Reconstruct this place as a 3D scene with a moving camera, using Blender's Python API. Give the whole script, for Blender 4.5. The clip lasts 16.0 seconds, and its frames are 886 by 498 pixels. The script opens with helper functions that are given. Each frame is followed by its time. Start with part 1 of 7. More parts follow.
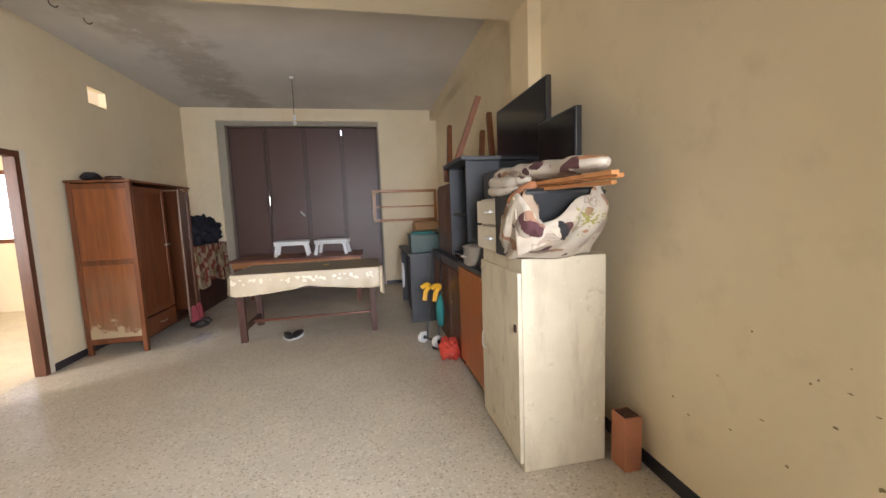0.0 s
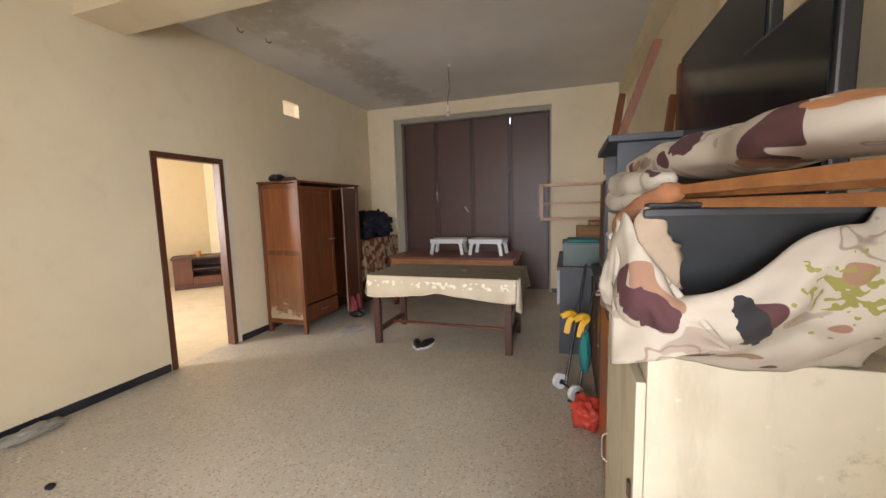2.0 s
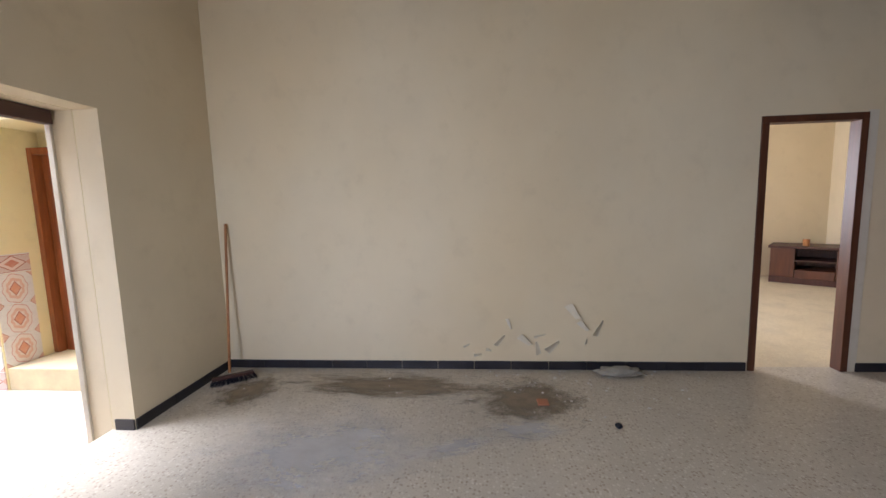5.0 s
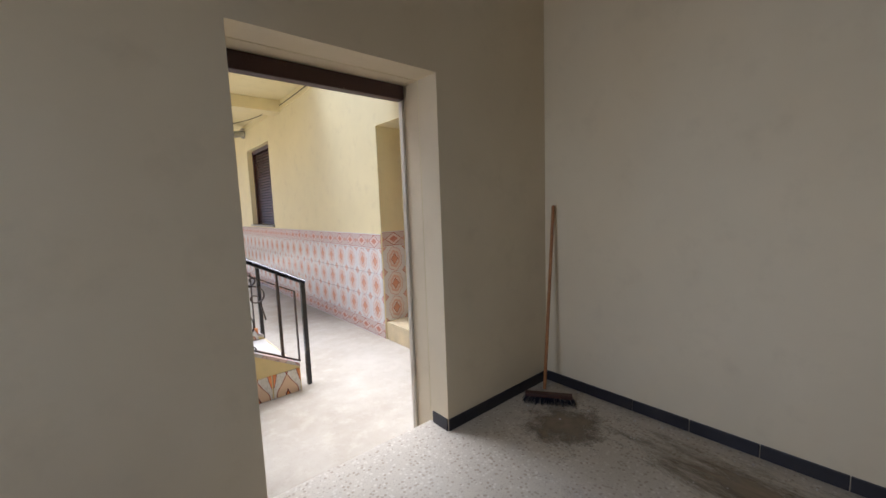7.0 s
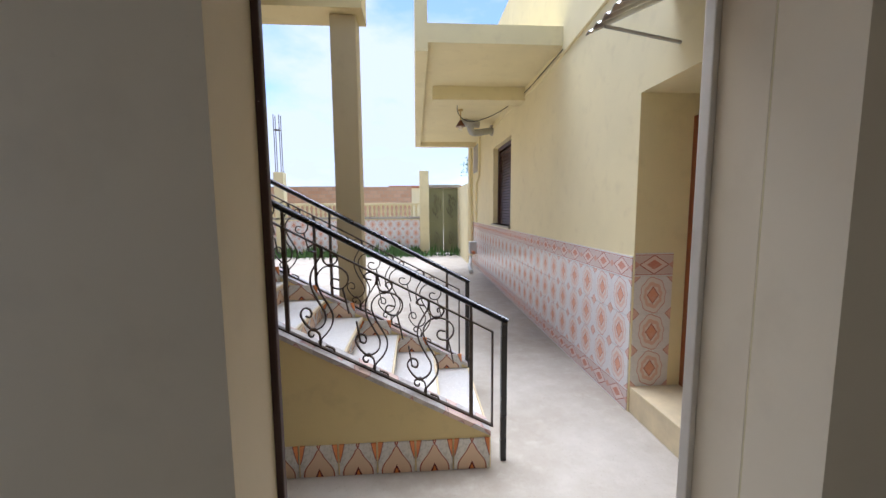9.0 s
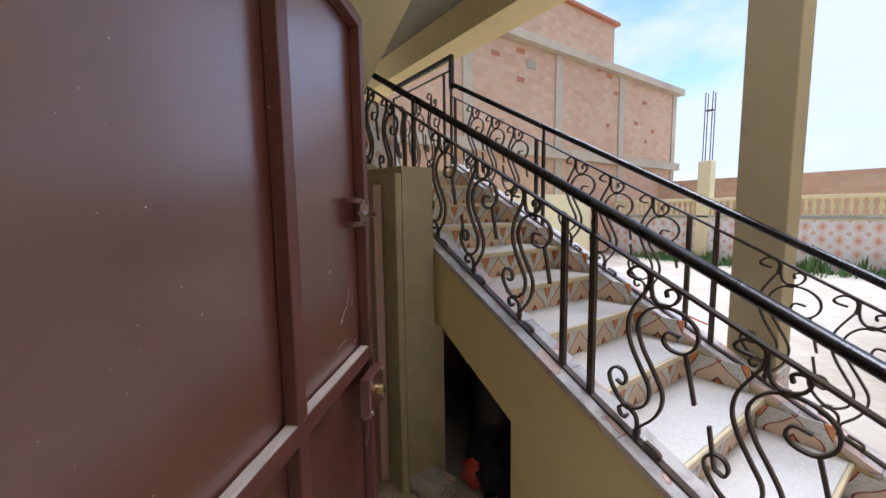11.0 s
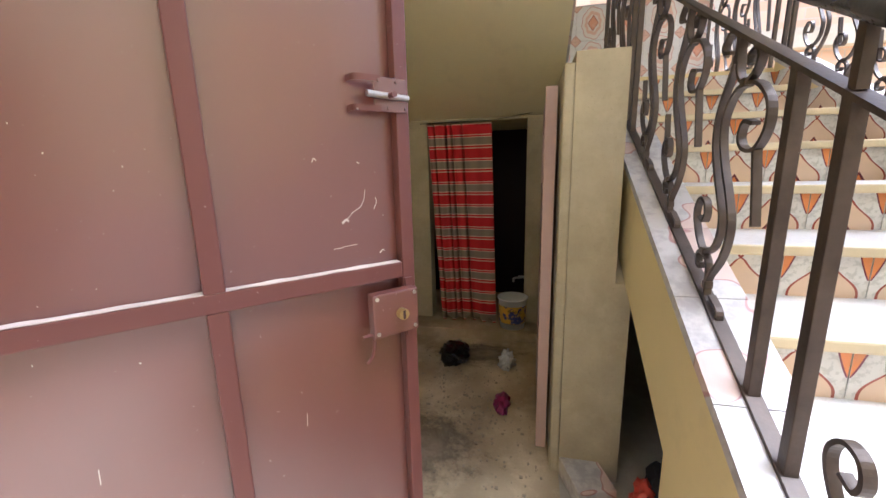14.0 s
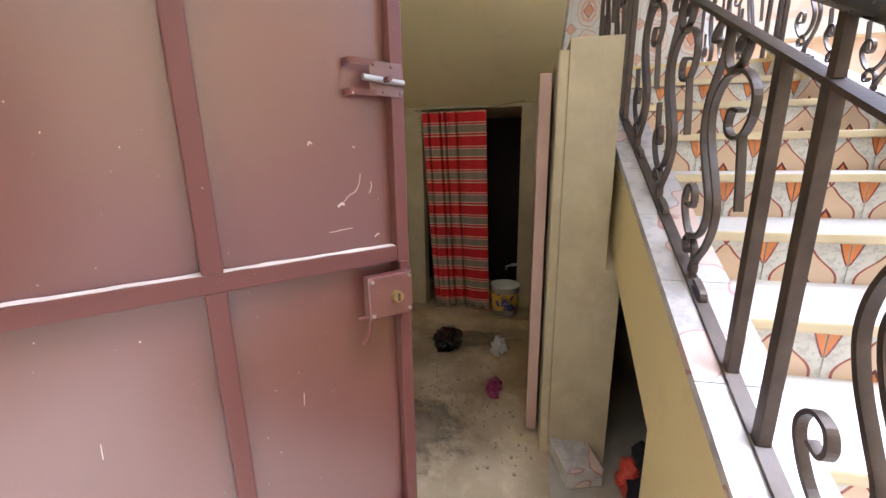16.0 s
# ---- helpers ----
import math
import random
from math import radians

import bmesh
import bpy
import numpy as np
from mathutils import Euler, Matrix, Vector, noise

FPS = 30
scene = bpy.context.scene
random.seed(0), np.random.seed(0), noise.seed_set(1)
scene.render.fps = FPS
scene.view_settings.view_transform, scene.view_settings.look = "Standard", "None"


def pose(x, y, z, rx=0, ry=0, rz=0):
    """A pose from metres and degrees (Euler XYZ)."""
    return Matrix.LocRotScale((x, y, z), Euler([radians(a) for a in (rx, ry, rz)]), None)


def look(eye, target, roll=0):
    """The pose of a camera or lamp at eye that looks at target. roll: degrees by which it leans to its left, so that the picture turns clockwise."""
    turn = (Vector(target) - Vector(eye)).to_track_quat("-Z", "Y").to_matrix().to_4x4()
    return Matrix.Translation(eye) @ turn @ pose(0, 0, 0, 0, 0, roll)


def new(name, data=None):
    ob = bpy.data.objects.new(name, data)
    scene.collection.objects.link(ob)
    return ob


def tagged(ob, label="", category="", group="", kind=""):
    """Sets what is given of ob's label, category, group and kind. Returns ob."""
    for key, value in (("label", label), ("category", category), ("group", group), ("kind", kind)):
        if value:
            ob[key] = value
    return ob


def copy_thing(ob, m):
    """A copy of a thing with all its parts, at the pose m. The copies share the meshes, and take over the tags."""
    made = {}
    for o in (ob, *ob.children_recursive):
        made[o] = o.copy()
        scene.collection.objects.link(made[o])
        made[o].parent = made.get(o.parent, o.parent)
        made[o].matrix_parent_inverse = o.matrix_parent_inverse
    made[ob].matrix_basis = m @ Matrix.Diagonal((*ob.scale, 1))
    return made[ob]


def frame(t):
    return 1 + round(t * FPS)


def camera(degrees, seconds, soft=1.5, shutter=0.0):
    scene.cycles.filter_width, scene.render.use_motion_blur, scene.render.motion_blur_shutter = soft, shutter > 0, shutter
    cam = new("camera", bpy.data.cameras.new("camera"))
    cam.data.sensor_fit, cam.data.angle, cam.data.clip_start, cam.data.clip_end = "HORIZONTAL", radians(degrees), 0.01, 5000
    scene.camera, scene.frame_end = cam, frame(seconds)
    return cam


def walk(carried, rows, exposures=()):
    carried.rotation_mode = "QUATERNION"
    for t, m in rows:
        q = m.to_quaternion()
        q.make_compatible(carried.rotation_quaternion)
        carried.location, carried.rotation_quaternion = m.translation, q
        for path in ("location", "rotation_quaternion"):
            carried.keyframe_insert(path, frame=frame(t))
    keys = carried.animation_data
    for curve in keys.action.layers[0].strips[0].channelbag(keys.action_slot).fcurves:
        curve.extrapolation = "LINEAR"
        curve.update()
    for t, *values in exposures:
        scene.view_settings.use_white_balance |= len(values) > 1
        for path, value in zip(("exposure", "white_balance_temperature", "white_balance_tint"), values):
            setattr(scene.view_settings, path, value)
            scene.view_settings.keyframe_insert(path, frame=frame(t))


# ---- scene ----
import itertools

cam = camera(98.4, 16.0)
PATH = [
    (0, (0.116, -0.116, 1.442), (0.499, 1.837, 1.238), -2.1),
    (0.5, (0.363, 0.082, 1.489), (0.567, 2.06, 1.28), -1.9),
    (1, (0.503, 0.293, 1.507), (0.406, 2.278, 1.285), -1.7),
    (1.5, (0.63, 0.517, 1.518), (0.258, 2.469, 1.297), -1.8),
    (2, (0.704, 0.754, 1.528), (0.084, 2.642, 1.308), -1.5),
    (2.5, (0.729, 0.927, 1.529), (-0.236, 2.665, 1.309), -1.5),
    (3, (0.683, 1.017, 1.522), (-0.577, 2.553, 1.295), -1.2),
    (3.5, (0.618, 1.075, 1.524), (-0.916, 2.338, 1.297), -1.3),
    (4, (0.525, 1.13, 1.501), (-1.249, 2.025, 1.28), -1.5),
    (4.5, (0.466, 1.14, 1.498), (-1.493, 1.478, 1.279), -1.7),
    (5, (0.375, 1.041, 1.469), (-1.606, 0.875, 1.25), -1.6),
    (5.2, (0.314, 0.991, 1.47), (-1.642, 0.64, 1.24), -1.5),
    (7.5, (-0.728, 0.147, 1.376), (-1.712, -1.582, 1.166), -1.7),
    (8, (-0.952, -0.162, 1.408), (-1.602, -2.041, 1.194), -1.1),
    (10.3, (-1.235, -1.379, 1.53), (-0.389, -3.179, 1.327), -0.7),
    (10.5, (-1.242, -1.503, 1.517), (-0.156, -3.172, 1.332), -0.7),
    (11, (-1.254, -1.777, 1.486), (0.368, -2.929, 1.282), -0.8),
    (11.5, (-1.235, -1.989, 1.327), (0.556, -2.845, 1.081), -1.0),
    (12, (-1.176, -2.327, 1.275), (0.696, -3.003, 1.075), -0.7),
    (12.5, (-1.139, -2.622, 1.279), (0.839, -2.805, 1.041), -1.2),
    (13, (-1.105, -2.697, 1.274), (0.858, -2.501, 0.949), -1.2),
    (13.5, (-1.089, -2.703, 1.271), (0.838, -2.325, 0.895), -1.2),
    (14, (-1.085, -2.716, 1.273), (0.821, -2.268, 0.869), -1.3),
    (14.5, (-1.073, -2.729, 1.276), (0.821, -2.247, 0.854), -1.3),
    (15, (-1.071, -2.733, 1.272), (0.823, -2.254, 0.843), -1.2),
    (15.5, (-1.088, -2.73, 1.271), (0.808, -2.271, 0.83), -0.9),
    (16, (-1.11, -2.72, 1.262), (0.792, -2.306, 0.803), -0.8),
]
walk(cam, [(t, look(eye, aim, roll)) for t, eye, aim, roll in PATH], [(0.0, 3.8, 6400, 16), (2.0, 3.65, 6600, 16), (3.5, 3.58, 6200, 15), (5.0, 2.8, 5700, 18), (7.3, 1.75, 5600, 16), (8.2, 1.6, 5500, 16), (10.3, 1.3, 5400, 16), (11.5, 1.75, 5600, 16), (13.0, 2.8, 5500, 17), (16.0, 3.1, 5300, 18)])

# ---- world, sun, exposure ----
SUN_AZ, SUN_EL = 165.0, 74.0   # compass degrees from +y clockwise, height
world = bpy.data.worlds.new("sky")
scene.world = world
world.use_nodes = True
wn, wl = world.node_tree.nodes, world.node_tree.links
wbg = wn["Background"]
sky = wn.new("ShaderNodeTexSky")
sky.sky_type, sky.sun_disc = "NISHITA", False
sky.sun_elevation, sky.sun_rotation = radians(SUN_EL), radians(SUN_AZ)
sky.air_density, sky.dust_density = 1.0, 0.6
wco = wn.new("ShaderNodeTexCoord")
wmap = wn.new("ShaderNodeMapping")
wmap.inputs["Scale"].default_value = (1.0, 1.0, 2.2)
wnoise = wn.new("ShaderNodeTexNoise")
wnoise.inputs["Scale"].default_value, wnoise.inputs["Detail"].default_value = 2.3, 8.0
wnoise.inputs["Roughness"].default_value = 0.55
wramp = wn.new("ShaderNodeValToRGB")
wramp.color_ramp.elements[0].position, wramp.color_ramp.elements[1].position = 0.40, 0.55
wmix = wn.new("ShaderNodeMixRGB")
wmix.inputs[2].default_value = (4.0, 4.2, 4.5, 1)
wl.new(wco.outputs["Generated"], wmap.inputs[0])
wl.new(wmap.outputs[0], wnoise.inputs["Vector"])
wl.new(wnoise.outputs[0], wramp.inputs[0])
wl.new(wramp.outputs[0], wmix.inputs[0])
wl.new(sky.outputs[0], wmix.inputs[1])
wl.new(wmix.outputs[0], wbg.inputs[0])
wbg.inputs[1].default_value = 0.085

sun_data = bpy.data.lights.new("sun", "SUN")
sun_data.energy, sun_data.angle, sun_data.color = 2.5, radians(40), (1.0, 0.97, 0.92)
sun = new("sun", sun_data)
az, el = radians(SUN_AZ), radians(SUN_EL)
sun.matrix_basis = look((math.sin(az) * math.cos(el) * 30, math.cos(az) * math.cos(el) * 30, math.sin(el) * 30), (0, 0, 0))

# area lamps added as fill daylight; their windows are assumed, never seen
fill_lamp = bpy.data.lights.new("added_daylight", "AREA")
fill_lamp.shape, fill_lamp.size, fill_lamp.size_y, fill_lamp.energy, fill_lamp.color = "RECTANGLE", 0.85, 1.2, 3.6, (0.93, 0.97, 1.0)
fill_lamp_ob = new("added_daylight", fill_lamp)
fill_lamp_ob.matrix_basis = look((0.3, -1.46, 1.62), (-1.3, 7.5, 1.3))
fill_lamp.spread = radians(72)
fill_lamp3 = bpy.data.lights.new("added_daylight", "AREA")
fill_lamp3.shape, fill_lamp3.size, fill_lamp3.size_y, fill_lamp3.energy, fill_lamp3.color = "RECTANGLE", 1.1, 1.3, 4.8, (0.93, 0.97, 1.0)
fill_lamp3_ob = new("added_daylight", fill_lamp3)
fill_lamp3_ob.matrix_basis = look((1.66, -0.45, 1.65), (-2.97, 1.3, 0.2))
fill_lamp3.spread = radians(115)
fill_lamp2 = bpy.data.lights.new("added_daylight", "AREA")
fill_lamp2.shape, fill_lamp2.size, fill_lamp2.size_y, fill_lamp2.energy, fill_lamp2.color = "RECTANGLE", 1.5, 1.4, 15.0, (1.0, 0.97, 0.92)
fill_lamp2_ob = new("added_daylight", fill_lamp2)
fill_lamp2_ob.matrix_basis = look((-5.6, 1.95, 1.65), (-5.6, 4.0, 1.3))

# ---- materials ----


class Net:
    """A short way to write material nodes."""

    def __init__(self, name, rough=0.6, metal=0.0, coord="Object"):
        self.m = bpy.data.materials.new(name)
        self.m.use_nodes = True
        self.n, self.l = self.m.node_tree.nodes, self.m.node_tree.links
        self.b = self.n["Principled BSDF"]
        self.b.inputs["Roughness"].default_value = rough
        self.b.inputs["Metallic"].default_value = metal
        self.co = self.n.new("ShaderNodeTexCoord").outputs[coord]

    def put(self, sock, v):
        if isinstance(v, (int, float)):
            sock.default_value = v
        elif isinstance(v, tuple):
            sock.default_value = (*v, 1) if len(sock.default_value) == 4 else v
        else:
            self.l.new(v, sock)

    def math(self, op, a, b=0.0, c=0.0):
        n = self.n.new("ShaderNodeMath")
        n.operation = op
        for i, v in enumerate((a, b, c)):
            self.put(n.inputs[i], v)
        return n.outputs[0]

    def noise(self, scale, detail=4.0, rough=0.55, stretch=None, vec=None):
        v = vec or self.co
        if stretch:
            mp = self.n.new("ShaderNodeMapping")
            mp.inputs["Scale"].default_value = stretch
            self.l.new(v, mp.inputs[0])
            v = mp.outputs[0]
        n = self.n.new("ShaderNodeTexNoise")
        n.inputs["Scale"].default_value, n.inputs["Detail"].default_value, n.inputs["Roughness"].default_value = scale, detail, rough
        self.l.new(v, n.inputs["Vector"])
        return n.outputs[0]

    def cells(self, scale, feature="F1", out=0):
        n = self.n.new("ShaderNodeTexVoronoi")
        n.feature = feature
        n.inputs["Scale"].default_value = scale
        self.l.new(self.co, n.inputs["Vector"])
        return n.outputs[out]

    def ramp(self, fac, *stops):
        n = self.n.new("ShaderNodeValToRGB")
        e = n.color_ramp.elements
        while len(e) < len(stops):
            e.new(0.5)
        for el_, (p, c) in zip(e, stops):
            el_.position = p
            el_.color = (c, c, c, 1) if isinstance(c, (int, float)) else (*c, 1)
        self.l.new(fac, n.inputs[0])
        return n.outputs[0]

    def mix(self, fac, a, b, blend="MIX"):
        n = self.n.new("ShaderNodeMixRGB")
        n.blend_type = blend
        for i, v in enumerate((fac, a, b)):
            self.put(n.inputs[i], v)
        return n.outputs[0]

    def xyz(self):
        n = self.n.new("ShaderNodeSeparateXYZ")
        self.l.new(self.co, n.inputs[0])
        return n.outputs

    def random(self):
        return self.n.new("ShaderNodeObjectInfo").outputs["Random"]

    def bump(self, h, strength=0.3, dist=0.01):
        n = self.n.new("ShaderNodeBump")
        n.inputs["Strength"].default_value, n.inputs["Distance"].default_value = strength, dist
        self.l.new(h, n.inputs["Height"])
        self.l.new(n.outputs[0], self.b.inputs["Normal"])
        return self

    def done(self, color, rough=None):
        self.put(self.b.inputs["Base Color"], color)
        if rough is not None:
            self.put(self.b.inputs["Roughness"], rough)
        return self.m


def scaled(c, k):
    return tuple(min(1.0, v * k) for v in c)


def plain(name, c, rough=0.6, metal=0.0, vary=0.15, scale=6.0, fine=90.0, bump=0.15):
    """A surface of one colour with soft blotches, grain and a little relief."""
    s = Net(name, rough, metal)
    big = s.noise(scale, 5)
    grain = s.noise(fine, 3)
    col = s.mix(s.ramp(big, (0.3, 0.0), (0.7, 1.0)), scaled(c, 1 - vary), scaled(c, 1 + vary))
    col = s.mix(s.math("MULTIPLY", grain, vary), col, scaled(c, 0.7))
    s.bump(grain, bump, 0.002)
    return s.done(col, s.ramp(big, (0.2, max(0.02, rough - 0.08)), (0.8, min(1, rough + 0.1))))


def wall_paint(name, c, dirt=(0.42, 0.34, 0.22), amount=0.35, rough=0.75, tan=0.0):
    s = Net(name, rough)
    big = s.noise(0.9, 6, 0.6)
    mid = s.noise(5.0, 6, 0.6)
    col = s.mix(s.ramp(big, (0.3, 0.0), (0.75, 1.0)), scaled(c, 0.93), scaled(c, 1.05))
    if tan:
        aged = s.ramp(s.noise(0.55, 4, 0.5, (1.0, 1.0, 0.6)), (0.42, 0.0), (0.66, 1.0))
        col = s.mix(s.math("MULTIPLY", aged, tan), col, (c[0] * 0.92, c[1] * 0.84, c[2] * 0.70))
    spots = s.ramp(s.noise(14.0, 8, 0.7), (0.66, 0.0), (0.78, 1.0))
    col = s.mix(s.math("MULTIPLY", s.ramp(mid, (0.55, 0.0), (0.85, 1.0)), amount), col, dirt)
    col = s.mix(s.math("MULTIPLY", spots, amount * 0.6), col, scaled(dirt, 0.6))
    s.bump(s.noise(38.0, 5), 0.12, 0.004)
    return s.done(col)


M = {}
M["wall"] = wall_paint("cream_wall_paint", (0.75, 0.655, 0.475), amount=0.22, tan=0.5)
M["wall_out"] = wall_paint("yellow_wall_paint", (0.78, 0.69, 0.41), (0.45, 0.38, 0.22), 0.3)
M["stair_wall"] = wall_paint("ochre_stair_paint", (0.72, 0.59, 0.29), (0.34, 0.28, 0.16), 0.35)
M["wall_east"] = wall_paint("scuffed_cream_paint", (0.75, 0.655, 0.475), (0.33, 0.27, 0.17), 0.3, tan=0.3)
# stair ochre darkened and greyed: the column's shade is put into its colour
M["column_paint"] = wall_paint("shaded_ochre_paint", (0.54, 0.45, 0.27), (0.3, 0.25, 0.16), 0.45)
M["wall_grime"] = plain("grimy_plaster", (0.30, 0.23, 0.13), 0.85, vary=0.4, scale=40.0)
M["flake"] = plain("peeled_cream_paint", (0.74, 0.68, 0.55), 0.7)
M["trim_grey"] = wall_paint("grey_plaster", (0.34, 0.31, 0.25), (0.2, 0.18, 0.14), 0.4)


def ceiling_mat():
    s = Net("stained_ceiling", 0.85)
    x, y, z = s.xyz()
    c = (0.72, 0.69, 0.65)
    col = s.mix(s.ramp(s.noise(1.2, 6), (0.3, 0.0), (0.7, 1.0)), scaled(c, 0.9), scaled(c, 1.05))
    # a damp band that runs along the ceiling near the west wall
    off = s.math("SUBTRACT", x, s.math("MULTIPLY_ADD", y, 0.05, -2.2))
    band = s.math("SUBTRACT", 1.0, s.math("MULTIPLY", s.math("ABSOLUTE", off), 1.5))
    damp = s.math("MULTIPLY_ADD", s.noise(2.3, 8, 0.65), 1.1, s.math("MULTIPLY_ADD", band, 0.5, -0.45))
    col = s.mix(s.ramp(damp, (0.25, 0.0), (0.45, 0.75)), col, (0.46, 0.42, 0.36))
    white = s.math("MULTIPLY", s.ramp(s.noise(4.5, 10, 0.72), (0.55, 0.0), (0.68, 1.0)), s.ramp(damp, (0.25, 0.0), (0.5, 1.0)))
    col = s.mix(white, col, (0.8, 0.79, 0.77))
    s.bump(s.noise(9.0, 8, 0.7), 0.35, 0.01)
    return s.done(col)


M["ceiling"] = ceiling_mat()


def terrazzo(name, base, chip_a, chip_b, rough=0.33, dust=(0.5, 0.46, 0.38)):
    s = Net(name, rough)
    big = s.noise(1.1, 6, 0.6)
    col = s.mix(s.ramp(big, (0.3, 0.0), (0.7, 1.0)), scaled(base, 0.86), scaled(base, 1.08))
    d1 = s.cells(46.0)
    shade = s.cells(46.0, out=1)
    chips = s.ramp(d1, (0.30, 1.0), (0.42, 0.0))
    col = s.mix(s.math("MULTIPLY", chips, 0.58), col, s.mix(s.ramp(shade, (0.45, 0.0), (0.55, 1.0)), chip_a, chip_b))
    d2 = s.ramp(s.cells(120.0), (0.22, 1.0), (0.34, 0.0))
    col = s.mix(s.math("MULTIPLY", d2, 0.32), col, scaled(chip_b, 0.6))
    dusty = s.ramp(s.noise(2.6, 8, 0.68), (0.48, 0.0), (0.72, 1.0))
    col = s.mix(s.math("MULTIPLY", dusty, 0.55), col, dust)
    s.bump(s.noise(60.0, 3), 0.05, 0.002)
    return s.done(col, s.ramp(dusty, (0.0, rough), (1.0, rough + 0.3)))


M["terrazzo"] = terrazzo("terrazzo_floor", (0.55, 0.495, 0.405), (0.70, 0.66, 0.58), (0.27, 0.2, 0.135))
M["terrazzo_pale"] = terrazzo("pale_terrazzo", (0.66, 0.57, 0.4), (0.74, 0.66, 0.5), (0.5, 0.4, 0.25), 0.4)
M["tread"] = terrazzo("white_marble_tread", (0.62, 0.60, 0.56), (0.72, 0.71, 0.68), (0.55, 0.52, 0.48), 0.3, (0.66, 0.6, 0.5))
M["nosing"] = plain("worn_nosing", (0.66, 0.55, 0.34), 0.45)


def concrete(name, c, dark, rough=0.85, scale=0.8):
    s = Net(name, rough)
    col = s.mix(s.ramp(s.noise(scale, 9, 0.68), (0.35, 0.0), (0.65, 1.0)), c, dark)
    col = s.mix(s.math("MULTIPLY", s.ramp(s.noise(7.0, 8, 0.7), (0.5, 0.0), (0.75, 1.0)), 0.5), col, scaled(c, 1.15))
    specks = s.ramp(s.noise(90.0, 4, 0.7), (0.62, 0.0), (0.72, 1.0))
    col = s.mix(s.math("MULTIPLY", specks, 0.6), col, scaled(dark, 0.5))
    s.bump(s.noise(30.0, 6, 0.7), 0.3, 0.006)
    return s.done(col)


M["ground"] = concrete("worn_concrete", (0.46, 0.42, 0.35), (0.33, 0.285, 0.22))
M["passage"] = concrete("dirty_concrete", (0.58, 0.47, 0.31), (0.27, 0.2, 0.115), 0.8, 3.5)
M["raw_wall"] = concrete("grey_green_render", (0.50, 0.43, 0.285), (0.37, 0.31, 0.2), 0.85, 1.7)
M["post_concrete"] = concrete("weathered_concrete", (0.52, 0.445, 0.33), (0.40, 0.33, 0.24))
M["cement"] = concrete("grey_cement", (0.44, 0.42, 0.36), (0.3, 0.28, 0.24))
M["dirt"] = concrete("dry_dirt", (0.36, 0.30, 0.22), (0.25, 0.2, 0.14), 0.95, 6.0)
M["powder"] = concrete("white_powder", (0.7, 0.7, 0.7), (0.5, 0.48, 0.45), 0.9, 5.0)
M["base_tile"] = plain("black_skirting_tile", (0.022, 0.021, 0.028), 0.35, vary=0.3)


def wood(name, c, dark, rough=0.4, axis=2, scale=10.0):
    s = Net(name, rough)
    st = [1.0, 1.0, 1.0]
    st[axis] = 0.08
    g = s.noise(scale * 2.2, 6, 0.65, tuple(st))
    col = s.mix(s.ramp(g, (0.3, 0.0), (0.72, 1.0)), c, dark)
    wear = s.ramp(s.noise(3.2, 8, 0.7), (0.58, 0.0), (0.8, 1.0))
    col = s.mix(s.math("MULTIPLY", wear, 0.45), col, scaled(c, 1.5))
    s.bump(g, 0.12, 0.003)
    return s.done(col, s.ramp(wear, (0.0, rough), (1.0, min(1, rough + 0.3))))


M["wood_red"] = wood("red_brown_wood", (0.185, 0.058, 0.02), (0.08, 0.025, 0.01), 0.34)


def worn_side():
    """Red-brown varnish gone grey and pale towards a scraped, water-stained foot."""
    s = Net("worn_wardrobe_side", 0.36)
    x, y, z = s.xyz()
    g = s.noise(22.0, 6, 0.65, (1.0, 1.0, 0.08))
    col = s.mix(s.ramp(g, (0.3, 0.0), (0.72, 1.0)), (0.27, 0.088, 0.026), (0.15, 0.045, 0.015))
    grey = s.math("ADD", s.math("MULTIPLY", s.noise(2.4, 6, 0.6), 0.9), s.math("MULTIPLY", z, -0.42))
    col = s.mix(s.ramp(grey, (0.02, 0.0), (0.38, 0.7)), col, (0.20, 0.12, 0.065))
    bare = s.math("ADD", s.noise(9.0, 8, 0.7), s.math("MULTIPLY", z, -1.3))
    col = s.mix(s.ramp(bare, (0.10, 0.0), (0.17, 0.85)), col, (0.42, 0.33, 0.21))
    s.bump(g, 0.12, 0.003)
    return s.done(col, s.ramp(grey, (0.0, 0.3), (0.4, 0.7)))


M["wardrobe_side"] = worn_side()
M["chair_wood"] = wood("dull_chair_wood", (0.21, 0.075, 0.028), (0.12, 0.04, 0.016), 0.62)
M["wood_grey"] = wood("greyed_wood", (0.22, 0.14, 0.1), (0.12, 0.07, 0.05), 0.5)
M["wood_dark"] = wood("dark_wood", (0.075, 0.026, 0.018), (0.035, 0.013, 0.01), 0.45)
M["wood_pale"] = wood("pale_varnished_wood", (0.44, 0.2, 0.07), (0.26, 0.1, 0.035), 0.35, axis=0)
M["wood_orange"] = wood("orange_veneer", (0.40, 0.125, 0.028), (0.3, 0.085, 0.02), 0.35)
M["wood_table"] = wood("table_wood", (0.20, 0.062, 0.03), (0.1, 0.03, 0.018), 0.35, axis=0)
M["wood_frame"] = wood("door_frame_wood", (0.12, 0.042, 0.02), (0.06, 0.022, 0.012), 0.4)
M["door_wood"] = wood("varnished_door_wood", (0.34, 0.11, 0.035), (0.19, 0.055, 0.02), 0.32)


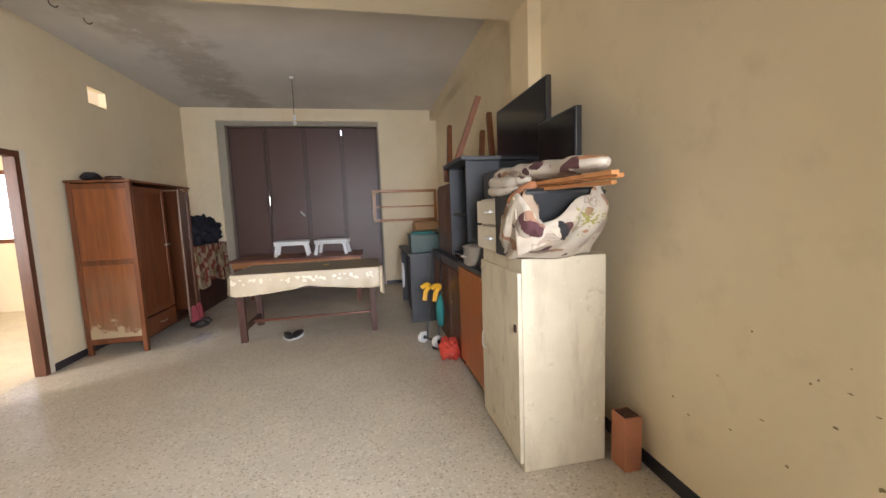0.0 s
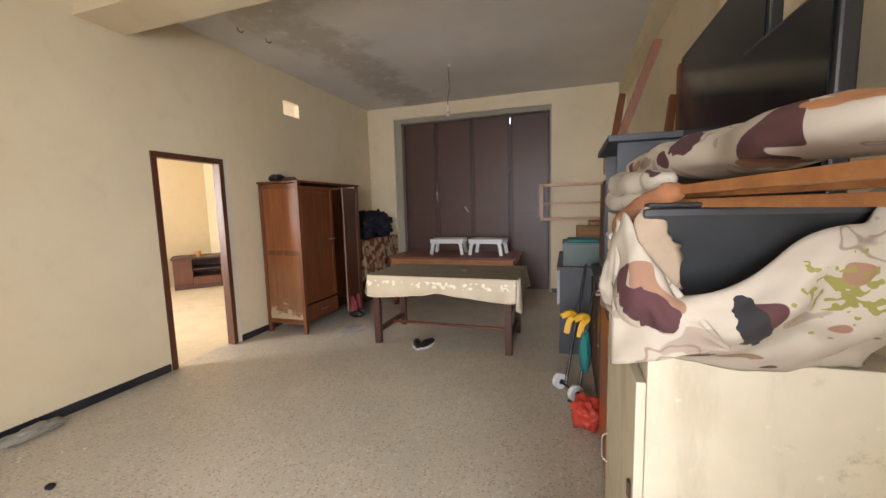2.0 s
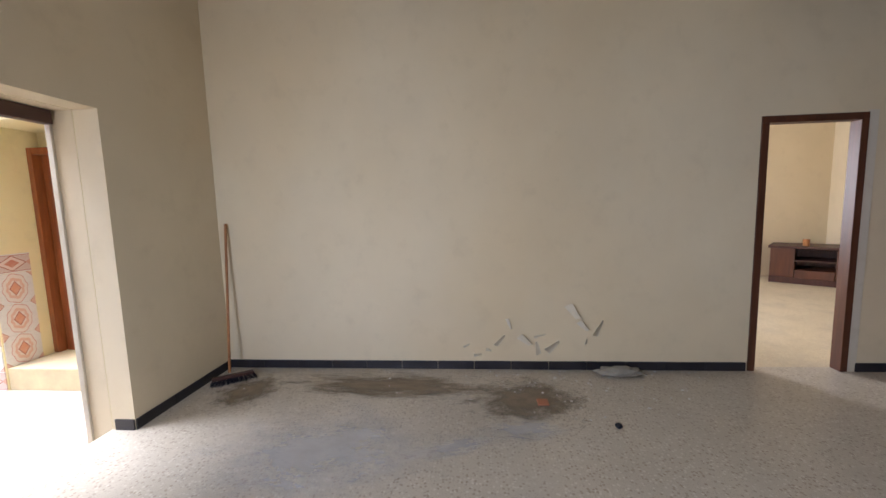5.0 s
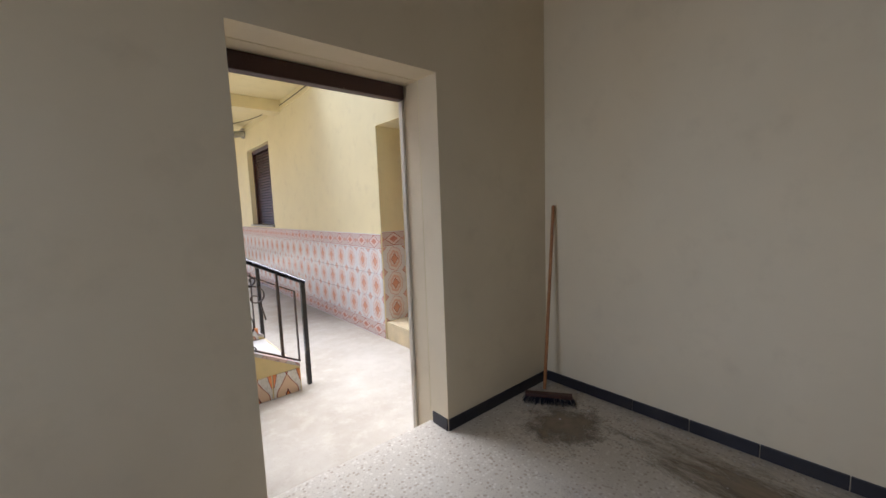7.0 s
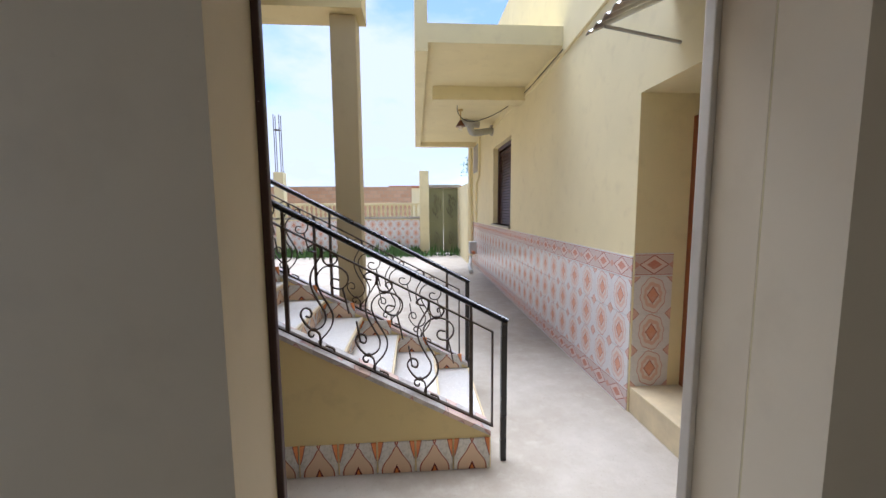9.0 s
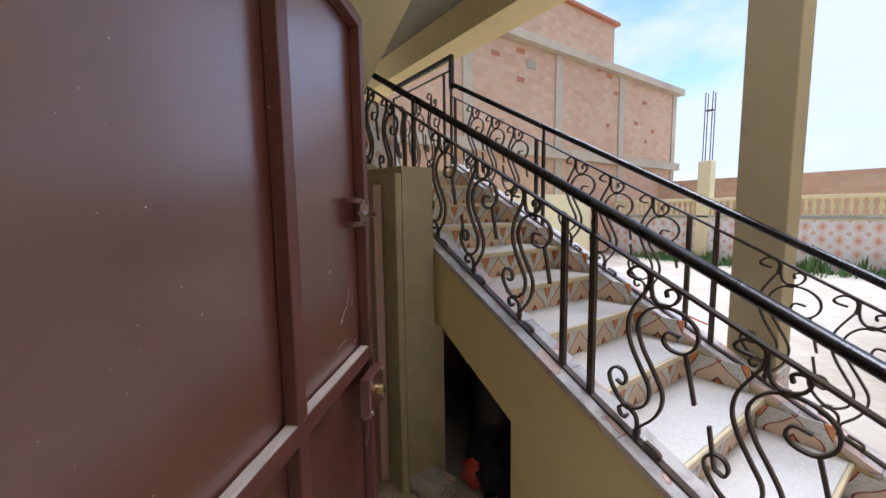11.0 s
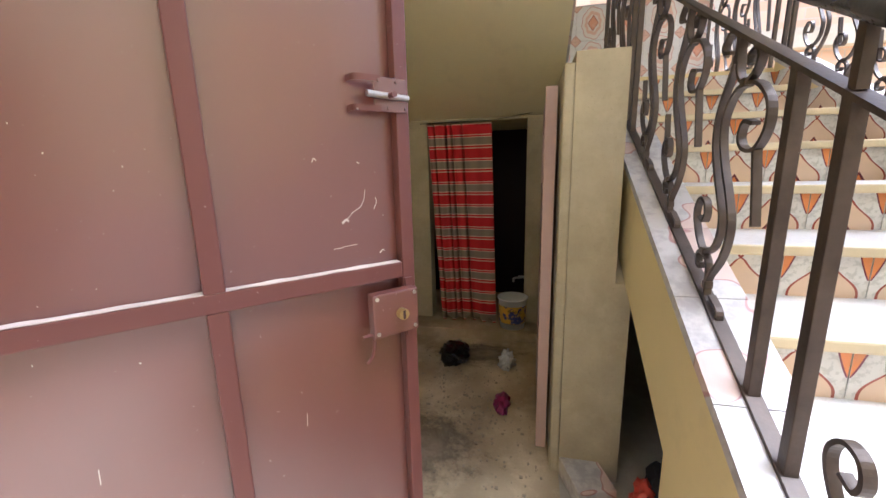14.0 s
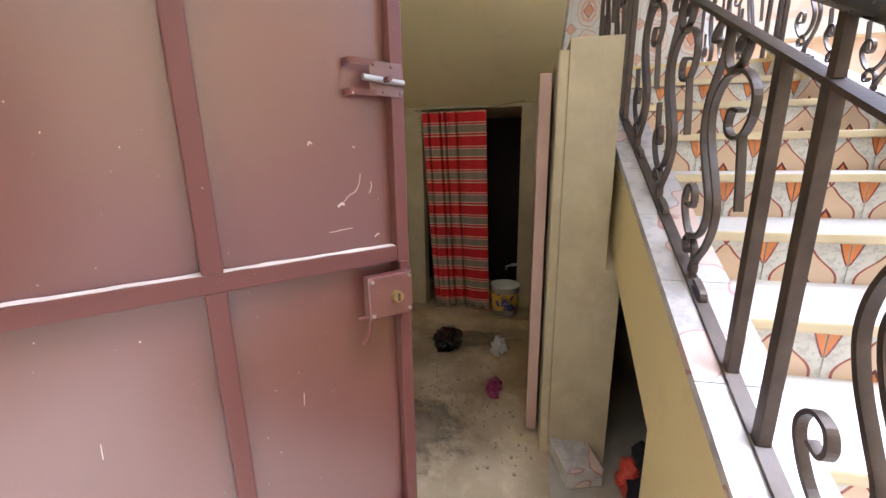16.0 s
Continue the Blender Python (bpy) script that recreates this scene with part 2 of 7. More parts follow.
def painted_steel(name, c, rough=0.34, chips=(0.62, 0.52, 0.46)):
    s = Net(name, rough)
    blot = s.noise(1.6, 2, 0.5)
    col = s.mix(s.ramp(blot, (0.3, 0.0), (0.72, 1.0)), scaled(c, 0.95), scaled(c, 1.06))
    rain = s.ramp(s.noise(9.0, 5, 0.6, (1.0, 1.0, 0.12)), (0.6, 0.0), (0.8, 1.0))
    col = s.mix(s.math("MULTIPLY", rain, 0.012), col, chips)
    flecks = s.ramp(s.noise(60.0, 3, 0.5), (0.735, 0.0), (0.755, 1.0))
    col = s.mix(s.math("MULTIPLY", flecks, 0.8), col, chips)
    tiny = s.ramp(s.noise(140.0, 2, 0.5), (0.745, 0.0), (0.76, 1.0))
    col = s.mix(s.math("MULTIPLY", tiny, 0.6), col, chips)
    s.bump(s.noise(3.0, 3, 0.5), 0.06, 0.006)
    return s.done(col, s.ramp(s.noise(3.0, 2), (0.2, rough - 0.01), (0.8, rough + 0.03)))


M["steel_door"] = painted_steel("brown_painted_steel", (0.155, 0.05, 0.041), 0.31)
for key in ("steel_door",):
    M[key].node_tree.nodes["Principled BSDF"].inputs["Coat Weight"].default_value = 1.0
    M[key].node_tree.nodes["Principled BSDF"].inputs["Coat Roughness"].default_value = 0.26
    M[key].node_tree.nodes["Principled BSDF"].inputs["Specular IOR Level"].default_value = 0.9
    M[key].node_tree.nodes["Principled BSDF"].inputs["Coat IOR"].default_value = 1.7
M["steel_bar"] = painted_steel("brown_painted_bar", (0.15, 0.053, 0.044), 0.36)
M["steel_dust"] = plain("dusty_bar_top", (0.62, 0.52, 0.46), 0.8)
M["steel_dark"] = painted_steel("dark_brown_steel", (0.062, 0.03, 0.026), 0.42)
M["ndoor"] = painted_steel("brown_sheet_door", (0.085, 0.044, 0.036), 0.40, (0.2, 0.15, 0.14))
M["iron"] = plain("black_wrought_iron", (0.07, 0.05, 0.037), 0.45, 0.3, 0.4, 14.0, 120.0, 0.3)
M["rail_paint"] = plain("black_handrail_paint", (0.012, 0.011, 0.012), 0.28, 0.0, 0.3)
M["chrome"] = plain("dull_metal", (0.55, 0.53, 0.5), 0.35, 0.9)
M["brass"] = plain("worn_brass", (0.5, 0.38, 0.16), 0.35, 0.8)
M["white_paint"] = wall_paint("chipped_white_paint", (0.68, 0.63, 0.53), (0.40, 0.33, 0.24), 0.55, 0.55)


def worn_board():
    s = Net("worn_cream_board", 0.6)
    big = s.noise(2.2, 6, 0.6)
    col = s.mix(s.ramp(big, (0.35, 0.0), (0.65, 1.0)), (0.64, 0.58, 0.45), (0.54, 0.48, 0.36))
    runs = s.ramp(s.noise(8.0, 7, 0.65, (1.0, 1.0, 0.22)), (0.50, 0.0), (0.72, 1.0))
    col = s.mix(s.math("MULTIPLY", runs, 0.6), col, (0.34, 0.29, 0.2))
    smudge = s.ramp(s.noise(5.0, 10, 0.72), (0.58, 0.0), (0.68, 1.0))
    col = s.mix(s.math("MULTIPLY", smudge, 0.7), col, (0.26, 0.21, 0.145))
    bare = s.ramp(s.noise(11.0, 10, 0.75), (0.60, 0.0), (0.66, 1.0))
    col = s.mix(s.math("MULTIPLY", bare, 0.55), col, (0.72, 0.69, 0.6))
    s.bump(s.noise(40.0, 6, 0.7), 0.15, 0.003)
    return s.done(col)


M["white_side"] = worn_board()
M["blue_grey"] = plain("blue_grey_laminate", (0.052, 0.058, 0.07), 0.5, vary=0.2)
M["grey_lam"] = plain("grey_laminate", (0.04, 0.042, 0.045), 0.5, vary=0.2)
M["black_gloss"] = plain("black_screen", (0.006, 0.006, 0.007), 0.12, vary=0.2, bump=0.0)
M["black_plastic"] = plain("black_plastic", (0.014, 0.014, 0.015), 0.4)
M["white_plastic"] = plain("white_plastic", (0.72, 0.74, 0.76), 0.35, vary=0.06)
M["yellow_plastic"] = plain("yellow_plastic", (0.75, 0.42, 0.02), 0.35)
M["green_plastic"] = plain("green_plastic", (0.012, 0.05, 0.04), 0.35)
M["lime_plastic"] = plain("olive_plastic", (0.22, 0.3, 0.12), 0.4)
M["teal_cloth"] = plain("teal_cloth", (0.02, 0.2, 0.2), 0.8)
M["red_bag"] = plain("red_plastic_bag", (0.55, 0.06, 0.04), 0.35)
M["black_bag"] = plain("black_plastic_bag", (0.009, 0.009, 0.009), 0.25, bump=0.4)
M["dark_cloth"] = plain("navy_cloth", (0.012, 0.013, 0.024), 0.9, vary=0.5)
M["alu"] = plain("dented_aluminium", (0.6, 0.6, 0.6), 0.32, 0.95)
M["pink_door"] = wall_paint("faded_pink_paint", (0.50, 0.34, 0.29), (0.25, 0.18, 0.15), 0.4, 0.5)
M["card"] = plain("brown_cardboard", (0.34, 0.2, 0.1), 0.85)
M["clay"] = plain("hollow_clay_brick", (0.42, 0.17, 0.09), 0.85)
# near-black base colour stands in for the darkness inside recesses
M["void"] = plain("void_shade_black", (0.02, 0.014, 0.012), 0.95)
M["rust_gate"] = painted_steel("rusty_green_gate", (0.22, 0.22, 0.11), 0.6, (0.32, 0.15, 0.07))
M["shoe_dark"] = plain("black_shoe_leather", (0.015, 0.013, 0.012), 0.5)
M["shoe_red"] = plain("red_boot_cloth", (0.22, 0.03, 0.045), 0.8)
M["grey_pipe"] = plain("grey_pipe", (0.45, 0.45, 0.43), 0.5)
M["cable"] = plain("dark_cable", (0.04, 0.035, 0.03), 0.6)
M["leaf"] = plain("weed_leaves", (0.075, 0.16, 0.035), 0.6, vary=0.4, scale=9.0)
M["glass"] = Net("window_glass", 0.05).done((0.9, 0.92, 0.92))
M["glass"].node_tree.nodes["Principled BSDF"].inputs["Transmission Weight"].default_value = 1.0
M["bulb"] = plain("frosted_bulb", (0.75, 0.73, 0.68), 0.25)
M["purple"] = plain("purple_packet", (0.25, 0.02, 0.1), 0.3)
M["clear_bag"] = plain("crumpled_clear_bag", (0.6, 0.6, 0.6), 0.25)


def brick_mat():
    s = Net("hollow_brick_wall", 0.9)
    rot = s.n.new("ShaderNodeMapping")
    rot.inputs["Rotation"].default_value = (radians(90), 0, radians(90))
    br = s.n.new("ShaderNodeTexBrick")
    br.inputs["Scale"].default_value = 1.0
    br.inputs["Brick Width"].default_value, br.inputs["Row Height"].default_value, br.inputs["Mortar Size"].default_value = 0.32, 0.17, 0.012
    br.inputs["Color1"].default_value, br.inputs["Color2"].default_value, br.inputs["Mortar"].default_value = (0.52, 0.31, 0.19, 1), (0.60, 0.39, 0.26, 1), (0.46, 0.36, 0.27, 1)
    sw = s.n.new("ShaderNodeCombineXYZ")
    x, y, z = s.xyz()
    s.l.new(s.math("ADD", x, y), sw.inputs[0])
    s.l.new(z, sw.inputs[1])
    s.l.new(sw.outputs[0], br.inputs["Vector"])
    col = s.mix(s.ramp(s.noise(0.9, 8, 0.65), (0.4, 0.0), (0.75, 0.45)), br.outputs["Color"], (0.58, 0.41, 0.27))
    s.bump(br.outputs["Fac"], 0.4, -0.02)
    return s.done(col)


M["brick"] = brick_mat()


def riser_tile_mat():
    """Ogee arches in peach with dark red outlines and orange leaves at the joints, on off-white."""
    s = Net("ogee_tile", 0.22)
    x, y, z = s.xyz()
    u = s.math("ABSOLUTE", s.math("DIVIDE", x, 0.1235))          # 0 middle .. 1 edge
    v = s.math("DIVIDE", z, 0.146)                                # 0 foot .. 1 top
    grey = s.ramp(s.noise(70.0, 3, 0.6), (0.50, 0.0), (0.62, 1.0))
    col = s.mix(s.math("MULTIPLY", grey, 0.55), (0.68, 0.655, 0.6), (0.42, 0.41, 0.36))
    # half width of the arch at each height: wide foot, shoulder, drawn to a point
    wide = s.math("MULTIPLY", s.math("POWER", s.math("MAXIMUM", s.math("SUBTRACT", 0.86, v), 0.0), 0.62), 0.86)
    wave = s.math("MULTIPLY", s.math("SINE", s.math("MULTIPLY", v, 7.3)), 0.085)
    d = s.math("SUBTRACT", u, s.math("ADD", wide, wave))
    col = s.mix(s.ramp(d, (0.0, 1.0), (0.012, 0.0)), col, (0.69, 0.50, 0.34))
    line = s.math("LESS_THAN", s.math("ABSOLUTE", d), 0.032)
    col = s.mix(line, col, (0.30, 0.07, 0.045))
    foot = s.math("LESS_THAN", s.math("ADD", s.math("MULTIPLY", u, 1.6), s.math("MULTIPLY", v, 1.25)), 0.34)
    col = s.mix(foot, col, (0.13, 0.028, 0.03))
    foot2 = s.math("LESS_THAN", s.math("ADD", s.math("MULTIPLY", u, 2.4), s.math("MULTIPLY", v, 1.5)), 0.26)
    col = s.mix(foot2, col, (0.62, 0.2, 0.05))
    e = s.math("SUBTRACT", 1.0, u)
    half = s.math("MULTIPLY", s.math("POWER", s.math("MAXIMUM", s.math("SUBTRACT", v, 0.42), 0.0), 0.8), 0.42)
    leaf_d = s.math("SUBTRACT", e, half)
    up = s.math("GREATER_THAN", v, 0.42)
    col = s.mix(s.math("MULTIPLY", s.math("LESS_THAN", leaf_d, 0.04), up), col, (0.16, 0.03, 0.05))
    col = s.mix(s.math("MULTIPLY", s.math("LESS_THAN", leaf_d, 0.0), up), col, (0.72, 0.25, 0.07))
    col = s.mix(s.math("MULTIPLY", s.math("LESS_THAN", e, 0.02), up), col, (0.6, 0.5, 0.4))
    dirt = s.ramp(s.noise(9.0, 6, 0.65), (0.5, 0.0), (0.8, 0.4))
    return s.done(s.mix(dirt, col, (0.45, 0.36, 0.24)))


M["riser_tile"] = riser_tile_mat()


def medallion_tile_mat(name, border=False):
    s = Net(name, 0.25)
    x, y, z = s.xyz()
    ax, az_ = s.math("ABSOLUTE", x), s.math("ABSOLUTE", z)
    white = (0.74, 0.72, 0.71)
    speck = s.ramp(s.noise(60.0, 3), (0.5, 0.0), (0.62, 1.0))
    col = s.mix(s.math("MULTIPLY", speck, 0.3), white, (0.56, 0.56, 0.58))
    if border:
        col = s.mix(s.math("LESS_THAN", az_, 0.074), col, (0.62, 0.5, 0.46))
        d = s.math("ADD", s.math("MULTIPLY", ax, 0.62), az_)
        col = s.mix(s.math("LESS_THAN", d, 0.084), col, (0.40, 0.15, 0.12))
        col = s.mix(s.math("LESS_THAN", d, 0.074), col, (0.72, 0.58, 0.52))
        col = s.mix(s.math("LESS_THAN", d, 0.042), col, (0.56, 0.24, 0.17))
        edge = s.math("LESS_THAN", s.math("ABSOLUTE", s.math("SUBTRACT", az_, 0.082)), 0.005)
        col = s.mix(edge, col, (0.5, 0.27, 0.23))
        d2 = s.math("ADD", s.math("SUBTRACT", 0.165, ax), s.math("MULTIPLY", az_, 1.4))
        col = s.mix(s.math("LESS_THAN", d2, 0.045), col, (0.6, 0.34, 0.26))
    else:
        zz = s.math("MULTIPLY", z, 0.84)
        xx = s.math("MULTIPLY", x, 1.16)
        r = s.math("SQRT", s.math("ADD", s.math("MULTIPLY", xx, xx), s.math("MULTIPLY", zz, zz)))
        wob = s.math("MULTIPLY", s.math("SINE", s.math("MULTIPLY", s.math("ARCTAN2", z, x), 8.0)), 0.005)
        rr = s.math("ADD", r, wob)
        col = s.mix(s.math("LESS_THAN", rr, 0.130), col, (0.60, 0.35, 0.30))
        col = s.mix(s.math("LESS_THAN", rr, 0.123), col, (0.74, 0.67, 0.63))
        col = s.mix(s.math("LESS_THAN", rr, 0.093), col, (0.70, 0.47, 0.38))
        col = s.mix(s.math("LESS_THAN", rr, 0.066), col, (0.74, 0.64, 0.58))
        d = s.math("ADD", ax, s.math("MULTIPLY", az_, 0.7))
        col = s.mix(s.math("LESS_THAN", d, 0.055), col, (0.45, 0.18, 0.14))
        col = s.mix(s.math("LESS_THAN", d, 0.045), col, (0.68, 0.34, 0.22))
        dc = s.math("ADD", s.math("SUBTRACT", 0.165, ax), s.math("SUBTRACT", 0.165, az_))
        col = s.mix(s.math("LESS_THAN", dc, 0.060), col, (0.54, 0.3, 0.26))
        col = s.mix(s.math("LESS_THAN", dc, 0.050), col, (0.70, 0.46, 0.37))
    col = s.mix(s.math("MULTIPLY", speck, 0.12), col, white)
    return s.done(col)


M["medallion"] = medallion_tile_mat("medallion_tile")
M["border_tile"] = medallion_tile_mat("border_tile", True)


def curb_tile_mat():
    s = Net("curb_tile", 0.25)
    col = s.mix(s.math("MULTIPLY", s.ramp(s.noise(14.0, 5, 0.6), (0.45, 0.0), (0.6, 1.0)), 0.7), (0.55, 0.52, 0.49), (0.37, 0.34, 0.33))
    w = s.noise(6.5, 1, 0.3)
    d = s.math("ABSOLUTE", s.math("SUBTRACT", w, 0.58))
    col = s.mix(s.ramp(w, (0.575, 0.0), (0.585, 0.8)), col, (0.66, 0.48, 0.4))
    col = s.mix(s.ramp(d, (0.006, 0.8), (0.012, 0.0)), col, (0.4, 0.2, 0.19))
    return s.done(col)


M["curb_tile"] = curb_tile_mat()


def print_cloth():
    """Unbleached cotton with a print of dark brown cups, grey and rust patches."""
    s = Net("printed_cotton", 0.85)
    base = s.mix(s.ramp(s.noise(6.0, 5), (0.3, 0.0), (0.7, 1.0)), (0.39, 0.34, 0.275), (0.46, 0.41, 0.34))
    a = s.noise(9.0, 1.2, 0.3)
    b = s.noise(8.0, 1.0, 0.3, vec=None, stretch=(1.3, 0.8, 1.6))
    col = s.mix(s.ramp(a, (0.66, 0.0), (0.665, 1.0)), base, (0.075, 0.028, 0.028))
    col = s.mix(s.ramp(b, (0.645, 0.0), (0.65, 0.8)), col, (0.24, 0.10, 0.05))
    c = s.noise(10.0, 1.0, 0.3, stretch=(0.8, 1.5, 1.0))
    col = s.mix(s.ramp(c, (0.66, 0.0), (0.665, 0.7)), col, (0.25, 0.19, 0.15))
    thin = s.math("ABSOLUTE", s.math("SUBTRACT", s.noise(9.0, 2.0, 0.5), 0.33))
    col = s.mix(s.ramp(thin, (0.006, 0.7), (0.010, 0.0)), col, (0.2, 0.13, 0.1))
    x, y, z = s.xyz()
    wob = s.math("MULTIPLY", s.math("SUBTRACT", s.noise(38.0, 2, 0.5), 0.5), 0.9)

    def motif(px, py, pz, rx, ry, rz, tilt=0.0):
        # printed shape round a spot of the cloth, its outline uneven
        dx, dz = s.math("SUBTRACT", x, px), s.math("SUBTRACT", z, pz)
        ex = s.math("ADD", s.math("MULTIPLY", dx, math.cos(tilt)), s.math("MULTIPLY", dz, math.sin(tilt)))
        ez = s.math("SUBTRACT", s.math("MULTIPLY", dz, math.cos(tilt)), s.math("MULTIPLY", dx, math.sin(tilt)))
        q = s.math("POWER", s.math("DIVIDE", ex, rx), 2.0)
        q = s.math("ADD", q, s.math("POWER", s.math("DIVIDE", s.math("SUBTRACT", y, py), ry), 2.0))
        q = s.math("ADD", q, s.math("POWER", s.math("DIVIDE", ez, rz), 2.0))
        return s.math("ADD", s.math("SQRT", q), wob)

    col = s.mix(s.math("LESS_THAN", motif(0.838, 1.43, 1.345, 0.050, 0.2, 0.036, -0.5), 1.0), col, (0.07, 0.024, 0.028))
    col = s.mix(s.math("LESS_THAN", motif(0.985, 1.39, 1.325, 0.022, 0.15, 0.05, 0.45), 1.0), col, (0.018, 0.016, 0.018))
    col = s.mix(s.math("LESS_THAN", motif(1.02, 1.40, 1.222, 0.05, 0.2, 0.012), 1.0), col, (0.24, 0.15, 0.10))
    col = s.mix(s.math("LESS_THAN", motif(0.99, 1.50, 1.63, 0.2, 0.055, 0.022), 1.0), col, (0.06, 0.02, 0.025))
    col = s.mix(s.math("LESS_THAN", motif(0.95, 1.72, 1.62, 0.2, 0.07, 0.014), 1.0), col, (0.25, 0.19, 0.15))
    col = s.mix(s.math("LESS_THAN", motif(1.0, 1.14, 1.63, 0.25, 0.05, 0.014), 1.0), col, (0.34, 0.15, 0.06))
    leafy = s.math("ADD", motif(1.116, 1.42, 1.375, 0.06, 0.2, 0.055), s.math("MULTIPLY", s.math("SUBTRACT", s.noise(75.0, 1, 0.4), 0.42), 5.0))
    col = s.mix(s.math("LESS_THAN", leafy, 0.9), col, (0.24, 0.22, 0.06))
    s.bump(s.noise(300.0, 2), 0.15, 0.001)
    return s.done(col)


M["print_cloth"] = print_cloth()
M["rust_cloth"] = plain("rust_brown_cotton", (0.26, 0.105, 0.045), 0.85, vary=0.3, scale=18.0)
M["inner_cloth"] = plain("beige_cotton", (0.36, 0.27, 0.19), 0.85, vary=0.2, scale=14.0)


def striped_curtain():
    s = Net("striped_curtain_cloth", 0.85)
    x, y, z = s.xyz()
    p = s.math("FRACT", s.math("DIVIDE", s.math("ADD", z, 0.0738), 0.2067))
    n = s.n.new("ShaderNodeValToRGB")
    n.color_ramp.interpolation = "CONSTANT"
    e = n.color_ramp.elements
    red, grey, cream, dark = (0.66, 0.012, 0.024), (0.27, 0.23, 0.17), (0.74, 0.5, 0.38), (0.36, 0.012, 0.02)
    stops = [(0.0, red), (0.40, cream), (0.45, red), (0.52, cream), (0.57, grey), (0.86, cream), (0.90, red), (0.955, cream)]
    while len(e) < len(stops):
        e.new(0.5)
    for k, (pos, c) in enumerate(stops):
        e[k].position, e[k].color = pos, (*c, 1)
    s.l.new(p, n.inputs[0])
    weave = s.noise(240.0, 2)
    s.bump(weave, 0.2, 0.001)
    return s.done(s.mix(s.math("MULTIPLY", weave, 0.3), n.outputs[0], (0.1, 0.02, 0.02)))


M["curtain"] = striped_curtain()


def table_cloth_mat():
    s = Net("cream_satin_cloth", 0.38)
    x, y, z = s.xyz()
    base = s.mix(s.ramp(s.noise(3.0, 5), (0.3, 0.0), (0.7, 1.0)), (0.5, 0.42, 0.29), (0.60, 0.52, 0.38))
    flower = s.ramp(s.noise(22.0, 2, 0.4), (0.56, 0.0), (0.60, 1.0))
    band = s.math("LESS_THAN", s.math("ABSOLUTE", s.math("SUBTRACT", z, 0.71)), 0.035)
    col = s.mix(s.math("MULTIPLY", flower, band), base, (0.78, 0.72, 0.6))
    s.bump(s.noise(160.0, 3), 0.2, 0.001)
    return s.done(col)


M["table_cloth"] = table_cloth_mat()
M["cloth_top"] = plain("dark_greyish_cloth_top", (0.22, 0.185, 0.135), 0.6, vary=0.2)


def drape_print():
    s = Net("floral_sheet", 0.85)
    col = s.mix(s.ramp(s.noise(8.0, 3, 0.5), (0.50, 0.0), (0.54, 1.0)), (0.46, 0.36, 0.24), (0.22, 0.04, 0.03))
    col = s.mix(s.ramp(s.noise(11.0, 2, 0.5, (1, 1, 0.5)), (0.58, 0.0), (0.61, 1.0)), col, (0.2, 0.13, 0.05))
    return s.done(col)


M["drape"] = drape_print()


def label_mat():
    s = Net("paint_bucket_label", 0.4)
    return s.done(s.mix(s.ramp(s.noise(14.0, 2), (0.45, 0.0), (0.5, 1.0)), (0.05, 0.07, 0.28), (0.72, 0.45, 0.06)))


M["bucket_label"] = label_mat()


def smear(name, c, dark, density):
    """Dust that thins out to the rim of its round patch."""
    s = Net(name, 0.9)
    x, y, z = s.xyz()
    r = s.math("SQRT", s.math("ADD", s.math("MULTIPLY", x, x), s.math("MULTIPLY", y, y)))
    n = s.noise(3.2, 8, 0.72)
    a = s.math("MULTIPLY", s.ramp(s.math("ADD", s.math("SUBTRACT", 0.75, r), s.math("MULTIPLY", s.math("SUBTRACT", n, 0.5), 1.7)), (0.05, 0.0), (0.6, 1.0)), density)
    s.put(s.b.inputs["Alpha"], a)
    return s.done(s.mix(s.ramp(s.noise(6.0, 6), (0.4, 0.0), (0.65, 1.0)), c, dark))


M["mud_smear"] = smear("dried_mud_film", (0.30, 0.24, 0.165), (0.2, 0.155, 0.1), 0.9)
M["white_smear"] = smear("white_dust_film", (0.70, 0.71, 0.74), (0.58, 0.58, 0.58), 0.42)

# ---- building helpers ----


def link(name, bm, material, parent=None, smooth=False):
    me = bpy.data.meshes.new(name)
    bm.normal_update()
    bm.to_mesh(me)
    bm.free()
    if smooth:
        me.polygons.foreach_set("use_smooth", [True] * len(me.polygons))
    for m in material if isinstance(material, (list, tuple)) else (material,):
        me.materials.append(M[m])
    ob = new(name, me)
    ob.parent = parent
    return ob


def part(name, bm, material, parent, label="", smooth=False):
    ob = link(name, bm, material, parent, smooth)
    return tagged(ob, label) if label else ob


def thing(name, label, category, m=None, group=""):
    e = new(name)
    e.empty_display_size = 0.1
    if m is not None:
        e.matrix_basis = m
    return tagged(e, label, category, group)


def setting(name, bm, material, label="", smooth=False):
    return tagged(link(name, bm, material, None, smooth), label, kind="structure")


def bx(bm, x0, x1, y0, y1, z0, z1, bevel=0.0, m=None):
    t = Matrix.Translation(((x0 + x1) / 2, (y0 + y1) / 2, (z0 + z1) / 2)) @ Matrix.Diagonal((abs(x1 - x0), abs(y1 - y0), abs(z1 - z0), 1))
    made = bmesh.ops.create_cube(bm, size=1, matrix=(m @ t) if m is not None else t)
    if bevel:
        edges = list({e for v in made["verts"] for e in v.link_edges})
        bmesh.ops.bevel(bm, geom=edges, offset=bevel, segments=2, affect="EDGES", profile=0.6)
    return bm


def box_bm(*a, **k):
    return bx(bmesh.new(), *a, **k)


